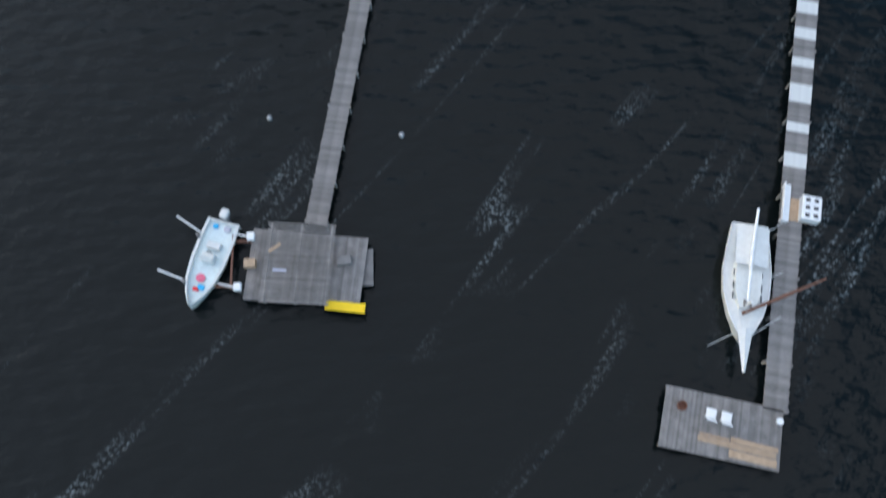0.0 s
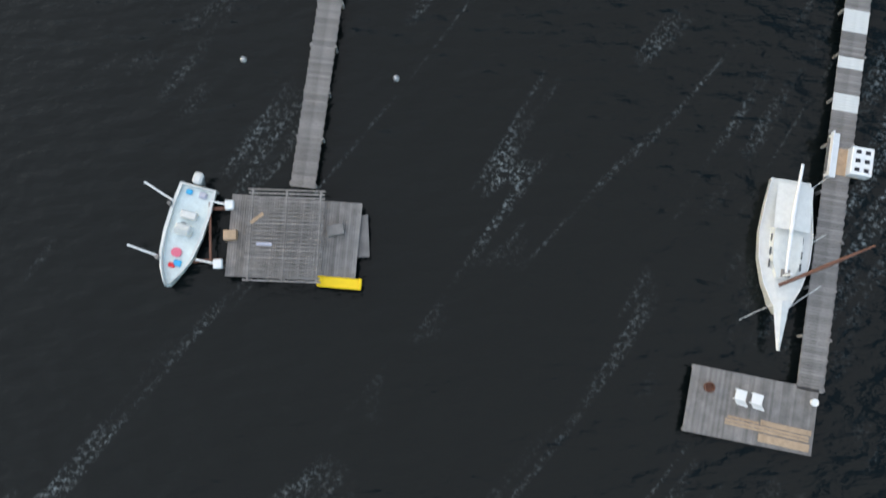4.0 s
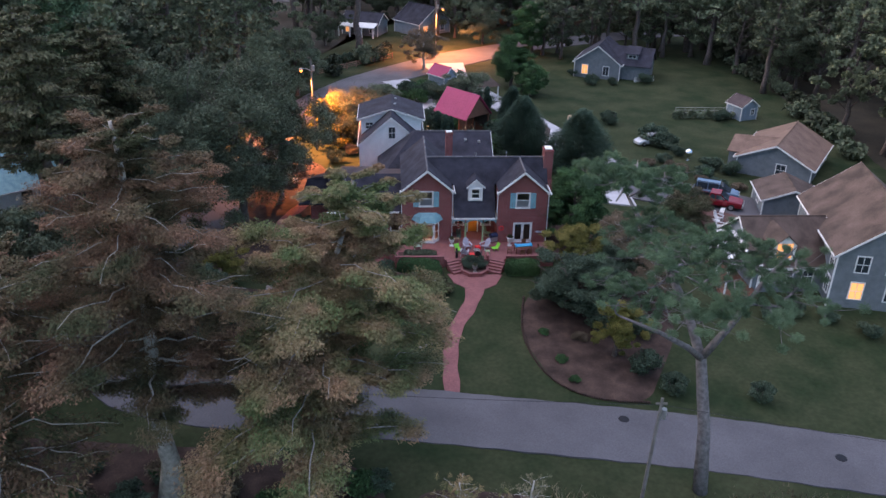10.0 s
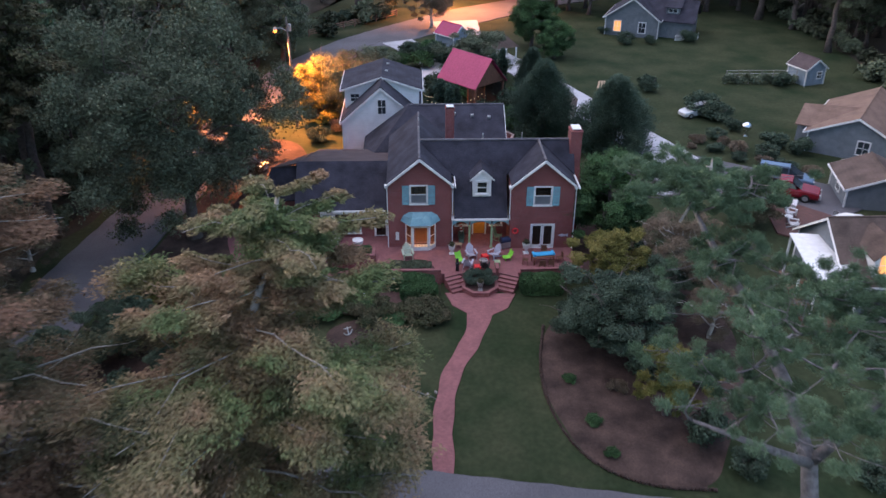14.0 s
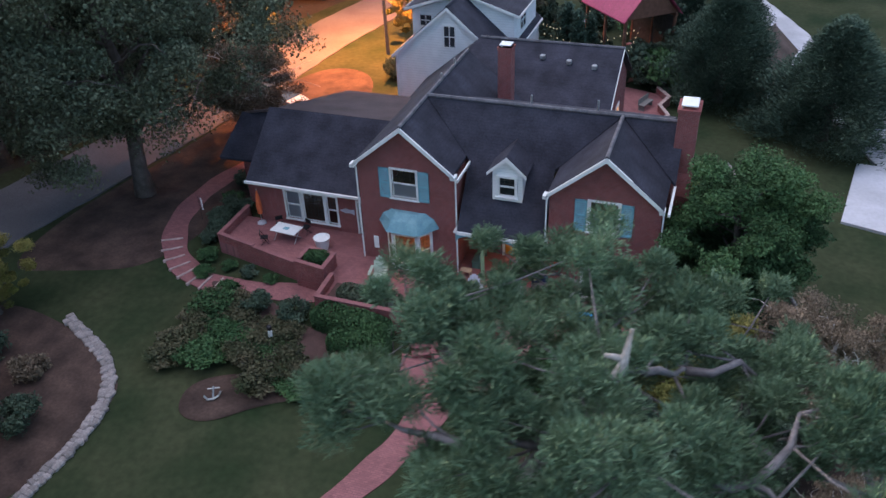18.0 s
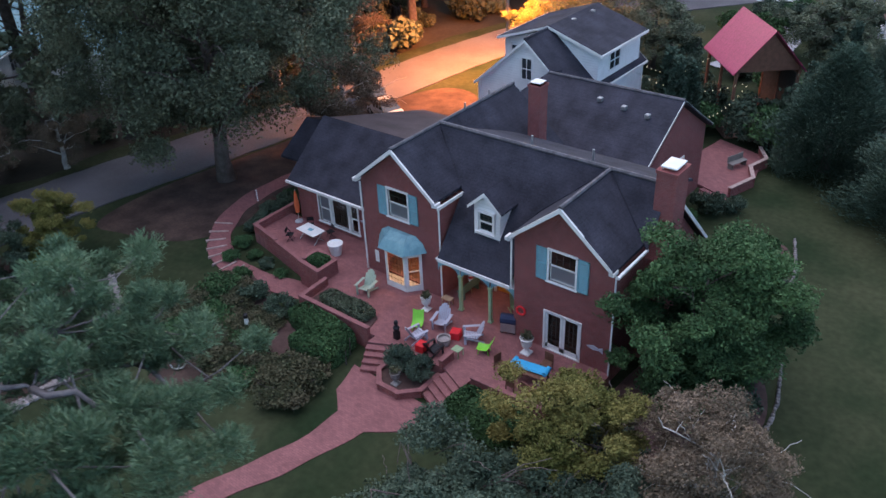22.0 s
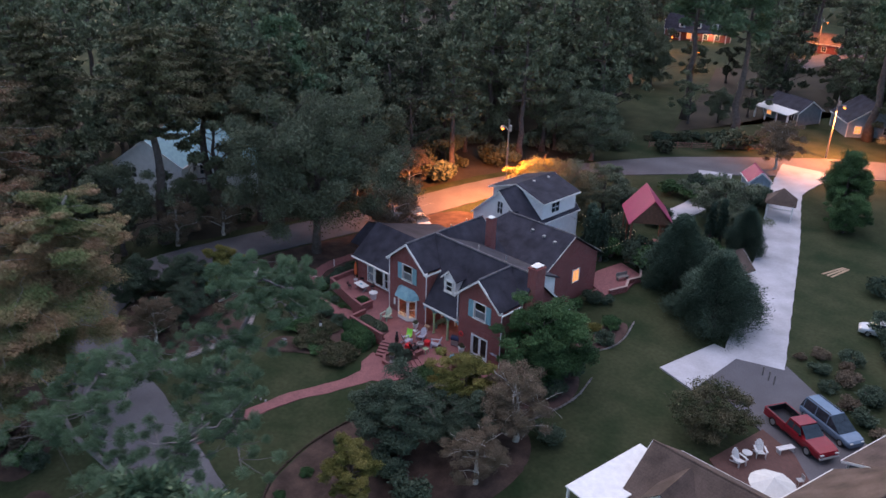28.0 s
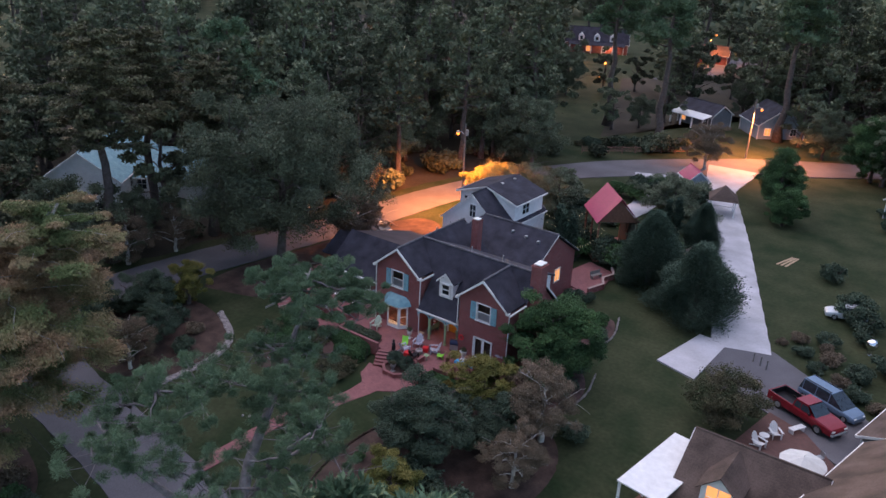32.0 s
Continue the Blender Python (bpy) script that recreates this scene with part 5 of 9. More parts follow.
def free(x, y):
    if road_gap(x, y) < 8.5:
        return False
    if -30 < x < 62 and -45 < y < 62:
        return False
    if -20 < x < 58 and y < 92 and y > 60:
        return False
    if -72 < x < -48 and -8 < y < 17:
        return False
    # gap before the white house
    if -50 < x < -31 and abs(y + 10 - (-38 - x) * 0.553) < 6:
        return False
    if -36 < x < 22 and 92 < y < 126:
        return False
    # the long view between the trees to the far house
    if 84 < y < 215 and abs((x + 12) * 0.86 + (y - 84) * 0.51) < 9:
        return False
    if 125 < y < 230 and abs((x + 5) * 0.95 + (y - 95) * 0.312) < 5:
        return False
    if -62 < x < -30 and abs((x + 30) * 0.54 + (y + 17) * 0.84) < 3.6:
        return False
    s = y - float(np.interp(x, SHORE_X, SHORE_Y))
    return s > 4


spots = []
for n, x0, x1, y0, y1 in ((95, -80, -33, -34, 92), (75, -45, 62, 78, 150), (70, 60, 112, -40, 120), (120, -130, 110, 80, 230), (40, -130, -70, -40, 90)):
    got = tries = 0
    while got < n and tries < 9000:
        tries += 1
        x, y = float(woods.uniform(x0, x1)), float(woods.uniform(y0, y1))
        if free(x, y) and all((x - a) ** 2 + (y - b) ** 2 > 14 for a, b in spots):
            spots.append((x, y))
            got += 1
for x, y in spots:
    m, n, lab = kinds[int(woods.integers(0, 3))]
    turn, size = float(woods.uniform(0, 360)), float(woods.uniform(0.7, 1.1))
    # the clearing that runs from the lane to the lawn of the far house
    if 68 < y < 186 and abs(x + 79 - (193 - y) * 0.49) < 11:
        continue
    tree(n, m, x, y, lab, turn, size, group="woods round the houses")
# belt of far woods to the horizon
r = np.random.default_rng(5)
cs = []
for k in range(900):
    a = r.uniform(-0.35, math.pi + 0.35)
    d = r.uniform(230, 620)
    x, y = math.cos(a) * d, 40 + math.sin(a) * d
    h = r.uniform(12, 22)
    cs.append(puff(r, (x, y, gz(x, y) + h * 0.5), h * 0.62, 55, 0.9, 0.5))
single("far_woods", Shape(), LEAF_FAR, "dark wooded distance", "woods", kind="stuff").data = leaves("far_woods", LEAF_FAR, np.concatenate(cs), 2.6, 0.2, 1.5, 6)

# ---- docks ----


def along(p, q, t):
    return tuple(a + (b - a) * t for a, b in zip(p, q))


def plank_walk(name, p, q, width, z, label, pitch=0.22, pale=()):
    """A boardwalk from p to q: posts, stringers and crosswise planks."""
    d = Vector((q[0] - p[0], q[1] - p[1]))
    L = d.length
    t = thing(name, (p[0], p[1], z), math.degrees(math.atan2(d.y, d.x)), label, "dock")
    for k, y in enumerate((-width / 2 + 0.15, width / 2 - 0.15)):
        part("stringer", Shape().box(0, L, y - 0.05, y + 0.05, -0.3, -0.06), WOODGREY, t)
    post = Shape().tube([(0, 0, -3), (0, 0, 0.0)], 0.11, 8).mesh("post", WOODGREY)
    for k in range(int(L / 3.2) + 1):
        for y in (-width / 2, width / 2):
            o = part("post", post, None, t)
            o.location = (min(k * 3.2 + 0.2, L - 0.1), y, 0.1 if k % 2 else -0.05)
    meshes = [Shape().box(0, pitch - 0.02, -width / 2 - w, width / 2 + w, -0.06, 0.0, 0.006).mesh("plank", WOODGREY) for w in (0.0, 0.03, -0.03)]
    white = Shape().box(0, pitch - 0.02, -width / 2, width / 2, -0.06, 0.004).mesh("plank", CANVAS)
    n = min(int(L / pitch), 290)
    pitch = L / n
    for k in range(n):
        o = part("plank", white if any(a < k / n < b for a, b in pale) else meshes[k * 7 % 3], None, t)
        o.location = (k * pitch, 0, 0)
    return t


plank_walk("boardwalk", (-17.5, -90.7), (-9.0, -42.0), 1.65, -2.9, "long grey weathered boardwalk on posts", 0.2)
plank_walk("boardwalk", (14.2, -105.6), (26.5, -55.5), 1.7, -2.9, "long grey boardwalk with a few white boards", 0.2, ((0.36, 0.385), (0.42, 0.435), (0.47, 0.5), (0.53, 0.545), (0.58, 0.6), (0.63, 0.65)))


def platform(name, corners, z, label, pitch=0.16, mat=WOODGREY):
    """A deck on posts, its planks along the first edge's far direction."""
    a, b, c, d = [Vector((x, y)) for x, y in corners]
    t = thing(name, (a.x, a.y, z), 0, label, "dock")
    n = int((b - a).length / pitch)
    for k in range(n):
        p, q = a.lerp(b, (k + 0.04) / n) - a, a.lerp(b, (k + 0.96) / n) - a
        r, s = d.lerp(c, (k + 0.96) / n) - a, d.lerp(c, (k + 0.04) / n) - a
        part("plank", Shape().prism([(p.x, p.y, -0.06), (q.x, q.y, -0.06), (r.x, r.y, -0.06), (s.x, s.y, -0.06)], (0, 0, 0.06)), mat, t)
    for u in (0.04, 0.5, 0.96):
        for v in (0.05, 0.5, 0.95):
            p = a.lerp(b, u).lerp(d.lerp(c, u), v) - a
            part("post", Shape().tube([(p.x, p.y, -3), (p.x, p.y, -0.07)], 0.12, 8), WOODGREY, t)
    for v in (0.03, 0.97):
        p, q = a.lerp(d, v) - a, b.lerp(c, v) - a
        part("beam", Shape().tube([(p.x, p.y, -0.2), (q.x, q.y, -0.2)], 0.11, 6), WOODGREY, t)
    return t


platform("dock_platform", [(-22.1, -90.9), (-13.6, -92.0), (-14.3, -97.2), (-22.7, -96.3)], -2.9, "square weathered wooden dock platform")
platform("dock_platform", [(7.0, -103.5), (14.8, -105.5), (13.8, -109.6), (5.9, -107.6)], -2.9, "weathered wooden end platform of the dock")
single("low_step", Shape().box(-14.1, -13.3, -95.5, -92.7, -3.3, -3.2, 0.01), WOODGREY, "low grey boarding step beside the platform", "step")
# slatted shade roof on the platform
pg = thing("slatted_shade", (-18.6, -94.0, -2.9), -5, "grey slatted shade roof on low posts", "pergola")
for k in range(25):
    y = -2.95 + 5.9 * k / 24
    part("slat", Shape().box(-2.5 + 0.03 * (k % 3), 2.5 - 0.04 * (k % 2), y - 0.05, y + 0.05, 0.92, 0.96), WOODGREY, pg)
for x in (-2.2, 0, 2.2):
    part("rafter", Shape().box(x - 0.05, x + 0.05, -3.0, 3.0, 0.76, 0.92), WOODGREY, pg)
    for y in (-2.8, 2.8):
        part("leg", Shape().box(x - 0.06, x + 0.06, y - 0.06, y + 0.06, 0.0, 0.76), WOODGREY, pg)
fl = Shape().box(-1.45, 1.45, -0.36, 0.36, 0, 0.16, 0.07)
f = thing("foam_float", (-15.3, -97.15, -2.9), -8, "bright yellow foam float on the platform edge", "float")
part("mat", fl, YELLOW, f)
part("pillow", Shape().tube([(1.38, -0.36, 0.17), (1.38, 0.36, 0.17)], 0.09, 10), YELLOW, f)
single("dock_box", Shape().box(-0.55, 0.55, -0.35, 0.35, 0, 0.4, 0.03), WOODGREY, "grey wooden box on the platform", "box", place=(-15.4, -93.7, -2.9), turn=8)
single("orange_towel", Shape().box(-0.5, 0.5, -0.12, 0.12, 0, 0.05, 0.02), WOODTAN, "orange cloth lying on the slats", "towel", place=(-20.3, -92.8, -1.94), turn=35)
single("pink_towel", Shape().box(-0.5, 0.5, -0.1, 0.1, 0, 0.04, 0.02), LILAC, "pale cloth lying on the slats", "towel", place=(-19.9, -94.5, -1.94), turn=-5)
single("tan_crate", Shape().box(-0.42, 0.42, -0.32, 0.32, 0, 0.5, 0.02), WOODTAN, "tan wooden crate on the platform edge", "crate", place=(-22.2, -93.7, -2.9))
pk = thing("tan_plank_stack", (8.6, -107.3, -2.9), -16, "new tan boards laid on the platform", "boards")
for x0, x1, y0, y1 in ((0, 5.3, 0, 0.16), (0, 5.3, 0.2, 0.36), (0.1, 2.1, 0.42, 0.58), (2.2, 5.4, 0.42, 0.75), (2.2, 5.4, -0.6, -0.1)):
    part("plank", Shape().box(x0, x1, y0, y1, 0, 0.05), WOODTAN, pk)
for x, y in ((9.7, -105.6), (10.7, -105.9)):
    ch = thing("deck_chair", (x, y, -2.9), 160, "white slatted chair on the dock platform", "chair", "chairs on the dock")
    part("seat", Shape().box(-0.35, 0.35, -0.35, 0.3, 0.32, 0.38, 0.02), WHITE, ch)
    part("backrest", Shape().prism([(-0.35, 0.28, 0.35), (0.35, 0.28, 0.35), (0.35, 0.6, 1.0), (-0.35, 0.6, 1.0)], (0, 0.05, 0)), WHITE, ch)
    for lx in (-0.3, 0.3):
        for ly in (-0.3, 0.3):
            part("leg", Shape().box(lx - 0.03, lx + 0.03, ly - 0.03, ly + 0.03, 0, 0.34), WHITE, ch)
single("round_basket", Shape().lathe([(0.02, 0.02), (0.3, 0.02), (0.34, 0.4), (0.28, 0.4), (0.25, 0.08), (0.0, 0.08)]), WOODBROWN, "brown round basket on the dock", "basket", place=(7.8, -105.0, -2.9))
single("dock_bucket", Shape().lathe([(0.0, 0.0), (0.2, 0.0), (0.24, 0.35), (0.0, 0.33)]), WHITE, "white bucket on the dock corner", "bucket", place=(14.3, -106.3, -2.9))
single("dock_bench", Shape().box(-0.28, 0.28, -1.5, 1.5, 0.4, 0.5, 0.02).box(-0.25, 0.25, -1.4, -1.25, 0, 0.4).box(-0.25, 0.25, 1.25, 1.4, 0, 0.4).box(-0.32, -0.24, -1.5, 1.5, 0.5, 0.9), WHITE, "long pale bench beside the boardwalk", "bench", place=(17.3, -90.5, -2.9), turn=-14)
bx = thing("dock_box", (19.0, -91.1, -2.95), -14, "white storage box with six dark vents beside the boardwalk", "box")
part("body", Shape().box(-0.7, 0.7, -0.95, 0.95, 0, 0.8, 0.03), WHITE, bx)
for x in (-0.3, 0.3):
    for y in (-0.6, 0, 0.6):
        part("vent", Shape().box(x - 0.16, x + 0.16, y - 0.13, y + 0.13, 0.8, 0.82), DARKMETAL, bx)
single("tan_mat", Shape().box(-0.85, 0.85, -0.9, 0.9, 0, 0.03), WOODTAN, "tan boards patch on the boardwalk", "mat", place=(18.3, -91.0, -2.89), turn=-14)


# ---- boats ----


def hull_shape(stations, z_keel=-0.45):
    """Lofted hull from (y, half beam, sheer height) stations."""
    s = Shape()
    secs = []
    for y, b, h in stations:
        secs.append([(-b, y, h), (-b * 0.97, y, h * 0.3), (-b * 0.72, y, z_keel * 0.6), (0, y, z_keel if b > 0.05 else h * 0.5), (b * 0.72, y, z_keel * 0.6), (b * 0.97, y, h * 0.3), (b, y, h)])
    s.loft(secs)
    s.add(secs[0], [tuple(range(7))])
    return s


ST = [(0, 1.05, 0.55), (1.5, 1.14, 0.56), (3.2, 1.12, 0.6), (4.6, 0.95, 0.68), (5.6, 0.62, 0.76), (6.3, 0.25, 0.84), (6.6, 0.03, 0.88)]
mb = thing("motor_boat", (-24.3, -90.3, -3.3), 162, "white open motor boat raised on a lift", "boat")
mb.scale = (1.18, 1.03, 1.0)
part("hull", hull_shape(ST), HULL, mb, smooth=True)
ins = Shape()
ins.loft([[(-b * 0.86, y + 0.05, 0.28), (b * 0.86, y + 0.05, 0.28)] for y, b, h in ST])
part("deck", ins, COCKPIT, mb, "pale blue cockpit floor")
gw = Shape()
gw.loft([[(-b, y, h), (-b * 0.84, y, h + 0.02), (-b * 0.84, y, 0.25)] for y, b, h in ST]).loft([[(b * 0.84, y, 0.25), (b * 0.84, y, h + 0.02), (b, y, h)] for y, b, h in ST])
part("gunwale", gw, HULL, mb)
part("transom", Shape().box(-1.05, 1.05, -0.02, 0.12, -0.2, 0.55, 0.02), HULL, mb)
part("console", Shape().box(-0.42, 0.42, 2.6, 3.3, 0.28, 1.05, 0.08).prism([(-0.4, 3.25, 1.05), (0.4, 3.25, 1.05), (0.34, 3.0, 1.35), (-0.34, 3.0, 1.35)], (0, 0.03, 0)), HULL, mb, "white steering console")
part("seat", Shape().box(-0.45, 0.45, 1.7, 2.2, 0.28, 0.75, 0.06), CANVAS, mb)
part("wheel", Shape().tube([(0.17 * math.cos(a), 2.55, 0.95 + 0.17 * math.sin(a)) for a in np.linspace(0, 6.283, 13)], 0.02, 5), DARKMETAL, mb)
om = part("outboard_motor", Shape().box(-0.24, 0.24, -0.75, -0.1, 0.45, 1.15, 0.12).box(-0.1, 0.1, -0.5, -0.2, -0.6, 0.5, 0.03), STEEL, mb, "grey outboard motor")
part("cowling", Shape().box(-0.27, 0.27, -0.8, -0.05, 0.85, 1.2, 0.12), CANVAS, om)
part("bow_cushion", Shape().lathe([(0.0, 0.3), (0.3, 0.3), (0.3, 0.42), (0.0, 0.46)], (0.1, 4.4, 0)), PINK, mb, "pink round cushion")
part("life_vest", Shape().box(-0.35, 0.1, 4.85, 5.25, 0.28, 0.42, 0.05), SKYBLUE, mb)
part("life_vest", Shape().box(-0.05, 0.35, 5.1, 5.4, 0.28, 0.42, 0.05), REDP, mb)
part("bag", Shape().box(-0.6, -0.15, 0.3, 0.7, 0.28, 0.5, 0.08), LILAC, mb)
part("bag", Shape().box(0.25, 0.6, 0.3, 0.65, 0.28, 0.5, 0.08), SKYBLUE, mb)
lift = thing("boat_lift", (-24.6, -93.3, -3.7), 0, "boat lift with white arms and timber cradle", "boat lift")
for (xa, ya), (xb, yb) in (((-3.1, 3.4), (-1.3, 2.1)), ((-4.2, -0.7), (-2.3, -1.5)), ((1.2, 1.9), (2.6, 1.5)), ((0.2, -1.9), (1.8, -2.3))):
    part("arm", Shape().tube([(xa, ya, 1.3), (xb, yb, 1.2)], 0.07, 8), WHITE, lift)
for x, y in ((-1.5, 1.9), (-2.3, -1.6), (2.5, 1.5), (1.7, -2.3)):
    part("pile", Shape().tube([(x, y, -2), (x, y, 1.4)], 0.13, 9), WOODGREY, lift)
for x, y in ((2.5, 1.5), (1.7, -2.3)):
    part("winch", Shape().box(x - 0.28, x + 0.28, y - 0.3, y + 0.3, 1.4, 1.75, 0.05), WHITE, lift)
part("cradle_beam", Shape().box(0.95, 1.1, -2.2, 1.9, 0.75, 0.9), WOODBROWN, lift)
part("cradle_beam", Shape().box(-1.6, 2.4, 1.4, 1.6, 0.5, 0.65), WOODBROWN, lift)
part("cradle_beam", Shape().box(-2.2, 1.7, -2.0, -1.8, 0.5, 0.65), WOODBROWN, lift)

SB = [(0, 1.25, 0.85), (1.6, 1.5, 0.85), (3.6, 1.72, 0.88), (5.4, 1.62, 0.95), (7.0, 1.2, 1.05), (8.2, 0.6, 1.15), (8.8, 0.05, 1.2)]
sb = thing("sail_boat", (14.5, -92.0, -3.6), 168, "white sailing boat moored beside the boardwalk, sail furled", "boat")
part("hull", hull_shape(SB, -0.7), HULL, sb, smooth=True)
dk = Shape()
dk.loft([[(-b * 0.98, y, h), (-b * 0.4, y, h + 0.07), (b * 0.4, y, h + 0.07), (b * 0.98, y, h)] for y, b, h in SB])
part("deck", dk, CANVAS, sb)
part("toe_rail", Shape().tube([(-b, y, h + 0.04) for y, b, h in SB], 0.035, 5).tube([(b, y, h + 0.04) for y, b, h in SB], 0.035, 5), WHITE, sb)
cab = part("cabin", Shape().loft([[(-w, y, 0.9), (-w * 0.9, y, 1.35), (w * 0.9, y, 1.4), (w, y, 0.9)] for y, w in ((3.3, 1.0), (4.2, 1.05), (5.6, 0.95), (6.6, 0.6))]).add([(-0.6, 6.6, 0.9), (-0.54, 6.6, 1.35), (0.54, 6.6, 1.4), (0.6, 6.6, 0.9)], [(0, 1, 2, 3)]), HULL, sb)
for y in (4.0, 4.9, 5.7):
    for sx in (-1, 1):
        part("port", Shape().box(sx * 1.0 - 0.03, sx * 1.0 + 0.03, y - 0.25, y + 0.25, 1.08, 1.22), CARGLASS, cab)
part("hatch", Shape().box(-0.3, 0.3, 6.0, 6.5, 1.38, 1.45, 0.02), WOODGREY, cab)
part("awning", Shape().loft([[(-1.15, y, 1.75 - 0.05 * math.sin(y * 2)), (0, y, 1.95), (1.15, y, 1.75 + 0.05 * math.sin(y * 2))] for y in (0.5, 1.5, 2.5, 3.5)]), CANVAS, sb, "white canvas cockpit awning")
part("boom", Shape().tube([(-0.15, -0.8, 2.1), (0.1, 2.5, 2.05), (0.15, 6.3, 1.9)], [0.1, 0.13, 0.1], 10), WHITE, sb, "boom with furled white sail")
part("mast", Shape().tube([(0.1, 6.4, 1.0), (0.1, 6.45, 2.6)], 0.09, 10), WHITE, sb)
part("gaff", Shape().tube([(0.4, 7.1, 1.6), (-2.4, 5.4, 2.0), (-5.0, 3.8, 2.4)], [0.12, 0.13, 0.06], 8), WOODBROWN, sb, "varnished wooden spar")
part("bowsprit", Shape().loft([[(-w, y, z), (0, y, z + 0.12), (w, y, z)] for y, w, z in ((8.0, 0.55, 1.2), (9.4, 0.35, 1.3), (11.2, 0.1, 1.4))]), CANVAS, sb, "bowsprit with furled jib")
for x0, y0, x1, y1 in ((0.5, 8.3, 2.4, 9.6), (-0.5, 8.4, -2.6, 6.6), (-1.6, 4, -2.6, 3.2), (-1.3, 0.4, -2.4, -0.6)):
    part("mooring_line", Shape().tube([(x0, y0, 1.1), ((x0 + x1) / 2, (y0 + y1) / 2, 0.75), (x1, y1, 0.75)], 0.025, 5), CANVAS, sb)
for i, (x, y, m, lab) in enumerate(((-11.1, -49.4, JADE, "green plastic kayak hung beside the boardwalk"), (-12.0, -50.6, PINK, "pink plastic kayak hung beside the boardwalk"))):
    k = thing("kayak", (x, y, -2.62), -8, lab, "kayak")
    secs = [[(-w, yy, z), (-w * 0.7, yy, -0.16 + z), (0, yy, -0.2 + z), (w * 0.7, yy, -0.16 + z), (w, yy, z), (w * 0.5, yy, z + 0.12), (0, yy, z + 0.15), (-w * 0.5, yy, z + 0.12), (-w, yy, z)] for yy, w, z in ((-2.9, 0.02, 0.16), (-2.0, 0.26, 0.04), (-0.8, 0.4, 0), (0.8, 0.4, 0), (2.0, 0.26, 0.04), (2.9, 0.02, 0.16))]
    part("hull", Shape().loft(secs), m, k, smooth=True)
    part("cockpit", Shape().lathe([(0.0, 0.1), (0.22, 0.1), (0.27, 0.17), (0.24, 0.17)], (0, 0, 0)), DARKMETAL, k)
    for yy in (-1.5, 1.5):
        part("rack_arm", Shape().tube([(0, yy, -0.22), (0.9 + 0.8 * i, yy - 0.1, -0.22)], 0.04, 6), WOODGREY, k)
for x, y in ((-21.4, -81.4), (-11.05, -83.3)):
    single("buoy", Shape().lathe([(0.0, -0.2), (0.18, -0.12), (0.24, 0.05), (0.15, 0.2), (0.0, 0.26)]), STEEL, "small pale mooring buoy on the lake", "buoy", place=(x, y, WATER_Z))

# ---- patio, terrace and steps ----
PT = [(-17.2, 2.0), (-17.2, -1.1), (-10.4, -2.5), (-9.0, -3.4), (-8.7, -4.8), (8.2, -4.8), (8.2, -0.5), (2.6, -0.5), (2.6, 2.3), (-2.55, 2.3), (-2.55, 0), (-8.05, 0), (-8.05, 2.0)]
single("patio", Shape().slab([(x, y, 0.0) for x, y in PT], 1.3), PAVER, "red brick patio and terrace before the house", "patio", kind="structure")


def brick_wall(line, z0, z1, label, th=0.2):
    """A low garden wall with a proud brick coping."""
    t = thing("garden_wall", (line[0][0], line[0][1], 0), 0, label, "garden wall", "brick garden walls")
    ox, oy = line[0]
    for i, ((xa, ya), (xb, yb)) in enumerate(zip(line, line[1:])):
        L = math.hypot(xb - xa, yb - ya)
        a = math.atan2(yb - ya, xb - xa)
        e = 0.004 * (i % 2)
        w = part("wall_run", Shape().box(-0.1 + e, L + 0.1 - e, -th / 2, th / 2, z0, z1 - e), BRICK, t)
        part("coping", Shape().box(-0.13, L + 0.13, -th / 2 - 0.04, th / 2 + 0.04, z1 - e, z1 + 0.07 + e, 0.012), PAVER, w)
        w.location, w.rotation_euler = (xa - ox, ya - oy, 0), (0, 0, a)
    return t


brick_wall([(-17.15, 2.3), (-17.1, -1.0), (-14.6, -1.55)], -1.2, 0.5, "red brick terrace parapet")
brick_wall([(-14.6, -1.55), (-11.0, -2.4)], -1.2, 0.42, "red brick terrace parapet")
brick_wall([(-11.0, -2.4), (-11.0, -1.3), (-9.3, -1.6), (-9.3, -3.0), (-11.0, -2.75)], -1.2, 0.85, "pierced red brick planter box on the terrace")
brick_wall([(-8.85, -2.9), (-8.75, -4.9), (-3.7, -4.95)], -1.2, 0.45, "low red brick wall above the hedge")
brick_wall([(3.2, -4.9), (8.2, -4.75)], -1.2, 0.4, "low red brick wall above the clipped hedge")
brick_wall([(1.15, -4.0), (1.15, -4.75)], -0.2, 0.42, "low red brick wall beside the planter")
# planter between the stairs
brick_wall([(-1.75, -4.9), (-1.75, -6.3), (-1.0, -7.1), (0.2, -7.1), (1.0, -6.3), (1.0, -4.9)], -1.2, -0.5, "half-octagon red brick planter between the stairs")
single("planter_soil", Shape().slab([(-1.7, -4.8, -0.6), (-1.7, -6.2, -0.6), (-1.0, -7.0, -0.6), (0.2, -7.0, -0.6), (0.95, -6.2, -0.6), (0.95, -4.8, -0.6)][::-1], 0.5), MULCH, "dark soil in the brick planter", "soil")
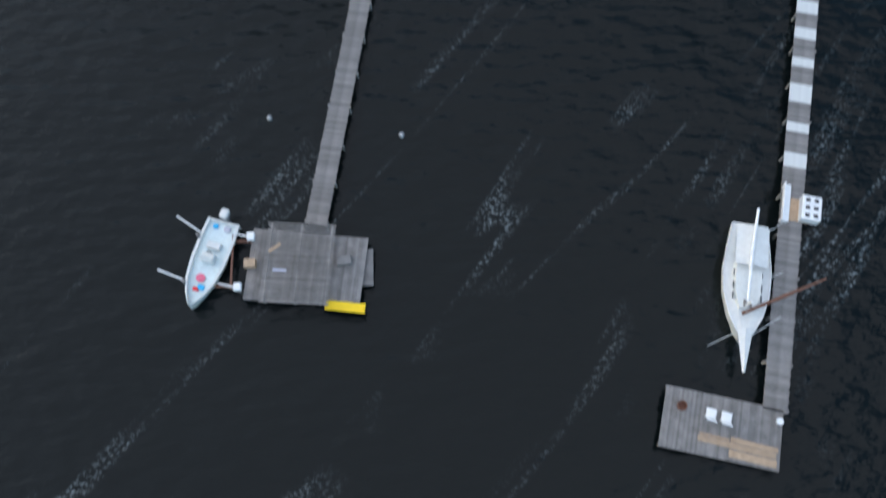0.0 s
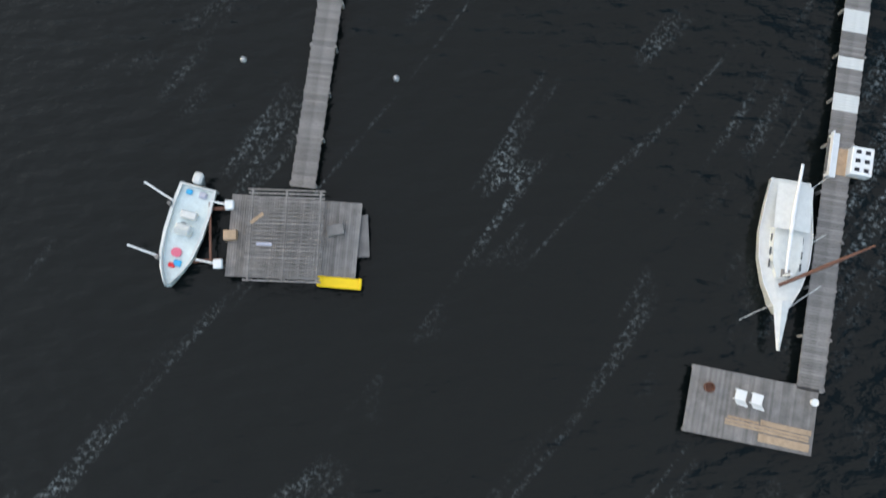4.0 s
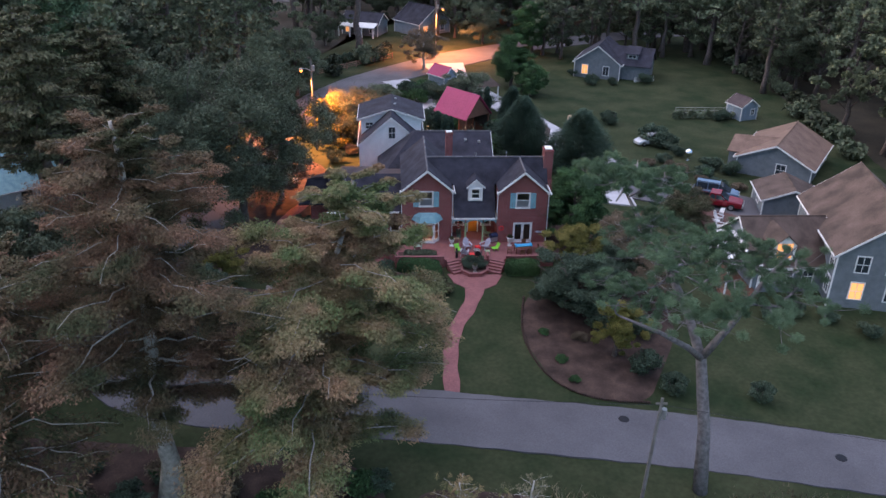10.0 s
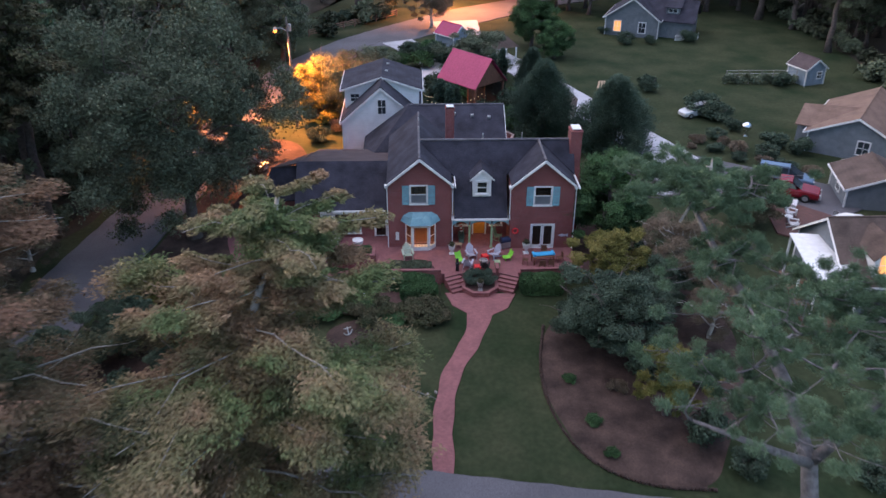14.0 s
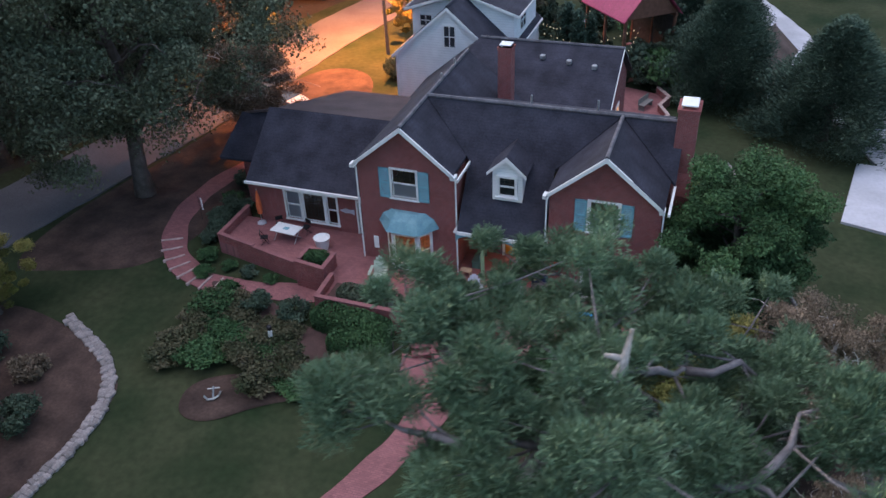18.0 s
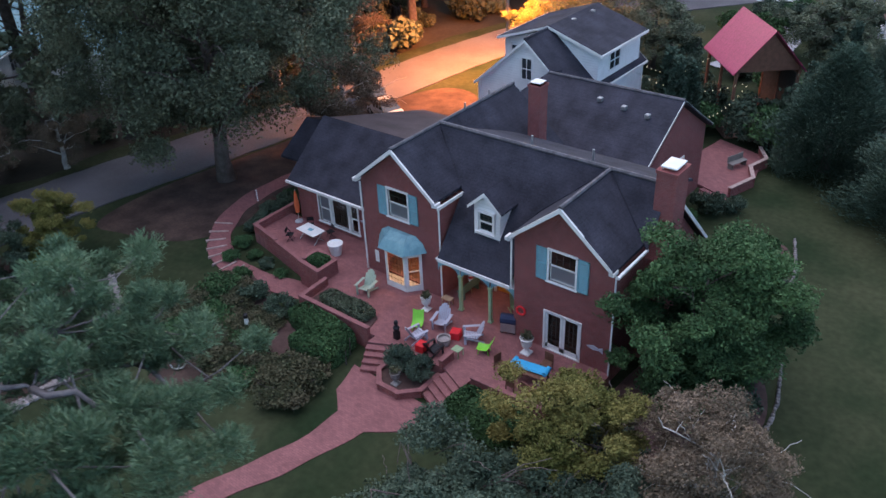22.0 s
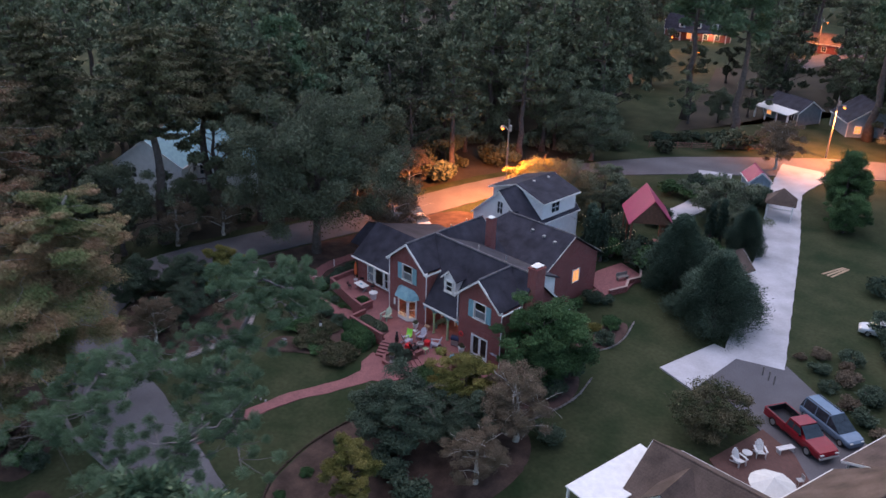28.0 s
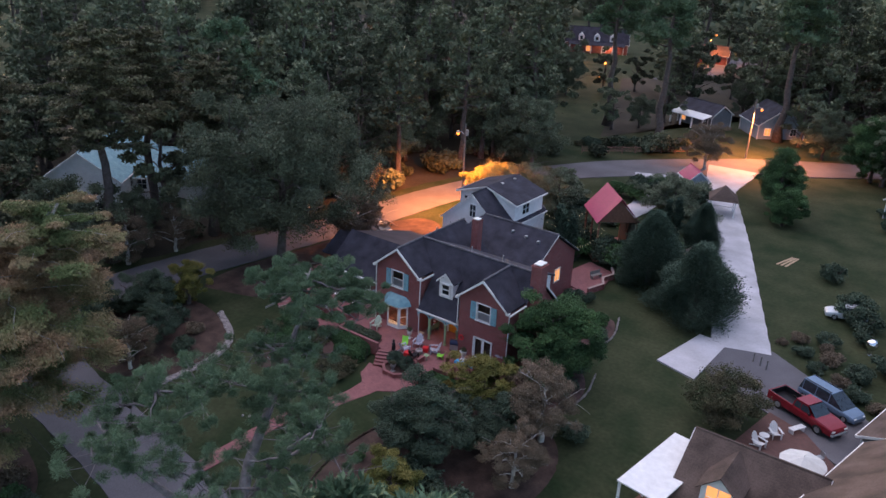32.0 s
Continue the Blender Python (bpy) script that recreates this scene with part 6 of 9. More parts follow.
# the two flights turn in towards the walk
for x0, y0, wide, turn, edge in ((-3.3, -5.42, 1.4, 25, [(-3.3, -4.8), (-3.3, -5.42), (-2.03, -4.83), (-2.03, -4.8)]), (1.45, -4.83, 1.6, -25, [(1.45, -4.8), (1.45, -4.83), (2.9, -5.5), (2.9, -4.8)])):
    t = thing("stair", (x0, y0, 0), turn, "flight of brick steps turning up to the patio", "stairs", "brick steps", "structure")
    m = t.matrix_basis.inverted()
    part("landing", Shape().prism([tuple(m @ Vector((x, y, -1.2))) for x, y in edge], (0, 0, 1.196)), PAVER, t)
    for k in range(4):
        st = part("step", Shape().box(0, wide, -0.36 * (k + 1), -0.36 * k, -1.3, -0.17 * (k + 1) + 0.0), BRICK, t)
        part("tread", Shape().box(-0.01, wide + 0.01, -0.36 * (k + 1) - 0.03, -0.36 * k, -0.17 * (k + 1), -0.17 * (k + 1) + 0.045, 0.01), PAVER, st)
# bed inside the low wall
single("patio_bed", Shape().slab([(-8.5, -3.0, 0.05), (-8.5, -4.75, 0.05), (-3.9, -4.8, 0.05), (-4.2, -3.6, 0.05), (-5.6, -2.8, 0.05)], 0.12), MULCH, "mulched bed on the patio edge", "flower bed")

# ---- patio furniture ----


def adirondack(x, y, turn, mat, label, s=1.0, z=0.0):
    c = thing("adirondack_chair", (x, y, z), turn, label, "chair", "garden chairs")
    c.scale = (s, s, s)
    for k in range(5):
        yy = -0.42 + 0.13 * k
        part("seat_slat", Shape().prism([(-0.27, yy, 0.37 - 0.03 * k), (0.27, yy, 0.37 - 0.03 * k), (0.27, yy + 0.11, 0.345 - 0.03 * k), (-0.27, yy + 0.11, 0.345 - 0.03 * k)], (0, 0, 0.03)), mat, c)
    for k in range(6):
        xx = -0.3 + 0.1 * k
        top = 1.02 - 0.035 * (k - 2.5) ** 2
        part("back_slat", Shape().prism([(xx, 0.16, 0.22), (xx + 0.085, 0.16, 0.22), (xx + 0.085, 0.16 + 0.36 * top, top), (xx, 0.16 + 0.36 * top, top)], (0, 0.03, 0.01)), mat, c)
    for sx in (-1, 1):
        part("arm", Shape().box(sx * 0.37 - 0.075, sx * 0.37 + 0.075, -0.48, 0.36, 0.55, 0.58, 0.01), mat, c)
        part("front_leg", Shape().box(sx * 0.33 - 0.02, sx * 0.33 + 0.02, -0.46, -0.34, 0, 0.55), mat, c)
        part("rear_leg", Shape().prism([(sx * 0.3 - 0.02, -0.4, 0.3), (sx * 0.3 - 0.02, -0.4, 0.38), (sx * 0.3 - 0.02, 0.5, 0.08), (sx * 0.3 - 0.02, 0.5, 0.0)], (0.04, 0, 0)), mat, c)
    return c


adirondack(-6.4, -2.0, 10, MINT, "pale green Adirondack chair on the brick patio", 1.15)
adirondack(-0.9, -2.1, 15, LILAC, "lavender-grey Adirondack chair beside a red cube", 1.1)
adirondack(1.15, -2.1, -50, LILAC, "lavender-grey Adirondack chair on the brick patio", 1.1)
adirondack(-1.3, -3.8, 165, LILAC, "lavender-grey Adirondack chair facing the house", 1.05)
adirondack(0.15, -4.2, 170, DARKMETAL, "dark grey Adirondack chair beside the planter", 0.95)
for x, y, a in ((0.28, -2.45, 20), (-0.5, -4.3, 5)):
    single("side_cube", Shape().box(-0.27, 0.27, -0.27, 0.27, 0, 0.46, 0.03), REDP, "bright red plastic side cube", "side table", "red cubes", place=(x, y, 0), turn=a)
for x, y, a in ((-1.9, -2.95, 30), (2.2, -2.6, -70)):
    c = thing("low_chair", (x, y, 0), a, "lime green moulded low chair", "chair", "lime chairs")
    c.scale = (1.15, 1.15, 1.15)
    part("shell", Shape().loft([[(-0.26, yy, zz + 0.06), (-0.12, yy, zz), (0.12, yy, zz), (0.26, yy, zz + 0.06)] for yy, zz in ((-0.32, 0.26), (-0.1, 0.22), (0.15, 0.22), (0.3, 0.45), (0.42, 0.72))]), LIME, c, smooth=True)
    for sx in (-0.18, 0.18):
        for sy in (-0.2, 0.2):
            part("leg", Shape().tube([(sx, sy, 0.24), (sx * 1.15, sy * 1.2, 0)], 0.02, 6), LIME, c)
single("fire_pot", Shape().lathe([(0.0, 0.0), (0.3, 0.0), (0.36, 0.2), (0.38, 0.42), (0.30, 0.42), (0.28, 0.3), (0.0, 0.28)]), STONE, "round grey stone fire pot", "fire pit", place=(0.1, -3.25, 0))
tb = thing("small_table", (1.25, -3.6, 0), 0, "small sage green square table", "table")
part("top", Shape().box(-0.24, 0.24, -0.24, 0.24, 0.42, 0.46, 0.01), SAGE, tb)
for sx in (-0.2, 0.2):
    for sy in (-0.2, 0.2):
        part("leg", Shape().box(sx - 0.02, sx + 0.02, sy - 0.02, sy + 0.02, 0, 0.42), SAGE, tb)


def urn(x, y, z, s, mat, label, plant=True):
    u = thing("urn", (x, y, z), 0, label, "urn", "garden urns")
    u.scale = (s, s, s)
    part("foot", Shape().box(-0.2, 0.2, -0.2, 0.2, 0, 0.07, 0.01).lathe([(0.17, 0.07), (0.08, 0.16), (0.08, 0.26), (0.13, 0.3)]), mat, u)
    part("bowl", Shape().lathe([(0.1, 0.29), (0.2, 0.38), (0.24, 0.55), (0.22, 0.68), (0.3, 0.76), (0.26, 0.77), (0.2, 0.7), (0.0, 0.68)]), mat, u, smooth=True)
    if plant:
        r = np.random.default_rng(int(abs(x * 100)))
        part("plant", leaves("plant", LEAF_OLIVE, puff(r, (0, 0, 0.9), 0.34, 200, 0.7, 0.1), 0.055, 0.3, 3.4, 3), None, u)


urn(-2.55, -1.4, 0, 1.1, WHITE, "white stone urn with trailing plant beside the porch")
urn(3.97, -1.4, 0, 1.25, WHITE, "white stone urn beside the french doors")
single("garden_statue", Shape().box(-0.14, 0.14, -0.14, 0.14, 0, 0.5, 0.015).lathe([(0.12, 0.5), (0.15, 0.56), (0.19, 0.72), (0.1, 0.82), (0.075, 0.88), (0.115, 0.98), (0.12, 1.06), (0.08, 1.15), (0.0, 1.18)]), DARKMETAL, "dark weathered bust on a post at the stair head", "statue", place=(-2.2, -4.3, 0), smooth=False)
cu = thing("closed_umbrella", (-1.6, 1.45, 0), 0, "closed red and white striped umbrella leaning in the porch", "umbrella")
part("pole", Shape().tube([(0.1, -0.1, 0), (-0.12, 0.05, 2.2)], 0.022, 6), WOODTAN, cu)
for k in range(9):
    a, b = k / 9, (k + 1) / 9
    part("stripe", Shape().tube([(0.04 - 0.15 * a, -0.06 + 0.1 * a, 0.75 + 1.35 * a), (0.04 - 0.15 * b, -0.06 + 0.1 * b, 0.75 + 1.35 * b)], [0.13 - 0.075 * a, 0.13 - 0.075 * b], 9), (CANVAS, STRIPERED)[k % 2], cu)
urn(-0.4, -6.55, -0.6, 1.0, STONE, "weathered stone urn in the brick planter")
gr = thing("barbecue_grill", (2.25, -0.45, 0), 20, "dark covered barbecue grill beside the porch", "grill")
part("cart", Shape().box(-0.4, 0.4, -0.26, 0.26, 0.1, 0.7, 0.03), STEEL, gr)
part("hood", Shape().tube([(-0.42, 0, 0.82), (0.42, 0, 0.82)], 0.3, 12), NAVY, gr, "navy fabric cover")
part("side_shelf", Shape().box(0.42, 0.75, -0.2, 0.2, 0.72, 0.76), STEEL, gr)
for sx in (-0.32, 0.32):
    part("wheel", Shape().tube([(sx, -0.2, 0.1), (sx, -0.15, 0.1)], 0.1, 10), TYRE, gr)
dt = thing("dining_table", (5.2, -3.1, 0), 8, "brown wooden patio dining table", "table")
part("tabletop", Shape().box(-0.95, 0.95, -0.5, 0.5, 0.69, 0.74, 0.01), WOODBROWN, dt)
for sx in (-0.85, 0.85):
    for sy in (-0.4, 0.4):
        part("leg", Shape().box(sx - 0.045, sx + 0.045, sy - 0.045, sy + 0.045, 0, 0.69), WOODBROWN, dt)
for x, y, a in ((3.7, -3.3, 80), (5.0, -4.2, 180), (5.8, -4.1, 170), (6.7, -3.0, -80), (5.5, -1.95, 0)):
    c = thing("patio_chair", (x, y, 0), a, "brown wooden patio chair at the table", "chair", "chairs round the patio table")
    part("seat", Shape().box(-0.25, 0.25, -0.25, 0.25, 0.42, 0.46, 0.01), WOODBROWN, c)
    part("backrest", Shape().box(-0.25, 0.25, 0.2, 0.24, 0.46, 0.95, 0.01), WOODBROWN, c)
    for sx in (-0.22, 0.22):
        for sy in (-0.22, 0.22):
            part("leg", Shape().box(sx - 0.025, sx + 0.025, sy - 0.025, sy + 0.025, 0, 0.42), WOODBROWN, c)
single("pool_float", Shape().box(-0.85, 0.85, -0.3, 0.3, 0, 0.17, 0.08).tube([(-0.85, -0.28, 0.12), (-0.85, 0.28, 0.12)], 0.13, 8).tube([(0.85, -0.28, 0.12), (0.85, 0.28, 0.12)], 0.13, 8), SKYBLUE, "sky blue inflatable float lying on the table", "pool float", place=(5.25, -3.05, 0.74), turn=8)
# porch
pb = thing("porch_bench", (-1.6, 1.2, 0), -90, "grey-green wooden bench under the porch", "bench")
part("seat", Shape().box(-0.75, 0.75, -0.25, 0.25, 0.42, 0.47), PORCHGREEN, pb)
part("backrest", Shape().box(-0.75, 0.75, 0.22, 0.27, 0.47, 0.95), PORCHGREEN, pb)
for sx in (-0.65, 0.65):
    part("leg", Shape().box(sx - 0.04, sx + 0.04, -0.23, 0.23, 0, 0.42), PORCHGREEN, pb)
rc = thing("rocking_chair", (1.75, 1.1, 0), 60, "sage green rocking chair on the porch", "chair")
part("seat", Shape().box(-0.28, 0.28, -0.26, 0.26, 0.42, 0.46), SAGE, rc)
part("backrest", Shape().prism([(-0.28, 0.24, 0.44), (0.28, 0.24, 0.44), (0.26, 0.42, 1.15), (-0.26, 0.42, 1.15)], (0, 0.03, 0)), SAGE, rc)
for sx in (-0.26, 0.26):
    part("rocker", Shape().tube([(sx, -0.5, 0.1), (sx, -0.2, 0.02), (sx, 0.2, 0.02), (sx, 0.6, 0.14)], 0.025, 6), SAGE, rc)
    part("leg", Shape().box(sx - 0.025, sx + 0.025, -0.24, -0.19, 0.02, 0.6), SAGE, rc)
    part("leg", Shape().box(sx - 0.025, sx + 0.025, 0.2, 0.25, 0.02, 0.44), SAGE, rc)
st = thing("wooden_stool", (-1.9, -0.35, 0), 0, "small light wood stool at the porch", "stool")
part("seat", Shape().box(-0.3, 0.3, -0.2, 0.2, 0.4, 0.44), WOODTAN, st)
for sx in (-0.25, 0.25):
    for sy in (-0.15, 0.15):
        part("leg", Shape().box(sx - 0.02, sx + 0.02, sy - 0.02, sy + 0.02, 0, 0.4), WOODTAN, st)
# terrace
wt = thing("terrace_table", (-13.3, 0.3, 0), -5, "white square outdoor table on the terrace", "table")
part("tabletop", Shape().box(-0.85, 0.85, -0.5, 0.5, 0.7, 0.75, 0.015), WHITE, wt)
part("inlay", Shape().box(-0.18, 0.18, -0.14, 0.14, 0.75, 0.756), TEAL, wt)
for sx in (-0.7, 0.7):
    part("trestle", Shape().tube([(sx, -0.4, 0), (sx, 0.4, 0.7)], 0.025, 6).tube([(sx, 0.4, 0), (sx, -0.4, 0.7)], 0.025, 6), STEEL, wt)
for x, y, a in ((-14.4, -0.5, 120), (-12.5, 1.2, -20), (-14.2, 1.1, 40)):
    c = thing("folding_chair", (x, y, 0), a, "dark metal folding chair on the terrace", "chair", "terrace chairs")
    part("seat", Shape().box(-0.22, 0.22, -0.22, 0.22, 0.43, 0.46), DARKMETAL, c)
    part("backrest", Shape().box(-0.22, 0.22, 0.2, 0.23, 0.62, 0.88), DARKMETAL, c)
    for sx in (-0.2, 0.2):
        part("leg", Shape().tube([(sx, -0.22, 0), (sx, 0.22, 0.85)], 0.015, 5).tube([(sx, 0.22, 0), (sx, -0.2, 0.45)], 0.015, 5), DARKMETAL, c)
single("planter_tub", Shape().lathe([(0.0, 0.0), (0.32, 0.0), (0.42, 0.5), (0.5, 0.78), (0.44, 0.8), (0.38, 0.72), (0.0, 0.7)]), WHITE, "white round planter tub on the terrace", "planter", place=(-10.8, -0.05, 0))
ub = thing("closed_parasol", (-15.75, 1.5, 0), 0, "folded orange parasol on the terrace", "parasol")
part("canopy", Shape().lathe([(0.03, 2.3), (0.1, 2.0), (0.19, 1.2), (0.14, 0.7), (0.04, 0.68)], n=10), material("orange_canvas", (0.62, 0.13, 0.05), 0.8, vary=0.15), ub)
part("pole", Shape().tube([(0, 0, 0), (0, 0, 2.4)], 0.025, 8), STEEL, ub)
part("base", Shape().lathe([(0.0, 0.1), (0.25, 0.08), (0.28, 0.0)]), CONCRETE, ub)

# ---- buildings ----


def face_window(parent, face, w, d, u, z, ww, hh, lit=False, oy=0.0):
    """A cased window on one face (S, N, E, W) of a w x d block."""
    def at(a, o, zz):
        if face == "S":
            return (a, -d / 2 - o + oy, zz)
        if face == "N":
            return (-a, d / 2 + o + oy, zz)
        if face == "E":
            return (w / 2 + o, a + oy, zz)
        return (-w / 2 - o, -a + oy, zz)

    h0, h1, zc = u - ww / 2, u + ww / 2, z + hh / 2
    s = wall(h0 - 0.12, h1 + 0.12, z - 0.1, z + hh + 0.13, [(h0, u - 0.02, z, zc - 0.025), (u + 0.02, h1, z, zc - 0.025), (h0, u - 0.02, zc + 0.025, z + hh), (u + 0.02, h1, zc + 0.025, z + hh)], -0.06, 0.07)
    s.v = [at(x, -y, zz) for x, y, zz in s.v]
    f = part("window", s, WHITE, parent, "white framed window" + (", lamp-lit" if lit else ""))
    p, q = at(h0, -0.01, z), at(h1, 0.01, z + hh)
    part("pane", Shape().box(min(p[0], q[0]), max(p[0], q[0]), min(p[1], q[1]), max(p[1], q[1]), z, z + hh), GLOW_W if lit else CARGLASS, f)


def gable_house(name, label, place, turn, w, d, eave, ridge, wallm, roofm, wins=(), oh=0.35, base=0.6, category="house", group=""):
    """A gabled block, its ridge along local y."""
    h = thing(name, place, turn, label, category, group)
    e = eave + 0.0
    part("wall", Shape().prism([(-w / 2, -d / 2, -base), (w / 2, -d / 2, -base), (w / 2, -d / 2, e), (0, -d / 2, ridge - 0.12), (-w / 2, -d / 2, e)], (0, d, 0)), wallm, h)
    k = (ridge - eave) / (w / 2)
    zo = eave - k * oh
    for sx in (-1, 1):
        pts = [(0, -d / 2 - oh, ridge), (sx * (w / 2 + oh), -d / 2 - oh, zo), (sx * (w / 2 + oh), d / 2 + oh, zo), (0, d / 2 + oh, ridge)]
        rf = part("roof_slope", Shape().slab(pts if sx < 0 else pts[::-1], -0.14), roofm, h)
        for yy in (-d / 2 - oh - 0.05, d / 2 + oh):
            part("rake_board", Shape().prism([(0, yy, ridge + 0.12), (sx * (w / 2 + oh), yy, zo + 0.12), (sx * (w / 2 + oh), yy, zo - 0.1), (0, yy, ridge - 0.12)], (0, 0.05, 0)), WHITE, rf)
        part("gutter", Shape().box(min(sx * (w / 2 + oh), sx * (w / 2 + oh + 0.1)), max(sx * (w / 2 + oh), sx * (w / 2 + oh + 0.1)), -d / 2 - oh, d / 2 + oh, zo - 0.04, zo + 0.1), WHITE, rf)
    part("ridge_cap", Shape().tube([(0, -d / 2 - oh, ridge + 0.14), (0, d / 2 + oh, ridge + 0.14)], 0.09, 6), roofm, h)
    for sx in (-1, 1):
        for sy in (-1, 1):
            part("corner_board", Shape().box(sx * w / 2 - 0.07, sx * w / 2 + 0.07, sy * d / 2 - 0.07, sy * d / 2 + 0.07, -base, eave - 0.02), WHITE, h)
    for win in wins:
        face_window(h, win[0], w, d, *win[1:])
    return h


# garage behind the house
G = gable_house("garage", "white lap-sided garage with shed dormers and dark roof", (-9.2, 23.8, -0.8), 0, 8.2, 10.4, 5.8, 9.4, SIDING, SHINGLE, [("S", 0.1, 6.6, 0.8, 1.5)], 0.25)
for sx in (-1, 1):
    dm = part("shed_dormer", Shape().prism([(sx * 0.4, -1.9, 8.4), (sx * 4.0, -1.9, 5.5), (sx * 4.0, -1.9, 8.05), (sx * 0.4, -1.9, 9.2)], (0, 6.6, 0)), SIDING, G, "white-sided shed dormer")
    pts = [(sx * 0.0, -2.3, 9.58), (sx * 4.45, -2.3, 8.15), (sx * 4.45, 5.0, 8.15), (sx * 0.0, 5.0, 9.58)]
    part("dormer_roof", Shape().slab(pts if sx < 0 else pts[::-1], -0.12), SHINGLE, dm)
    part("dormer_fascia", Shape().box(sx * 4.47 - 0.05, sx * 4.47 + 0.05, -2.3, 5.0, 8.05, 8.25).prism([(sx * 0.0, -2.34, 9.68), (sx * 4.45, -2.34, 8.25), (sx * 4.45, -2.34, 8.05), (sx * 0.0, -2.34, 9.5)], (0, 0.05, 0)), WHITE, dm)
    face_window(dm, "E" if sx > 0 else "W", 8.0, 10.4, 0.6 * sx, 6.5, 1.5, 1.25)
    if sx < 0:
        face_window(dm, "S", 8.0, 3.8, -2.9, 6.9, 0.9, 0.8)
for x, y in ((0.5, 0.5), (0.6, 3.2)):
    part("roof_vent", Shape().box(x - 0.15, x + 0.15, y - 0.15, y + 0.15, 9.2 - x * 0.5, 9.62), STEEL, G)
# pavilion with red roof
PV = thing("pavilion", (1.5, 35.0, -0.8), -49, "open timber pavilion with red metal roof", "pavilion")
for sy, pts in ((-1, [(-3.4, 0, 8.4), (3.4, 0, 8.4), (3.4, -2.8, 5.2), (-3.4, -2.8, 5.2)]), (1, [(3.4, 0, 8.4), (-3.4, 0, 8.4), (-3.4, 2.8, 5.2), (3.4, 2.8, 5.2)])):
    part("roof_slope", Shape().slab(pts[::-1], -0.08), REDROOF, PV, "red standing-seam metal roof")
for x in (-3.0, 0, 3.0):
    for y in (-2.4, 2.4):
        part("post", Shape().box(x - 0.1, x + 0.1, y - 0.1, y + 0.1, -0.3, 5.5), WOODBROWN, PV)
for y in (-2.4, 2.4):
    part("beam", Shape().box(-3.2, 3.2, y - 0.1, y + 0.1, 5.0, 5.3), WOODBROWN, PV)
# added near-black sheet: the shade under the roof is put into its colour
part("rear_wall", Shape().box(-3.0, 3.0, 2.35, 2.45, -0.3, 4.9), DARKROOM, PV)
for x in (-3.0, 3.0):
    part("side_wall", Shape().prism([(x - 0.05, -2.4, 5.3), (x - 0.05, 2.4, 5.3), (x - 0.05, 2.3, 5.6), (x - 0.05, 0, 8.1), (x - 0.05, -2.3, 5.6)], (0.1, 0, 0)), WOODBROWN, PV, "dark boarded gable end")
part("floor", Shape().box(-3.3, 3.3, -2.7, 2.7, -0.3, 0.1), WOODBROWN, PV)
part("counter", Shape().box(-2.6, 1.8, 1.6, 2.2, 0.1, 1.05, 0.02), BRICK, PV)
# fairy lights slung from the pavilion to the house
for i, (a, b) in enumerate((((2.9, 30.8, 4.2), (1.5, 22.5, 3.9)), ((2.9, 30.8, 4.2), (-4.6, 27.0, 4.6)), ((-1.6, 34.5, 4.4), (-4.8, 28.5, 4.8)))):
    s = thing("string_lights", a, 0, "string of small warm bulbs over the rear yard", "string lights", "string lights")
    n = 16
    pts = [(*((b[j] - a[j]) * k / n for j in range(2)), (b[2] - a[2]) * k / n - 1.1 * math.sin(math.pi * k / n)) for k in range(n + 1)]
    part("cable", Shape().tube(pts, 0.012, 4), DARKMETAL, s)
    for p in pts[1:-1]:
        part("bulb", Shape().lathe([(0.0, -0.14), (0.022, -0.1), (0.024, -0.05), (0.02, 0.0)], p, 6), GLOW_FAIRY, s)
# brick court and steps east of the rear wing
single("rear_court", Shape().slab([(3.3, 21.9, -0.55), (5.4, 21.0, -0.55), (6.3, 24.0, -0.55), (5.4, 28.8, -0.55), (1.6, 30.0, -0.55), (1.0, 26.0, -0.55), (1.2, 22.0, -0.55)], 0.4), PAVER, "red brick rear court with steps", "patio", kind="structure")
for k in range(3):
    single("court_step", Shape().box(-1.1, 1.1, -0.2, 0.2, -1.2, -0.64 - 0.08 * k), PAVER, "brick step down from the court", "step", "court steps", place=(4.6, 21.2 - 0.38 * k, 0), turn=-20)
cw = brick_wall([(5.6, 21.6), (6.3, 23.9), (5.5, 25.6), (6.0, 27.4), (5.0, 29.0)], -1.2, -0.05, "pale capped zigzag brick wall round the rear court")
for o in cw.children:
    for q in o.children:
        q.data.materials[0] = PALESTEP
bn = thing("garden_bench", (4.4, 26.0, -0.55), 70, "grey bench in the rear court", "bench")
part("seat", Shape().box(-0.8, 0.8, -0.25, 0.25, 0.4, 0.46), WOODGREY, bn)
part("backrest", Shape().box(-0.8, 0.8, 0.22, 0.27, 0.46, 0.9), WOODGREY, bn)
for sx in (-0.7, 0.7):
    part("leg", Shape().box(sx - 0.04, sx + 0.04, -0.22, 0.22, 0, 0.4), WOODGREY, bn)
for x, y, s in ((-3.6, 31.5, 1.0), (-2.7, 32.6, 0.95), (-3.1, 30.4, 0.85), (5.5, 37.5, 0.9)):
    tree("arborvitae", ARBOR, x, y, "slim dark green arborvitae cone", 40 * x, s, group="arborvitae row")
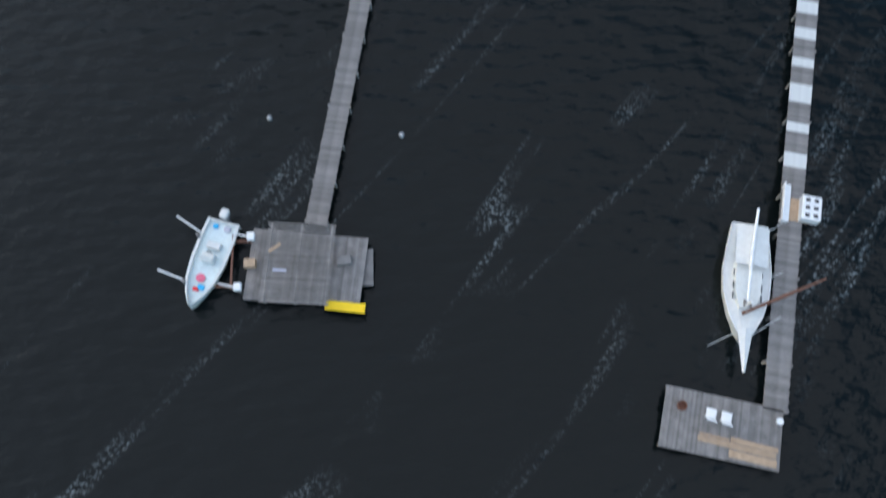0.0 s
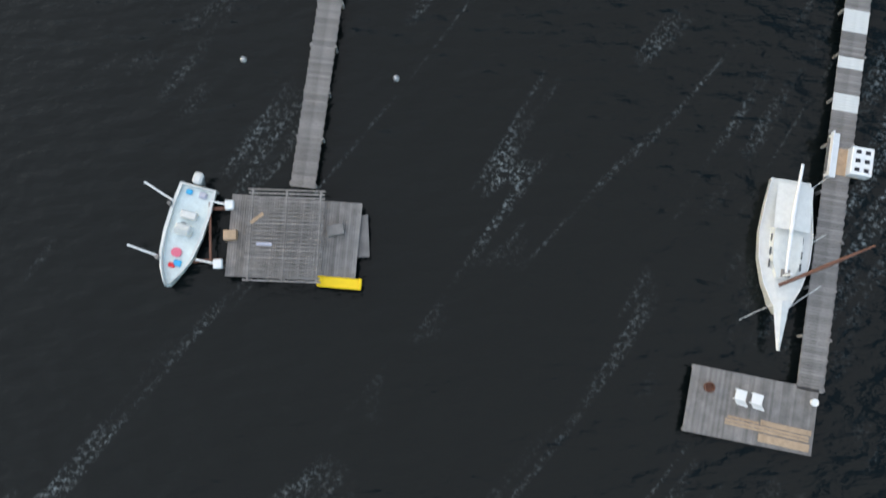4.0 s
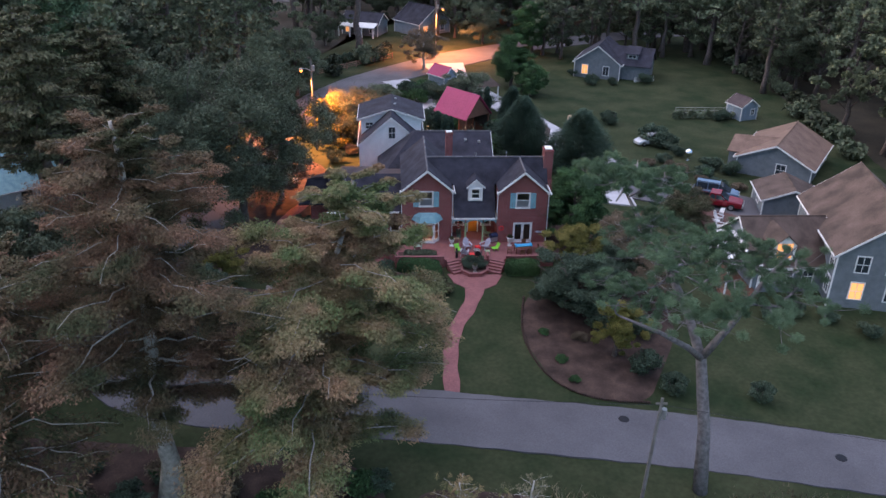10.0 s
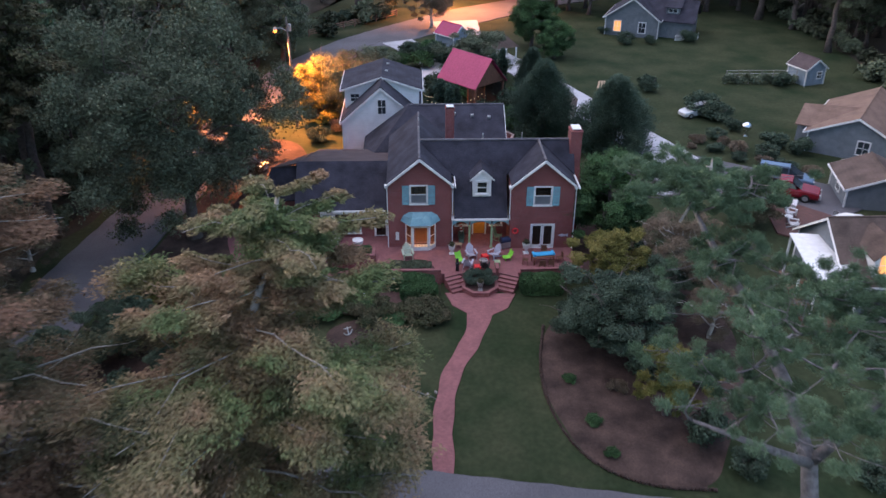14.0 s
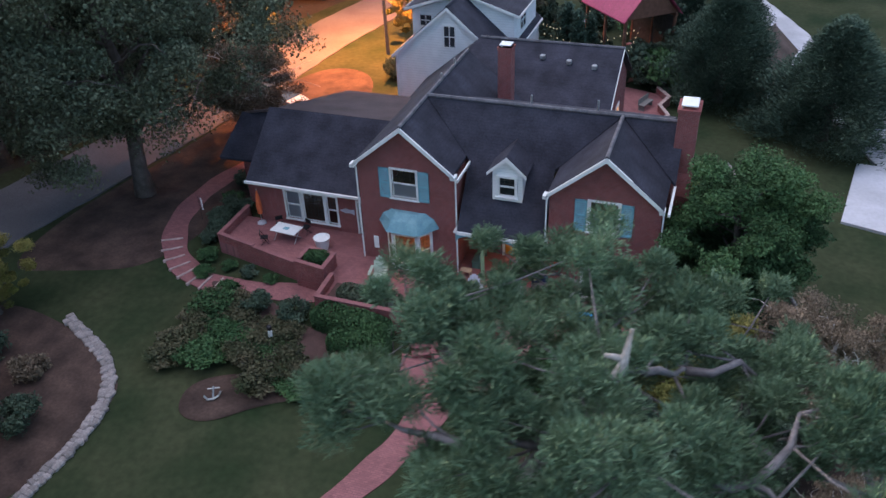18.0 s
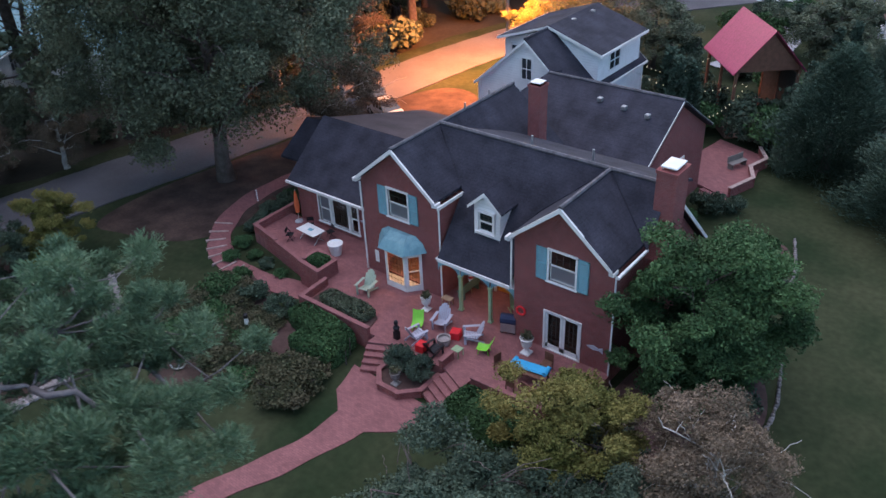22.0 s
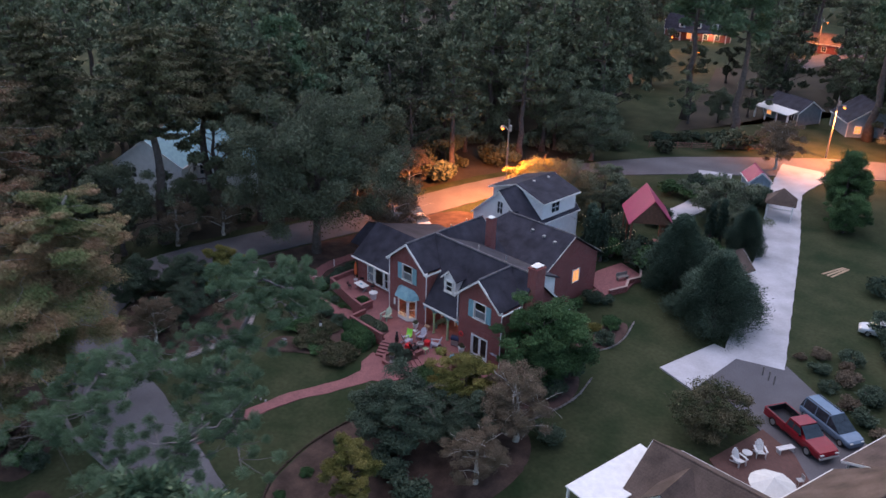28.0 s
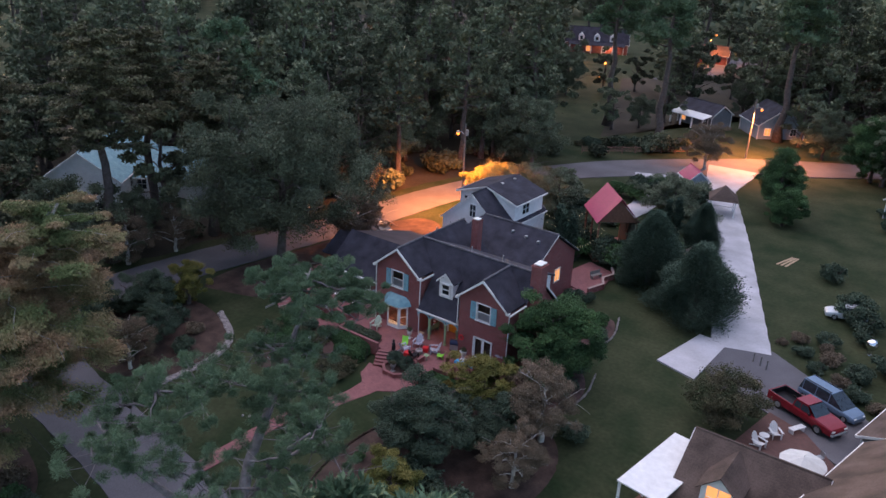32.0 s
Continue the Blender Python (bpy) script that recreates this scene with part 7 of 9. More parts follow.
# sheds
gable_house("garden_shed", "small blue shed with pink metal roof", (0.5, 68.5, -0.8), 40, 3.2, 4.2, 2.6, 4.0, BLUESIDING, REDROOF, [("S", 0, 0.9, 0.9, 1.0), ("E", 0.4, 0.9, 0.9, 1.0)], 0.25, category="shed")
gable_house("brown_shed", "long brown-roofed shed beside the driveway", (12.4, 34.4, -0.8), -14, 3.8, 6.4, 2.0, 3.6, WOODBROWN, SHINGLE_B, [("S", 0, 0.6, 1.3, 1.5)], 0.4, category="shed")
gz_ = thing("gazebo", (7.8, 61.0, -0.8), 20, "small gazebo with grey hipped roof and pale posts", "gazebo")
part("roof", Shape().add([(-2.1, -2.1, 2.6), (2.1, -2.1, 2.6), (2.1, 2.1, 2.6), (-2.1, 2.1, 2.6), (0, 0, 4.6)], [(0, 1, 4), (1, 2, 4), (2, 3, 4), (3, 0, 4), (3, 2, 1, 0)]), SHINGLE_B, gz_)
for sx in (-1.7, 1.7):
    for sy in (-1.7, 1.7):
        part("post", Shape().box(sx - 0.08, sx + 0.08, sy - 0.08, sy + 0.08, -0.2, 2.62), WHITE, gz_)
for sx, sy in ((0, 1.7), (1.7, 0), (-1.7, 0)):
    part("rail", Shape().box(sx - (1.7 if sx == 0 else 0.04), sx + (1.7 if sx == 0 else 0.04), sy - (1.7 if sy == 0 else 0.04), sy + (1.7 if sy == 0 else 0.04), 0.7, 0.8), WHITE, gz_)
gable_house("playhouse", "small blue shed with grey roof on the lawn", (51.0, 50.0, -0.8), 20, 3.4, 3.6, 2.4, 3.6, BLUESIDING, ROOFFLAT, [("S", 0.7, 0.9, 0.7, 0.9)], 0.25, category="shed")
# grey cottage at the back
CT = gable_house("grey_cottage", "grey cottage with dark roof and white trim", (33.6, 80.2, -0.8), -24, 9.0, 10.0, 3.2, 6.4, GREYSIDING, SHINGLE, [("S", -2.4, 0.8, 1.1, 1.7, True), ("S", 1.8, 0.8, 1.1, 1.7), ("W", -3.0, 0.7, 1.0, 1.8, True), ("W", 0.3, 0.7, 1.0, 1.8, True), ("W", 3.2, 0.7, 1.0, 1.8, True)], 0.4)
part("cross_gable", Shape().prism([(4.4, -3.2, -0.4), (4.4, 4.0, -0.4), (4.4, 4.0, 3.0), (4.4, 0.4, 5.4), (4.4, -3.2, 3.0)], (5.5, 0, 0)), GREYSIDING, CT)
part("cross_roof", Shape().slab([(1.0, 0.4, 5.85), (10.3, 0.4, 5.85), (10.3, -3.8, 2.9), (2.5, -3.8, 2.9)][::-1], 0.14).slab([(1.0, 0.4, 5.85), (2.5, 4.6, 2.9), (10.3, 4.6, 2.9), (10.3, 0.4, 5.85)][::-1], 0.14), SHINGLE, CT)
dm = part("dormer", Shape().prism([(5.2, -2.4, 3.6), (7.4, -2.4, 3.6), (7.4, -2.4, 4.9), (5.2, -2.4, 4.9)], (0, 2.0, 0)), GREYSIDING, CT)
part("dormer_roof", Shape().slab([(4.9, -2.8, 4.9), (7.7, -2.8, 4.9), (7.7, 0.4, 5.9), (4.9, 0.4, 5.9)], -0.1), SHINGLE, dm)
part("dormer_window", Shape().box(5.5, 7.1, -2.46, -2.41, 4.1, 4.75), WHITE, dm)
part("dormer_pane", Shape().box(5.6, 6.25, -2.49, -2.45, 4.18, 4.68).box(6.35, 7.0, -2.49, -2.45, 4.18, 4.68), CARGLASS, dm)
fc = thing("picket_fence", (38.5, 72.8, -0.8), 12, "short white picket fence", "fence")
for k in range(16):
    part("picket", Shape().box(k * 0.28, k * 0.28 + 0.12, -0.02, 0.02, 0, 1.0 + 0.06 * (k % 2)), WHITE, fc)
part("rail", Shape().box(0, 4.4, 0.02, 0.06, 0.3, 0.38).box(0, 4.4, 0.02, 0.06, 0.75, 0.83), WHITE, fc)
tr_ = thing("vine_trellis", (39.0, 49.0, -0.8), 0, "long wire trellis overgrown with vines", "trellis")
for k in range(7):
    part("post", Shape().tube([(k * 1.7, 0, -0.3), (k * 1.7, 0, 2.0)], 0.05, 6), WOODGREY, tr_)
for z in (1.0, 1.5, 1.95):
    part("wire", Shape().tube([(0, 0, z), (10.2, 0, z)], 0.02, 4), STEEL, tr_)
r = np.random.default_rng(8)
part("vines", leaves("vines", LEAF_OAK, np.concatenate([puff(r, (k * 0.4, 0, 0.8 + 0.3 * math.sin(k)), 0.8, 170, 0.9, 0.1) for k in range(26)]), 0.2, 0.2, 1.5, 4), None, tr_)
for i in range(3):
    single("loose_plank", Shape().box(-2.0, 2.0, -0.13, 0.13, 0, 0.05), WOODTAN, "pale plank lying on the lawn", "plank", "loose planks", place=(20.6 + 0.45 * i, 48.5, gz(20, 48) + 0.06), turn=75 + 3 * i)

# ---- the neighbouring grey house ----
DARKPAVE = brickwork("dark_brick_paving", (0.14, 0.07, 0.06), (0.10, 0.05, 0.045), (0.08, 0.06, 0.055), 0.22, 0.11, True)
gable_house("grey_house", "two-storey grey shingled house with brown roof", (41.9, -7.1, -0.8), -12, 11.0, 15.0, 5.6, 9.8, GREYSIDING, SHINGLE_B, [("S", -3.0, 3.6, 1.2, 1.7), ("S", 0.0, 3.6, 1.2, 1.7), ("S", -3.0, 0.6, 1.2, 1.8, True), ("S", 0.4, 0.6, 1.2, 1.8), ("W", 6.3, 3.6, 1.0, 1.6), ("W", 6.3, 0.7, 1.1, 1.8)], 0.45)
NL = gable_house("grey_house_wing", "brown-roofed low wing of the grey house", (32.3, -6.0, -0.8), -90, 9.2, 8.6, 2.9, 6.2, GREYSIDING, SHINGLE_B, [("E", -2.8, 0.8, 1.1, 1.4), ("E", -0.6, 0.8, 1.1, 1.4), ("E", 1.6, 0.8, 1.1, 1.4)], 0.4)
wd = part("white_dormer", Shape().prism([(4.3, -2.5, 2.7), (4.3, -0.1, 2.7), (4.3, -0.1, 4.9), (4.3, -1.3, 6.0), (4.3, -2.5, 4.9)], (-3.4, 0, 0)), WHITE, NL, "white gabled dormer with lamp-lit window")
part("dormer_roof", Shape().slab([(4.6, -1.3, 6.1), (0.6, -1.3, 6.1), (0.6, -2.8, 4.75), (4.6, -2.8, 4.75)], -0.08).slab([(4.6, -1.3, 6.1), (4.6, 0.2, 4.75), (0.6, 0.2, 4.75), (0.6, -1.3, 6.1)], -0.08), SHINGLE_B, wd)
part("dormer_light", Shape().box(4.29, 4.33, -2.1, -0.5, 3.5, 5.1), GLOW_W, wd, "lamp-lit dormer window")
part("dormer_bar", Shape().box(4.32, 4.37, -1.33, -1.27, 3.5, 5.1).box(4.32, 4.37, -2.1, -0.5, 4.25, 4.31), WHITE, wd)
# white awning roof on posts
AW = thing("white_porch_roof", (26.8, -8.4, -0.8), -8, "white flat metal porch roof on posts", "porch roof")
part("roof_sheet", Shape().slab([(-1.7, -4.0, 3.7), (1.7, -4.0, 3.7), (1.7, 4.0, 3.9), (-1.7, 4.0, 3.9)], -0.1), WHITE, AW)
for sx in (-1.55, 1.55):
    for sy in (-3.8, 0, 3.8):
        part("post", Shape().box(sx - 0.08, sx + 0.08, sy - 0.08, sy + 0.08, -0.4, 3.7), WHITE, AW)
part("deck", Shape().box(-1.8, 1.8, -4.1, 4.1, -0.4, 0.25), WOODBROWN, AW)
TN = gable_house("tan_house", "single-storey house with tan shingle roof", (47.6, 26.0, -0.8), -36, 10.0, 13.0, 2.5, 4.9, GREYSIDING, SHINGLE_T, [("W", 0.0, 0.8, 1.2, 1.5), ("S", 1.0, 0.8, 1.2, 1.5)], 0.45)
part("cross_roof", Shape().slab([(-6.8, -2.0, 4.0), (0, -2.0, 4.7), (0, -5.5, 2.7), (-6.8, -5.5, 2.5)], -0.14).slab([(-6.8, -2.0, 4.0), (-6.8, 1.4, 2.5), (0, 1.4, 3.4), (0, -2.0, 4.7)], -0.14), SHINGLE_T, TN)
part("cross_gable", Shape().prism([(-6.5, -5.2, -0.6), (-6.5, 1.2, -0.6), (-6.5, 1.2, 2.5), (-6.5, -2.0, 3.9), (-6.5, -5.2, 2.5)], (1.8, 0, 0)), GREYSIDING, TN)
gable_house("rear_porch", "small tan-roofed rear porch of the grey house", (41.2, 10.6, -0.8), -12, 7.0, 6.0, 2.2, 3.6, GREYSIDING, SHINGLE_B, [("W", 0.0, 0.7, 1.1, 1.3)], 0.4, category="porch")
# neighbour's patio
single("neighbour_patio", Shape().slab([(28.3, 3.0, -0.64), (33, -0.5, -0.64), (37.5, 4.0, -0.64), (33.0, 8.8, -0.64), (29.5, 10.2, -0.64)], 0.3), DARKPAVE, "dark brick patio behind the grey house", "patio", kind="structure")
um = thing("patio_umbrella", (34.2, 1.0, -0.64), 0, "open white patio umbrella", "umbrella")
part("canopy", Shape().add([(0, 0, 2.75)] + [(1.75 * math.cos(a), 1.75 * math.sin(a), 2.2 - 0.08 * (k % 2)) for k, a in enumerate(np.linspace(0, 2 * math.pi, 17)[:-1])], [(0, k + 1, (k + 1) % 16 + 1) for k in range(16)]), CANVAS, um)
for k in range(8):
    a = k * math.pi / 4
    part("rib", Shape().tube([(0, 0, 2.7), (1.7 * math.cos(a), 1.7 * math.sin(a), 2.15)], 0.015, 4), STEEL, um)
part("pole", Shape().tube([(0, 0, 0), (0, 0, 2.85)], 0.03, 8), WHITE, um)
part("base", Shape().lathe([(0.0, 0.1), (0.28, 0.08), (0.3, 0.0)]), CONCRETE, um)
adirondack(30.2, 4.2, 70, WHITE, "white Adirondack chair on the neighbour's patio", 1.15, -0.64)
adirondack(30.9, 6.6, 40, WHITE, "white Adirondack chair on the neighbour's patio", 1.15, -0.64)
rt = thing("round_table", (30.3, 5.5, -0.64), 0, "small white round table between the chairs", "table")
part("top", Shape().lathe([(0.0, 0.5), (0.42, 0.5), (0.42, 0.45), (0.0, 0.45)]), WHITE, rt)
part("pedestal", Shape().tube([(0, 0, 0), (0, 0, 0.46)], 0.06, 8), WHITE, rt)
wb = thing("white_bench", (32.2, 8.6, -0.64), 62, "white wooden garden bench", "bench")
for k in range(4):
    part("slat", Shape().box(-0.8, 0.8, -0.26 + 0.14 * k, -0.15 + 0.14 * k, 0.42, 0.46), WHITE, wb)
for sx in (-0.65, 0.65):
    part("leg", Shape().box(sx - 0.04, sx + 0.04, -0.24, 0.24, 0, 0.42), WHITE, wb)
for x, y in ((33.6, 4.2), (34.8, 5.4)):
    c = thing("iron_chair", (x, y, -0.64), 30 * x, "grey iron patio chair", "chair", "iron chairs")
    part("seat", Shape().box(-0.24, 0.24, -0.24, 0.24, 0.42, 0.45), STEEL, c)
    part("backrest", Shape().box(-0.24, 0.24, 0.2, 0.23, 0.5, 0.92), STEEL, c)
    for sx in (-0.2, 0.2):
        for sy in (-0.2, 0.2):
            part("leg", Shape().tube([(sx, sy, 0), (sx, sy, 0.42)], 0.015, 5), STEEL, c)

# ---- vehicles ----


def wheels(v, xs, half, r=0.36):
    for x in xs:
        for s in (-1, 1):
            w = part("wheel", Shape().tube([(x, s * (half - 0.22), r), (x, s * half, r)], r, 16), TYRE, v)
            part("rim", Shape().tube([(x, s * (half - 0.1), r), (x, s * (half + 0.01), r)], r * 0.6, 12), STEEL, w)


def section(x, half, z0, z1, tuck=0.9):
    return [(x, -half * tuck, z0), (x, -half, z0 + 0.25), (x, -half, z1 - 0.12), (x, -half * 0.93, z1), (x, half * 0.93, z1), (x, half, z1 - 0.12), (x, half, z0 + 0.25), (x, half * tuck, z0), (x, -half * tuck, z0)]


def body_shape(secs):
    s = Shape().loft(secs)
    for e in (secs[0], secs[-1]):
        s.add(e[:-1], [tuple(range(8))])
    return s


tk = thing("pickup_truck", (32.2, 11.4, -0.68), -27, "red pickup truck with open bed, parked", "truck")
tk.scale = (1.22, 1.15, 1.15)
part("body", body_shape([section(x, h, 0.35, z) for x, h, z in ((-0.6, 0.97, 1.05), (1.2, 0.98, 1.08), (1.5, 0.97, 1.08), (2.3, 0.94, 1.02), (2.75, 0.86, 0.92), (2.85, 0.8, 0.75))]), TRUCKRED, tk, smooth=False)
bed = part("bed", Shape().box(-2.75, -0.6, -0.98, -0.88, 0.4, 1.08, 0.02).box(-2.75, -0.6, 0.88, 0.98, 0.4, 1.08, 0.02).box(-2.8, -2.7, -0.98, 0.98, 0.4, 1.08, 0.02), TRUCKRED, tk)
part("bed_liner", Shape().box(-2.7, -0.6, -0.88, 0.88, 0.5, 0.6).box(-0.66, -0.6, -0.88, 0.88, 0.6, 1.06).box(-2.68, -0.66, -0.876, -0.84, 0.6, 1.09).box(-2.68, -0.66, 0.84, 0.876, 0.6, 1.09).box(-2.7, -2.66, -0.84, 0.84, 0.6, 1.07), DARKMETAL, bed, "black bed liner")
cab = part("cab", Shape().loft([[(-0.62, -0.9, 1.05), (-0.5, -0.74, 1.62), (-0.5, 0.74, 1.62), (-0.62, 0.9, 1.05)], [(0.85, -0.9, 1.05), (0.55, -0.74, 1.66), (0.55, 0.74, 1.66), (0.85, 0.9, 1.05)]]).prism([(-0.5, -0.76, 1.6), (0.55, -0.76, 1.63), (0.55, 0.76, 1.63), (-0.5, 0.76, 1.6)], (0, 0, 0.07)), TRUCKRED, tk)
part("windshield", Shape().prism([(1.35, -0.82, 1.06), (1.35, 0.82, 1.06), (0.6, 0.7, 1.64), (0.6, -0.7, 1.64)], (0.02, 0, 0.02)), CARGLASS, cab)
part("rear_window", Shape().prism([(-0.65, -0.7, 1.12), (-0.65, 0.7, 1.12), (-0.54, 0.62, 1.56), (-0.54, -0.62, 1.56)], (-0.02, 0, 0)), CARGLASS, cab)
for s in (-1, 1):
    part("side_window", Shape().prism([(-0.5, s * 0.9, 1.1), (0.05, s * 0.9, 1.1), (0.02, s * 0.79, 1.55), (-0.42, s * 0.79, 1.55)], (0, s * 0.012, 0)), CARGLASS, cab)
    part("side_window", Shape().prism([(0.12, s * 0.9, 1.1), (1.0, s * 0.9, 1.1), (0.6, s * 0.79, 1.55), (0.1, s * 0.79, 1.55)], (0, s * 0.012, 0)), CARGLASS, cab)
    part("mirror", Shape().box(0.85, 0.98, s * 1.0 - 0.1, s * 1.0 + 0.1, 1.1, 1.28, 0.03), DARKMETAL, tk)
    part("headlight", Shape().box(2.76, 2.88, s * 0.65 - 0.16, s * 0.65 + 0.16, 0.68, 0.82, 0.02), HULL, tk)
part("bumper", Shape().box(2.75, 2.95, -0.85, 0.85, 0.4, 0.58, 0.04).box(-2.92, -2.78, -0.9, 0.9, 0.42, 0.58, 0.03), STEEL, tk)
wheels(tk, (-1.75, 1.75), 0.98, 0.38)


def car(name, label, x, y, z, turn, mat, L=4.6, H=1.65, suv=True, half=0.9):
    c = thing(name, (x, y, z), turn, label, "car")
    f, b = L / 2, -L / 2
    part("body", body_shape([section(xx, hh, 0.3, zz) for xx, hh, zz in ((b, half * 0.88, 0.85), (b + 0.25, half, 0.98), (0.5, half, 1.0), (f - 0.9, half, 0.95), (f - 0.2, half * 0.9, 0.82), (f, half * 0.8, 0.65))]), mat, c)
    r0, r1 = (b + 0.35, 0.35) if suv else (b + 1.2, 0.2)
    part("roof", Shape().prism([(r0, -half * 0.76, H), (r1, -half * 0.76, H), (r1, half * 0.76, H), (r0, half * 0.76, H)], (0, 0, 0.06)), mat, c)
    gl = part("glasshouse", Shape().loft([[(b + 0.1, -half * 0.93, 0.97), (r0 + 0.02, -half * 0.77, H), (r0 + 0.02, half * 0.77, H), (b + 0.1, half * 0.93, 0.97)], [(f - 1.15, -half * 0.93, 0.97), (r1, -half * 0.77, H), (r1, half * 0.77, H), (f - 1.15, half * 0.93, 0.97)]]).add([(b + 0.1, -half * 0.93, 0.97), (r0 + 0.02, -half * 0.77, H), (r0 + 0.02, half * 0.77, H), (b + 0.1, half * 0.93, 0.97), (f - 1.15, -half * 0.93, 0.97), (r1, -half * 0.77, H), (r1, half * 0.77, H), (f - 1.15, half * 0.93, 0.97)], [(0, 1, 2, 3), (4, 7, 6, 5)]), CARGLASS, c)
    for s in (-1, 1):
        for xx in (r0 + 0.1, (r0 + r1) / 2, r1 - 0.1):
            part("pillar", Shape().prism([(xx - 0.04, s * half * 0.94, 0.97), (xx + 0.05, s * half * 0.94, 0.97), (xx + 0.05, s * half * 0.78, H), (xx - 0.04, s * half * 0.78, H)], (0, s * 0.015, 0)), mat, gl)
        part("headlight", Shape().box(f - 0.15, f - 0.02, s * 0.6 - 0.14, s * 0.6 + 0.14, 0.62, 0.74), HULL, c)
        part("rack_rail", Shape().box(r0 + 0.1, r1 - 0.1, s * half * 0.62 - 0.02, s * half * 0.62 + 0.02, H + 0.06, H + 0.12), DARKMETAL, c)
    wheels(c, (b + 0.85, f - 0.9), half, 0.34)
    return c


car("suv_car", "slate blue estate car parked beside the pickup", 33.6, 14.6, -0.68, -25, CARBLUE, 5.9, 1.85, True, 1.0)
car("white_car", "white car parked under a dark round tree", 30.6, 35.8, gz(30, 35), 200, CARWHITE, 4.4, 1.6)
car("grey_car", "silver car parked under trees beside the lane", -24.0, 19.6, gz(-24, 19.6), -20, CARWHITE, 4.6, 1.45, False)
car("dark_car", "dark estate car parked under trees beside the lane", -27.0, 21.2, gz(-27, 21), -20, DARKMETAL, 4.7, 1.6)
single("gazing_ball", Shape().lathe([(0.0, 0.5), (0.3, 0.6), (0.55, 0.9), (0.62, 1.15), (0.5, 1.5), (0.25, 1.7), (0.0, 1.75)]).lathe([(0.3, 0.0), (0.18, 0.3), (0.2, 0.6)]), material("mirror_ball", (0.8, 0.82, 0.85), 0.12, 1.0, vary=0.03, bump=0), "silver gazing ball on a stand", "ornament", place=(34.5, 28.5, gz(34, 28)), smooth=True)
for x, y in ((25.5, 18.6), (26.3, 18.2), (27.0, 17.8)):
    single("garden_post", Shape().box(-0.06, 0.06, -0.06, 0.06, -0.2, 1.0), WOODGREY, "short grey garden post beside the pad", "post", "garden posts", place=(x, y, -0.7))

ss = thing("shell_string", (-20.4, 1.8, gz(-20.4, 1.8)), 0, "string of white shells on a thin garden stake", "ornament")
part("stake", Shape().tube([(0, 0, -0.2), (0, 0, 1.75), (0.12, 0, 1.85), (0.2, 0, 1.78)], 0.012, 5), DARKMETAL, ss)
for k in range(6):
    part("shell", Shape().lathe([(0.0, -0.05), (0.045, -0.03), (0.06, 0.01), (0.03, 0.05), (0.0, 0.055)], (0.2 + 0.02 * (k % 2), 0, 1.65 - 0.15 * k), 8), WHITE, ss)

# ---- street lamps and poles ----


def light_pole(x, y, h, arm, label, power, lean=(0, 0), mat=WOODGREY):
    p = thing("street_lamp", (x, y, gz(x, y)), 0, label, "street lamp", "street lamps")
    part("pole", Shape().tube([(0, 0, -0.5), (lean[0], lean[1], h)], [0.17, 0.11], 10), mat, p)
    k = (h - 1.6) / h
    ax, ay = arm
    s = part("arm", Shape().tube([(lean[0] * k, lean[1] * k, h - 1.6), (lean[0] * k + ax * 0.5, lean[1] * k + ay * 0.5, h - 1.3), (lean[0] * k + ax, lean[1] * k + ay, h - 1.35)], 0.04, 6), STEEL, p)
    hx, hy = lean[0] * k + ax, lean[1] * k + ay
    part("lamp_head", Shape().lathe([(0.05, 0.3), (0.22, 0.22), (0.26, 0.0)], (hx, hy, h - 1.55), 10), STEEL, s)
    part("bulb", Shape().lathe([(0.24, 0.0), (0.22, -0.2), (0.1, -0.32), (0.0, -0.34)], (hx, hy, h - 1.55), 10), GLOW_LAMP, s)
    part("transformer", Shape().tube([(lean[0] + 0.3, lean[1], h - 1.6), (lean[0] + 0.3, lean[1], h - 0.8)], 0.22, 10), STEEL, p)
    lamp("street_light", (x + hx, y + hy, gz(x, y) + h - 2.1), power, SODIUM, 0.2, "SPOT")
    return p


light_pole(-20.2, 32.7, 13.4, (-1.5, 0.4), "wooden pole with glowing sodium lamp beside the lane", 24000, (-0.3, 0.2))
light_pole(0.6, 96.2, 11.2, (1.4, -0.5), "wooden pole with glowing sodium lamp at the junction", 15000)
light_pole(-43, 198, 11.0, (1.4, 0), "distant sodium street lamp over a side street", 4000)
single("far_street", ribbon([(-41, 160), (-38.5, 190), (-35, 230)], 9, 0.06), ASPHALT, "distant lamp-lit side street", "road", kind="structure")
light_pole(40, 150, 11.0, (-1.4, 0), "distant sodium street lamp", 4000)
light_pole(-62, 120, 10.0, (1.4, 0), "distant sodium street lamp", 2500)
up = thing("utility_pole", (8.7, -39.0, gz(8.7, -39)), 0, "slim grey utility pole beside the lake road", "pole")
part("pole", Shape().tube([(0, 0, -0.5), (0.3, 0, 9.0)], [0.15, 0.1], 9), WOODGREY, up)
part("cross_arm", Shape().box(-0.1, 0.7, -0.05, 0.05, 8.5, 8.62), WOODGREY, up)
part("transformer", Shape().tube([(0.55, 0, 7.3), (0.55, 0, 8.1)], 0.2, 10), STEEL, up)
for a, b in (((9.0, -39, 6.3), (-40, -32, 6.5)), ((9.0, -39, 6.3), (60, -52, 6.5))):
    single("power_line", Shape().tube([tuple(p + (q - p) * k / 14 for p, q in zip(a, b))[:2] + (a[2] + (b[2] - a[2]) * k / 14 - 0.9 * math.sin(math.pi * k / 14),) for k in range(15)], 0.02, 4), DARKMETAL, "thin dark overhead power line", "cable", "power lines")
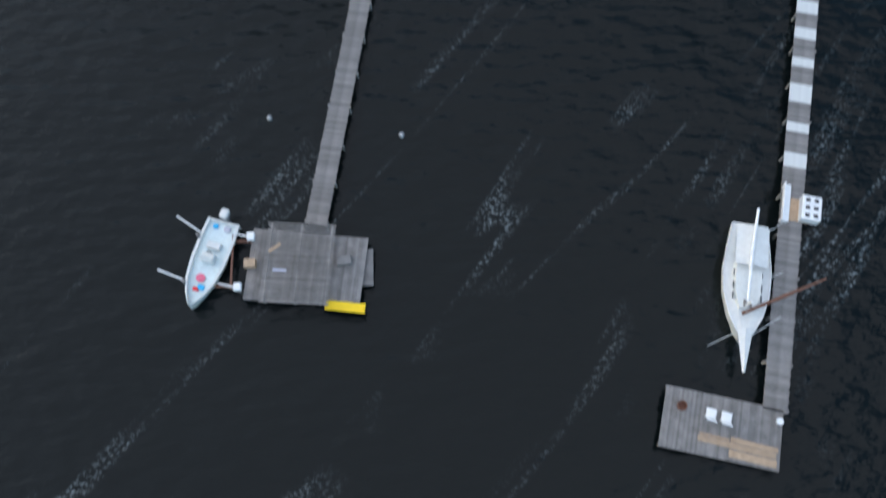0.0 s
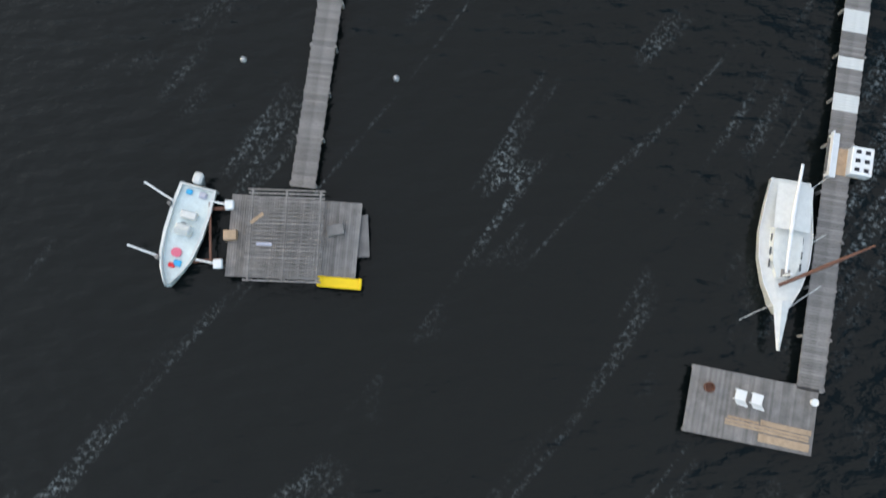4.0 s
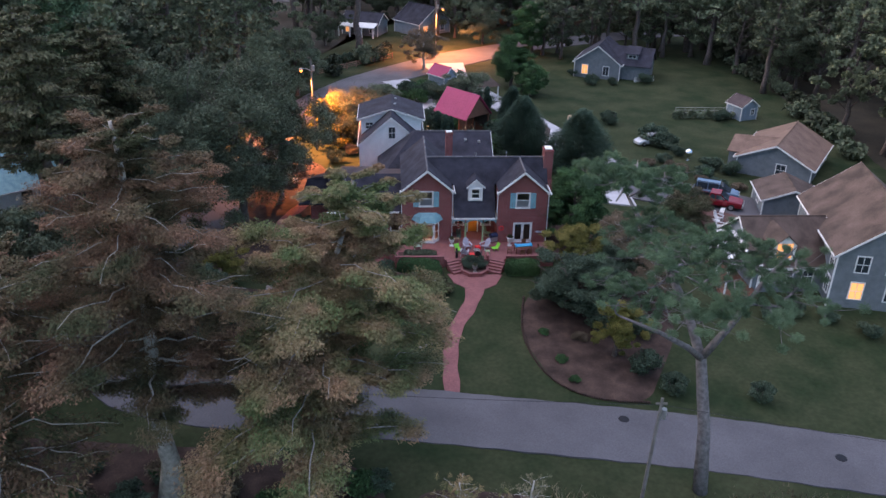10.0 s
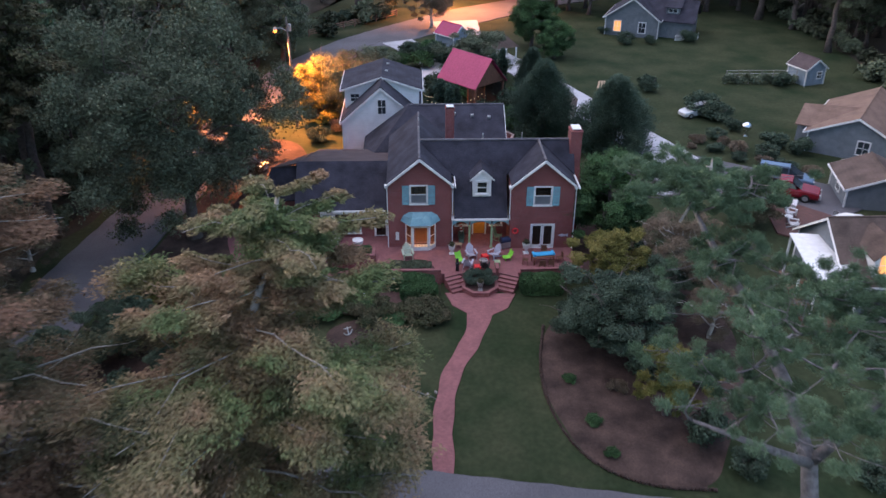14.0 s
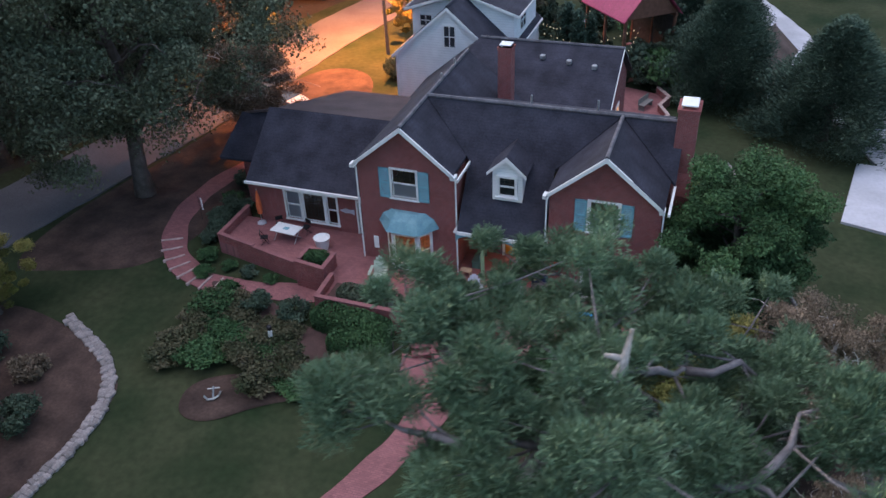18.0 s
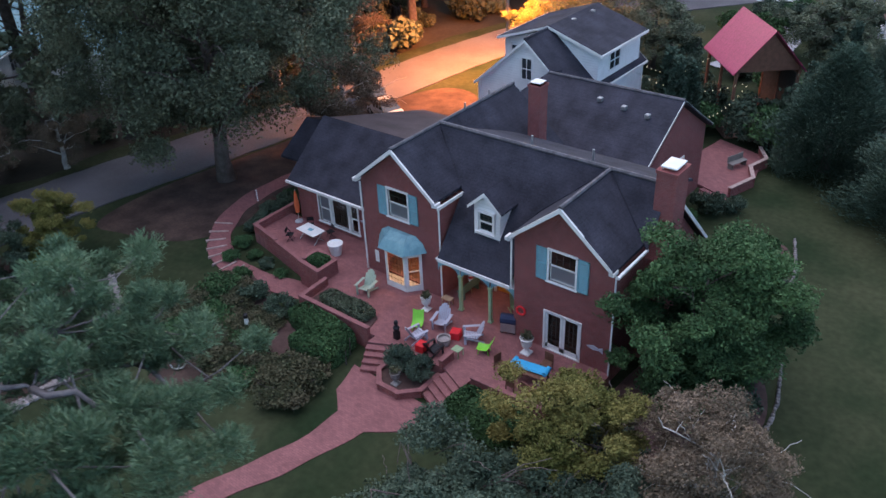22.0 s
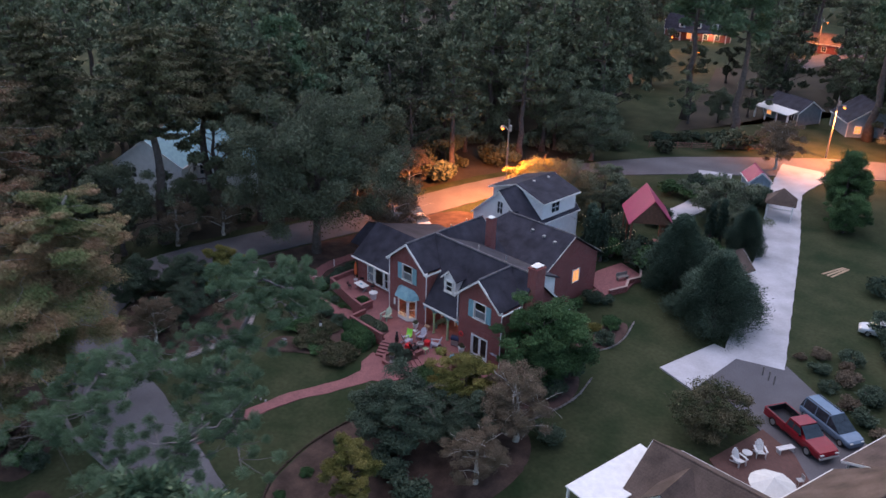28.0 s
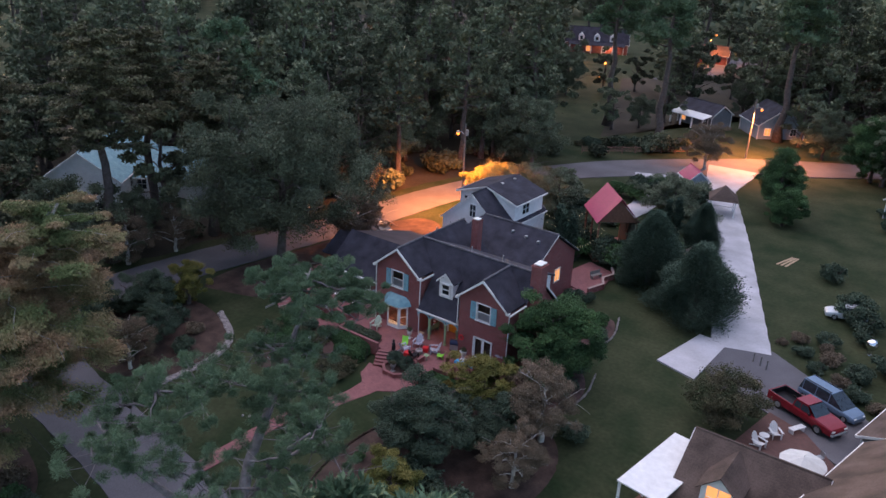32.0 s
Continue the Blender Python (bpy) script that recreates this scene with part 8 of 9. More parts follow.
for x, y in ((9.8, -29.9), (25.6, -35.2)):
    single("manhole_cover", Shape().lathe([(0.0, 0.02), (0.42, 0.02), (0.45, 0.0)], n=20), DARKMETAL, "dark round manhole cover in the road", "manhole cover", "manhole covers", place=(x, y, gz(x, y) + 0.11))
rf = thing("rail_fence", (-23.6, 76.5, -2.0), 45, "brown split-rail fence along the lane", "fence")
rf.location.z = gz(-20, 78)
for k in range(9):
    part("post", Shape().box(k * 2.6 - 0.08, k * 2.6 + 0.08, -0.09, 0.09, -0.3, 1.3), FENCEWOOD, rf)
for k in range(8):
    for z in (0.35, 0.7, 1.05):
        part("rail", Shape().tube([(k * 2.6, 0.09, z), (k * 2.6 + 2.6, 0.09, z + 0.03)], 0.075, 6), FENCEWOOD, rf)

# ---- garden beds, edging and shrubs ----


def bed(name, pts, mat, label, lift=0.06, step=1.0):
    """A mulched area draped on the ground, with a rounded outline."""
    p = np.array(pts, float)
    for _ in range(3):
        q = np.roll(p, -1, 0)
        p = np.stack([0.75 * p + 0.25 * q, 0.25 * p + 0.75 * q], 1).reshape(-1, 2)
    c = p.mean(0)
    rings = [c + (p - c) * f for f in (0.0, 0.25, 0.5, 0.75, 0.93, 1.0)]
    s = Shape()
    n = len(p)
    for i, q in enumerate(rings):
        z = ground(q[:, 0], q[:, 1]) + (lift if i < 5 else -0.06)
        s.v += list(zip(q[:, 0].tolist(), q[:, 1].tolist(), (z + 0.05).tolist()))
    s.f = [(i * n + j, (i + 1) * n + j, (i + 1) * n + (j + 1) % n, i * n + (j + 1) % n) for i in range(5) for j in range(n)]
    return single(name, s, mat, label, "flower bed", kind="structure", smooth=True)


def edging(line, label, size=0.34, gap=0.36, mat=STONE, seed=3, name="stone_edging"):
    """Separate uneven stones set along a curve."""
    r = np.random.default_rng(seed)
    p = np.array(line, float)
    for _ in range(2):
        q = np.stack([0.75 * p[:-1] + 0.25 * p[1:], 0.25 * p[:-1] + 0.75 * p[1:]], 1).reshape(-1, 2)
        p = np.concatenate([p[:1], q, p[-1:]])
    d = np.concatenate([[0], np.cumsum(np.linalg.norm(np.diff(p, axis=0), axis=1))])
    x0, y0 = line[0]
    t = thing(name, (x0, y0, gz(x0, y0)), 0, label, "edging", "bed edging", "structure")
    meshes = [Shape().box(-size * k, size * k, -size * 0.55, size * 0.55, -0.1, 0.12 + 0.1 * k, 0.06).mesh("stone", mat) for k in (0.42, 0.5, 0.58)]
    for i, u in enumerate(np.arange(0, d[-1], gap)):
        x, y = np.interp(u, d, p[:, 0]), np.interp(u, d, p[:, 1])
        x2, y2 = np.interp(u + 0.2, d, p[:, 0]), np.interp(u + 0.2, d, p[:, 1])
        o = part("stone", meshes[int(r.integers(0, 3))], None, t)
        o.location = (x - x0, y - y0, gz(x, y) - gz(x0, y0) + 0.05 + r.uniform(-0.02, 0.03))
        o.rotation_euler = (r.normal() * 0.06, r.normal() * 0.06, math.atan2(y2 - y, x2 - x) + r.normal() * 0.3)
        o.scale = (r.uniform(0.75, 1.2), r.uniform(0.65, 1.35), r.uniform(0.6, 1.05))
    return t


LITTER = material("red_brown_leaf_litter", (0.053, 0.034, 0.029), 0.95, vary=0.4, scale=0.7, second=(0.093, 0.059, 0.048), grain=7, bump=0.5)
bed("lawn_bed", [(4.2, -11.2), (3.2, -16), (3.4, -20.5), (5, -25.0), (8.5, -27.3), (12.6, -27.7), (14.6, -24), (18.5, -17), (19.5, -9), (15, -4), (9, -6)], LITTER, "reddish mulch bed beside the front lawn")
edging([(4.2, -11.2), (3.2, -16), (3.4, -20.5), (5, -25.0), (8.5, -27.3), (12.6, -27.7)], "small red brick edging of the lawn bed", 0.18, 0.2, LITTER, 4)
bed("curved_bed", [(-16.2, -19.9), (-15.7, -15), (-15.8, -12.7), (-17.4, -11), (-21.9, -9.2), (-27, -8.6), (-32, -13), (-30, -21), (-22, -23.5)], LITTER, "leaf-strewn bed with a curved stone edge")
for off, sd in ((0.0, 5), (0.3, 15)):
    edging([(-16.3 - off, -21.2), (-15.8 - off, -18.4), (-15.5 - off, -15.6), (-16.0 - off, -13.0 - off * 0.3), (-17.5 - off * 0.7, -11.1 - off * 0.7), (-19.8 - off * 0.3, -9.9 - off), (-21.9, -8.9 - off)], "pale rubble stone border of the curved bed", 0.36, 0.25, STONE, sd)
bed("ornament_bed", [(-12.8, -11.2), (-10.5, -9.9), (-6.9, -9.4), (-6.6, -10.6), (-8.6, -11.6), (-10.6, -13.4), (-12.4, -13.2)], LITTER, "small mulch bed below the clipped hedge")
edging([(-6.6, -19.3), (-5.9, -18.9), (-5.0, -18.6), (-4.2, -18.4)], "few pale stones beside the brick walk", 0.2, 0.6, STONE, 6)
bed("oak_ground", [(-30.5, -7), (-24, -5), (-20.5, -3.5), (-18.6, 4), (-17.0, 16), (-18.6, 28), (-25.6, 29), (-27.6, 12)], LITTER, "bare red-brown ground under the oak", 0.02)
bed("house_bed", [(-17.5, -3.2), (-11.5, -4.4), (-9.4, -6.0), (-4.4, -6.4), (-3.9, -8.0), (-9, -9.8), (-13, -9.0), (-13.8, -5.8)], MULCH, "planted bed below the terrace")
bed("east_bed", [(8.6, -4), (14, -4.5), (15.7, 1.2), (13.3, 6), (9.4, 6), (8.3, 0)], MULCH, "planted bed under the dense tree")
edging([(14.3, -5.5), (15.7, 1.2), (14.4, 6)], "pale stone edging of the east bed", 0.17, 0.24, STONE, 7)
bed("side_bed", [(9.2, 9), (11.9, 10), (12.6, 14), (10.6, 18.5), (8.4, 15)], MULCH, "flower bed beside the lawn")
edging([(10.4, 9.0), (12.0, 10.2), (12.7, 13.6), (11, 18.5)], "pale stone edging of the flower bed", 0.17, 0.24, STONE, 8)
bed("shore_mulch", [(-8, -36.5), (2.5, -38.5), (5.8, -40), (3, -43), (-2, -42.5), (-7, -40.5)], LITTER, "reddish mulch patch on the lake bank")
bed("bank_litter", [(-46, -29), (-30, -31.5), (-14, -33), (-9, -37), (-11, -40.2), (-22, -38.9), (-34, -36.6), (-44, -33)], LITTER, "fallen needles under the cypresses", 0.03)


def hedge(name, x0, x1, y0, y1, z0, h, leaf, label, seed, turn=0.0):
    """A clipped hedge: stems inside, and a dense skin of leaves."""
    r = np.random.default_rng(seed)
    w, d = x1 - x0, y1 - y0
    n = int(900 * (w * d + h * (w + d)))
    q = r.uniform(-1, 1, (n, 3))
    k = np.argmax(np.abs(q) * [1, 1, 1.0], 1)
    push = r.random(n) < 0.75
    q[np.arange(n)[push], k[push]] = np.sign(q[np.arange(n)[push], k[push]]) * r.uniform(0.86, 1.05, push.sum())
    rad = np.sum(np.abs(q) ** 5, 1) ** 0.2
    q /= np.maximum(rad, 1.0)[:, None]
    p = q * [w / 2, d / 2, h / 2] + [0, 0, h / 2]
    p += 0.05 * np.sin(p * 3.1)[:, [1, 2, 0]]
    t = thing(name, ((x0 + x1) / 2, (y0 + y1) / 2, z0), turn, label, "hedge")
    s = Shape()
    for i in range(int(w / 0.6) + 1):
        s.tube([(-w / 2 + 0.3 + i * 0.6 * (w - 0.6) / max(w - 0.6, 0.6), 0, -0.1), (-w / 2 + 0.3 + i * 0.6, 0.1, h * 0.8)], [0.04, 0.015], 5)
    part("stem", s, BARK, t)
    part("foliage", leaves("foliage", leaf, p, 0.085, 0.2, 1.5, seed), None, t)
    return t


hedge("clipped_hedge", -8.6, -4.2, -6.5, -5.0, gz(-6, -6) - 0.1, 1.5, LEAF_GREEN, "rounded clipped evergreen hedge below the patio wall", 61, -6)
hedge("clipped_hedge", -7.0, -3.9, -7.7, -6.2, gz(-6, -7) - 0.1, 1.3, LEAF_GREEN, "rounded clipped evergreen hedge beside the steps", 62, 8)
hedge("clipped_hedge", 2.9, 6.6, -7.2, -5.1, gz(4, -6) - 0.1, 1.45, LEAF_GREEN, "rounded clipped hedge below the low wall", 63)
hedge("planter_hedge", -10.8, -9.5, -2.5, -1.6, 0.0, 1.15, LEAF_GREEN, "small clipped hedge in the pierced planter", 64)
hedge("low_hedge", -7.9, -4.4, -4.5, -3.4, 0.05, 0.55, LEAF_OAK, "low planting behind the brick wall", 65)
shrub(SH_P, -0.85, -5.55, "grey-green feathery shrub filling the brick planter", (1.05, 0.85, 1.6), 0, -0.65)
shrub(SH_P, 0.35, -5.5, "grey-green feathery shrub in the brick planter", (0.9, 0.85, 1.45), 60, -0.65)
for k, (m, x, y, s, lab) in enumerate((
        (SH_O, -10.6, -8.6, 1.5, "brownish loose shrub below the hedge"), (SH_O, -8.4, -9.3, 1.3, "brownish loose shrub below the hedge"), (SH_G, -12.6, -8.0, 1.2, "green shrub below the terrace"), (SH_O, -6.2, -9.0, 1.1, "brownish low shrub by the lawn"), (SH_D, -12.2, -5.6, 1.0, "dark shrub below the terrace"), (SH_G, -14.6, -4.6, 0.8, "green shrub beside the side path"), (SH_G, -16.9, -3.4, 0.7, "bright green fern-like shrub beside the path"), (SH_D, -9.8, -5.6, 1.0, "dark shrub at the terrace corner"),
        (SH_D, -18.2, 1.0, 1.0, "dark shrub beside the side path"), (SH_D, -18.6, 3.2, 1.2, "dark shrub beside the side path"), (SH_D, -19.4, 6.4, 1.1, "dark shrub beside the side path"), (SH_G, -16.4, -0.2, 0.6, "green fern in the terrace corner"),
        (SH_D, -19, -16, 1.3, "dark shrub in the curved bed"), (SH_B, -21, -13, 1.2, "brownish shrub in the curved bed"), (SH_D, -24, -13, 1.5, "dark shrub in the curved bed"), (SH_D, -26, -18, 1.6, "dark shrub in the curved bed"), (SH_B, -19.5, -19.5, 1.0, "brownish shrub in the curved bed"), (SH_Y, -27, -11, 1.6, "yellowing shrub in the curved bed"), (SH_D, -30, -15, 1.8, "dark shrub in the curved bed"), (SH_G, -22.5, -20, 1.3, "green shrub in the curved bed"),
        (SH_D, 10.5, -4.6, 1.6, "dark evergreen shrub in the lawn bed"), (SH_D, 7.4, -11.0, 1.7, "dark evergreen shrub in the lawn bed"), (SH_D, 10.6, -16.8, 2.0, "dark evergreen shrub in the lawn bed"), (SH_D, 14.0, -17.6, 2.0, "dark evergreen shrub in the lawn bed"), (SH_D, 13.2, -23.5, 1.7, "dark shrub at the end of the lawn bed"), (SH_D, 15.2, -26.2, 1.4, "dark shrub beside the road"), (SH_G, 6.2, -21.6, 0.7, "small green shrub in the mulch"), (SH_G, 5.2, -17.5, 0.6, "small green shrub in the mulch"), (SH_G, 6.8, -24.6, 0.6, "small green shrub in the mulch"), (SH_B, 8.4, -18.6, 0.9, "brownish shrub in the mulch"), (SH_D, 17.4, -4.8, 1.6, "dark shrub behind the half-bare trees"),
        (SH_D, 12.6, 4.2, 1.8, "dark shrub under the dense tree"), (SH_D, 13.8, 0.5, 1.5, "dark shrub under the dense tree"), (SH_D, 11.5, 12.2, 1.3, "round dark bush with stone edging"), (SH_G, 10.0, 15.5, 1.3, "leafy green flowering shrub beside the lawn"), (SH_Y, 9.4, 13.4, 0.9, "yellow-green flowering shrub beside the lawn"), (SH_G, 7.4, 12.0, 1.2, "green shrub beside the rear wing"), (SH_G, 5.4, 11.6, 1.3, "blue-green shrub beside the rear wing"), (SH_D, 8.8, 7.6, 1.3, "dark shrub beside the chimney"),
        (SH_D, 31.5, 36.0, 2.6, "wide dark round tree-like bush"), (SH_D, 32.8, 34.2, 2.2, "wide dark round bush"), (SH_D, 27.0, 46.0, 1.8, "round dark bush on the lawn"), (SH_D, 33.5, 30.5, 1.4, "dark shrub beside the gazing ball"), (SH_D, 36.5, 25.0, 1.8, "dark shrub beside the tan house"), (SH_D, 38.5, 22.5, 1.6, "dark shrub beside the tan house"), (SH_B, 31.0, 25.6, 1.0, "brownish shrub beside the apron"), (SH_D, 35.0, 21.8, 1.1, "dark shrub beside the apron"),
        (SH_D, 29.6, 70.8, 1.6, "dark shrub before the cottage"), (SH_D, 33.8, 71.0, 1.2, "round dark shrub before the cottage"), (SH_D, 40.5, 72.4, 1.8, "dark shrub before the cottage"), (SH_D, 27.5, 78.0, 1.4, "dark shrub before the cottage"),
        (SH_D, 46.5, 47.8, 1.6, "dark bush beside the playhouse"), (SH_D, 22.5, -27.5, 1.3, "dark shrub beside the road"), (SH_D, 28.5, -15.5, 1.3, "dark shrub before the grey house"), (SH_D, 31.0, -14.8, 1.2, "dark shrub before the grey house"), (SH_D, 34.0, -15.8, 1.2, "dark shrub before the grey house"), (SH_D, 36.8, -18.4, 1.3, "dark shrub before the grey house"), (SH_D, -4.6, 33.5, 1.4, "dark shrub beside the arborvitae"),
        # the SH_Y shrub by the street lamp has lamp light in its leaf colour
        (SH_D, -3.5, 63.0, 2.0, "dark shrub beside the blue shed"), (SH_D, 3.8, 63.2, 2.6, "tall dark shrub beside the blue shed"), (SH_D, -5.6, 66.5, 1.6, "dark shrub beside the lane"), (SH_D, -17.0, 27.6, 1.5, "dark shrub beside the garage"), (SH_B, -15.2, 31.0, 1.5, "russet shrub under the street lamp"), (SH_Y, -16.5, 34.0, 1.6, "shrub under the street lamp, lamp-lit yellow put into its leaves"), (SH_B, -13.8, 15.4, 1.1, "russet shrub beside the parked car"))):
    shrub(m, x, y, lab, (s, s, s * (0.85 + 0.3 * ((k * 37) % 10) / 10)), 53 * k, group="garden shrubs")
# shrubs of the banks
r = np.random.default_rng(77)
for k in range(34):
    x = r.uniform(-46, -9)
    y = float(np.interp(x, SHORE_X, SHORE_Y)) + r.uniform(0.8, 5.5)
    shrub((SH_D, SH_B, SH_G)[int(r.integers(0, 3))], x, y, "low shrub on the lake bank", float(r.uniform(0.8, 1.7)), float(r.uniform(0, 360)), group="bank shrubs")
for k in range(14):
    x = r.uniform(4, 17)
    y = float(np.interp(x, SHORE_X, SHORE_Y)) + r.uniform(1.5, 4.5)
    shrub((SH_G, SH_B)[k % 2], x, y, "grey-green shrub on the lake bank", float(r.uniform(0.7, 1.4)), float(r.uniform(0, 360)), group="bank shrubs")
# rocks at the waterline
for k in range(60):
    x = r.uniform(-34, 6)
    y = float(np.interp(x, SHORE_X, SHORE_Y)) + r.uniform(-0.4, 0.9)
    s = r.uniform(0.2, 0.5)
    sh = Shape()
    d = r.normal(size=(12, 3))
    bm = bmesh.new()
    for q in d:
        bm.verts.new(Vector(q).normalized() * s * r.uniform(0.75, 1.1))
    bmesh.ops.convex_hull(bm, input=bm.verts)
    bm.verts.index_update()
    sh.add([v.co[:] for v in bm.verts], [[v.index for v in f.verts] for f in bm.faces])
    bm.free()
    single("shore_rock", sh, STONE, "rounded grey rock at the waterline", "rock", "shore rocks", place=(x, y, gz(x, y) + 0.03))
# reeds
r = np.random.default_rng(6)
quad = np.array([(15.8, -44.0), (29.7, -47.5), (30.5, -57.5), (17.0, -53.5)])
cs = []
for k in range(5200):
    u, v = r.random(2)
    p = (quad[0] * (1 - u) + quad[1] * u) * (1 - v) + (quad[3] * (1 - u) + quad[2] * u) * v
    if math.sin(p[0] * 1.3) * math.cos(p[1] * 1.1) + r.random() > 0.25:
        cs.append(p)
blades = Shape()
for p in cs:
    z, h, a = gz(*p), r.uniform(0.7, 1.5), r.uniform(0, 6.28)
    lx, ly = r.normal(size=2) * 0.3
    wx, wy = 0.035 * math.cos(a), 0.035 * math.sin(a)
    blades.add([(p[0] - wx, p[1] - wy, z - 0.1), (p[0] + wx, p[1] + wy, z - 0.1), (p[0] + wx * 0.7 + lx * 0.5, p[1] + wy * 0.7 + ly * 0.5, z + h * 0.65), (p[0] - wx * 0.7 + lx * 0.5, p[1] - wy * 0.7 + ly * 0.5, z + h * 0.65), (p[0] + lx, p[1] + ly, z + h)], [(0, 1, 2, 3), (3, 2, 4)])
single("reeds", blades, REED, "pale dry reeds along the lake bank", "reeds", kind="stuff")
# ornament and markers
an = thing("anchor_ornament", (-10.9, -12.0, gz(-10.9, -12) + 0.1), 30, "pale metal anchor-shaped garden ornament", "ornament")
an.scale = (0.72, 0.72, 0.72)
part("shank", Shape().tube([(0, 0, 0.15), (0.1, 0.5, 0.75)], 0.06, 8), STEEL, an)
part("arms", Shape().tube([(-0.55, 0, 0.45), (-0.35, -0.1, 0.18), (0, -0.05, 0.1), (0.35, 0.1, 0.18), (0.55, 0.2, 0.45)], 0.07, 8), STEEL, an)
part("stock", Shape().tube([(-0.3, 0.45, 0.6), (0.5, 0.4, 0.62)], 0.05, 8), STEEL, an)
mk = thing("bollard_light", (-9.9, -8.0, gz(-9.9, -8)), 0, "white cylindrical marker post with dark cap", "post")
part("post", Shape().tube([(0, 0, 0), (0.05, 0, 1.3)], 0.12, 10), WHITE, mk)
part("cap", Shape().lathe([(0.0, 0.28), (0.13, 0.2), (0.14, 0.0)], (0.05, 0, 1.3)), DARKMETAL, mk)
bp_ = thing("bird_feeder_pole", (-6.0, -18.6, gz(-6, -18.6)), 0, "thin black feeder pole in the small bed", "pole")
part("pole", Shape().tube([(0, 0, 0), (0.05, 0, 2.0)], 0.03, 6), DARKMETAL, bp_)
part("hook", Shape().tube([(0.05, 0, 2.0), (0.2, 0, 2.15), (0.35, 0, 2.0)], 0.02, 6), DARKMETAL, bp_)
# tree with pale blossom beside the neighbour's drive, and round trees at the back
tree("dogwood_tree", DOG_T, 26.6, 6.2, "small olive-brown tree beside the parking pad", 200, (1.05, 1.05, 0.95))
# yellow leaf colour stands in for lamp light on a grey-green crown
tree("golden_tree", YELLOW_T, -17.8, 36.4, "rounded grey-green tree with its lamp-lit yellow put into the leaf colour", 60, (1.5, 1.5, 1.25))
tree("oak_tree", OAKF, -10.5, 43.0, "wide grey-green tree beside the lane", 200, (0.75, 0.75, 0.5))
tree("maple_tree", MAPLE, 13.6, 69.0, "rounded green tree beside the driveway", 100, 1.1)
tree("maple_tree", MAPLE, 16.4, 62.6, "small rounded green tree beside the driveway", 10, (0.8, 0.8, 0.65))
tree("oak_tree", OAKF, 3.6, 52.0, "wide grey-green tree behind the pavilion", 100, (0.8, 0.8, 0.5))
tree("maple_tree", MAPLE, 22.0, 97.0, "dark rounded tree at the junction", 200, 1.3)
tree("brown_tree", BROWN_T, -2.6, 82.5, "thin tree lit orange at the junction", 30, 1.3)
tree("juniper_tree", JUN, 10.4, 45.0, "dark evergreen behind the gazebo", 60, 0.7)
DARKC = ((-41.7, -8.6, 1.0), (-45.9, 0.6, 0.95), (-56.9, -15.3, 1.0), (-39.5, 4.6, 0.85))
# tall trunks beyond the lane
for x, y, s in ((-16, 93.5, 1.2), (1.4, 114, 1.25), (24, 112, 1.15), (-30, 100, 1.2), (38, 104, 1.2), (-45, 13, 1.0)):
    tree("pine_tree", PINE_B, x, y, "tall pine with a long bare trunk", 31 * x, s, group="tall pines")

for x, y, s in DARKC:
    tree("cypress_tree", CYP_D, x, y, "tall dark olive cypress across the lane", 37 * x, s, group="tall cypresses")

# ---- houses beyond ----
gable_house("white_house", "white two-storey house with pale teal roof behind trees", (-61.5, 3.5, gz(-57, 4)), 38, 10, 17, 5.4, 9.0, SIDING, COPPER, [("S", -2.4, 3.4, 1.3, 1.5), ("S", 1.8, 3.4, 1.3, 1.5), ("S", -2.4, 0.6, 1.6, 1.7), ("S", 1.8, 0.6, 1.6, 1.7), ("E", -4, 3.4, 1.2, 1.5), ("E", 0, 3.4, 1.2, 1.5), ("E", 4, 0.7, 1.2, 1.6)])
ph = gable_house("porch_house", "low house with white porch posts and dark roof", (-15.4, 118, gz(-15, 118)), 70, 6.5, 9, 2.8, 4.8, GREYSIDING, SHINGLE, [("W", 3, 0.7, 1.1, 1.6), ("W", -3, 0.7, 1.1, 1.6, True)])
part("porch_roof", Shape().slab([(-6.2, -4.6, 2.5), (-6.2, 4.6, 2.5), (-3.4, 4.6, 3.1), (-3.4, -4.6, 3.1)][::-1], 0.14), WHITE, ph, "pale porch roof")
for y in (-4.3, -1.5, 1.5, 4.3):
    part("porch_post", Shape().box(-6.0, -5.75, y - 0.12, y + 0.12, -0.5, 2.5), WHITE, ph)
fb = gable_house("far_house", "distant brick house with white dormers and lit porch", (-79, 193, gz(-79, 193)), 118, 9, 20, 3.4, 7.6, BRICK, SHINGLE, [("W", -6, 0.6, 1.2, 1.6), ("W", -2.5, 0.6, 1.2, 1.6, True), ("W", 2.5, 0.6, 1.2, 1.6), ("W", 6, 0.6, 1.2, 1.6)])
for y in (-5, 0, 5):
    d = part("dormer", Shape().prism([(-4.2, y - 0.9, 3.6), (-4.2, y + 0.9, 3.6), (-4.2, y + 0.9, 5.3), (-4.2, y, 6.2), (-4.2, y - 0.9, 5.3)], (3.0, 0, 0)), WHITE, fb)
    part("dormer_pane", Shape().box(-4.24, -4.2, y - 0.45, y + 0.45, 4.1, 5.2), CARGLASS, d)
part("porch_roof", Shape().slab([(-7.4, -9, 2.9), (-7.4, 9, 2.9), (-4.6, 9, 3.5), (-4.6, -9, 3.5)][::-1], 0.14), SHINGLE, fb)
for y in np.linspace(-8.5, 8.5, 6):
    part("porch_post", Shape().box(-7.2, -7.0, y - 0.12, y + 0.12, -0.5, 2.9), WHITE, fb)
lamp("far_porch_light", (-72.5, 190, 2.2), 500, WARM, 0.2)
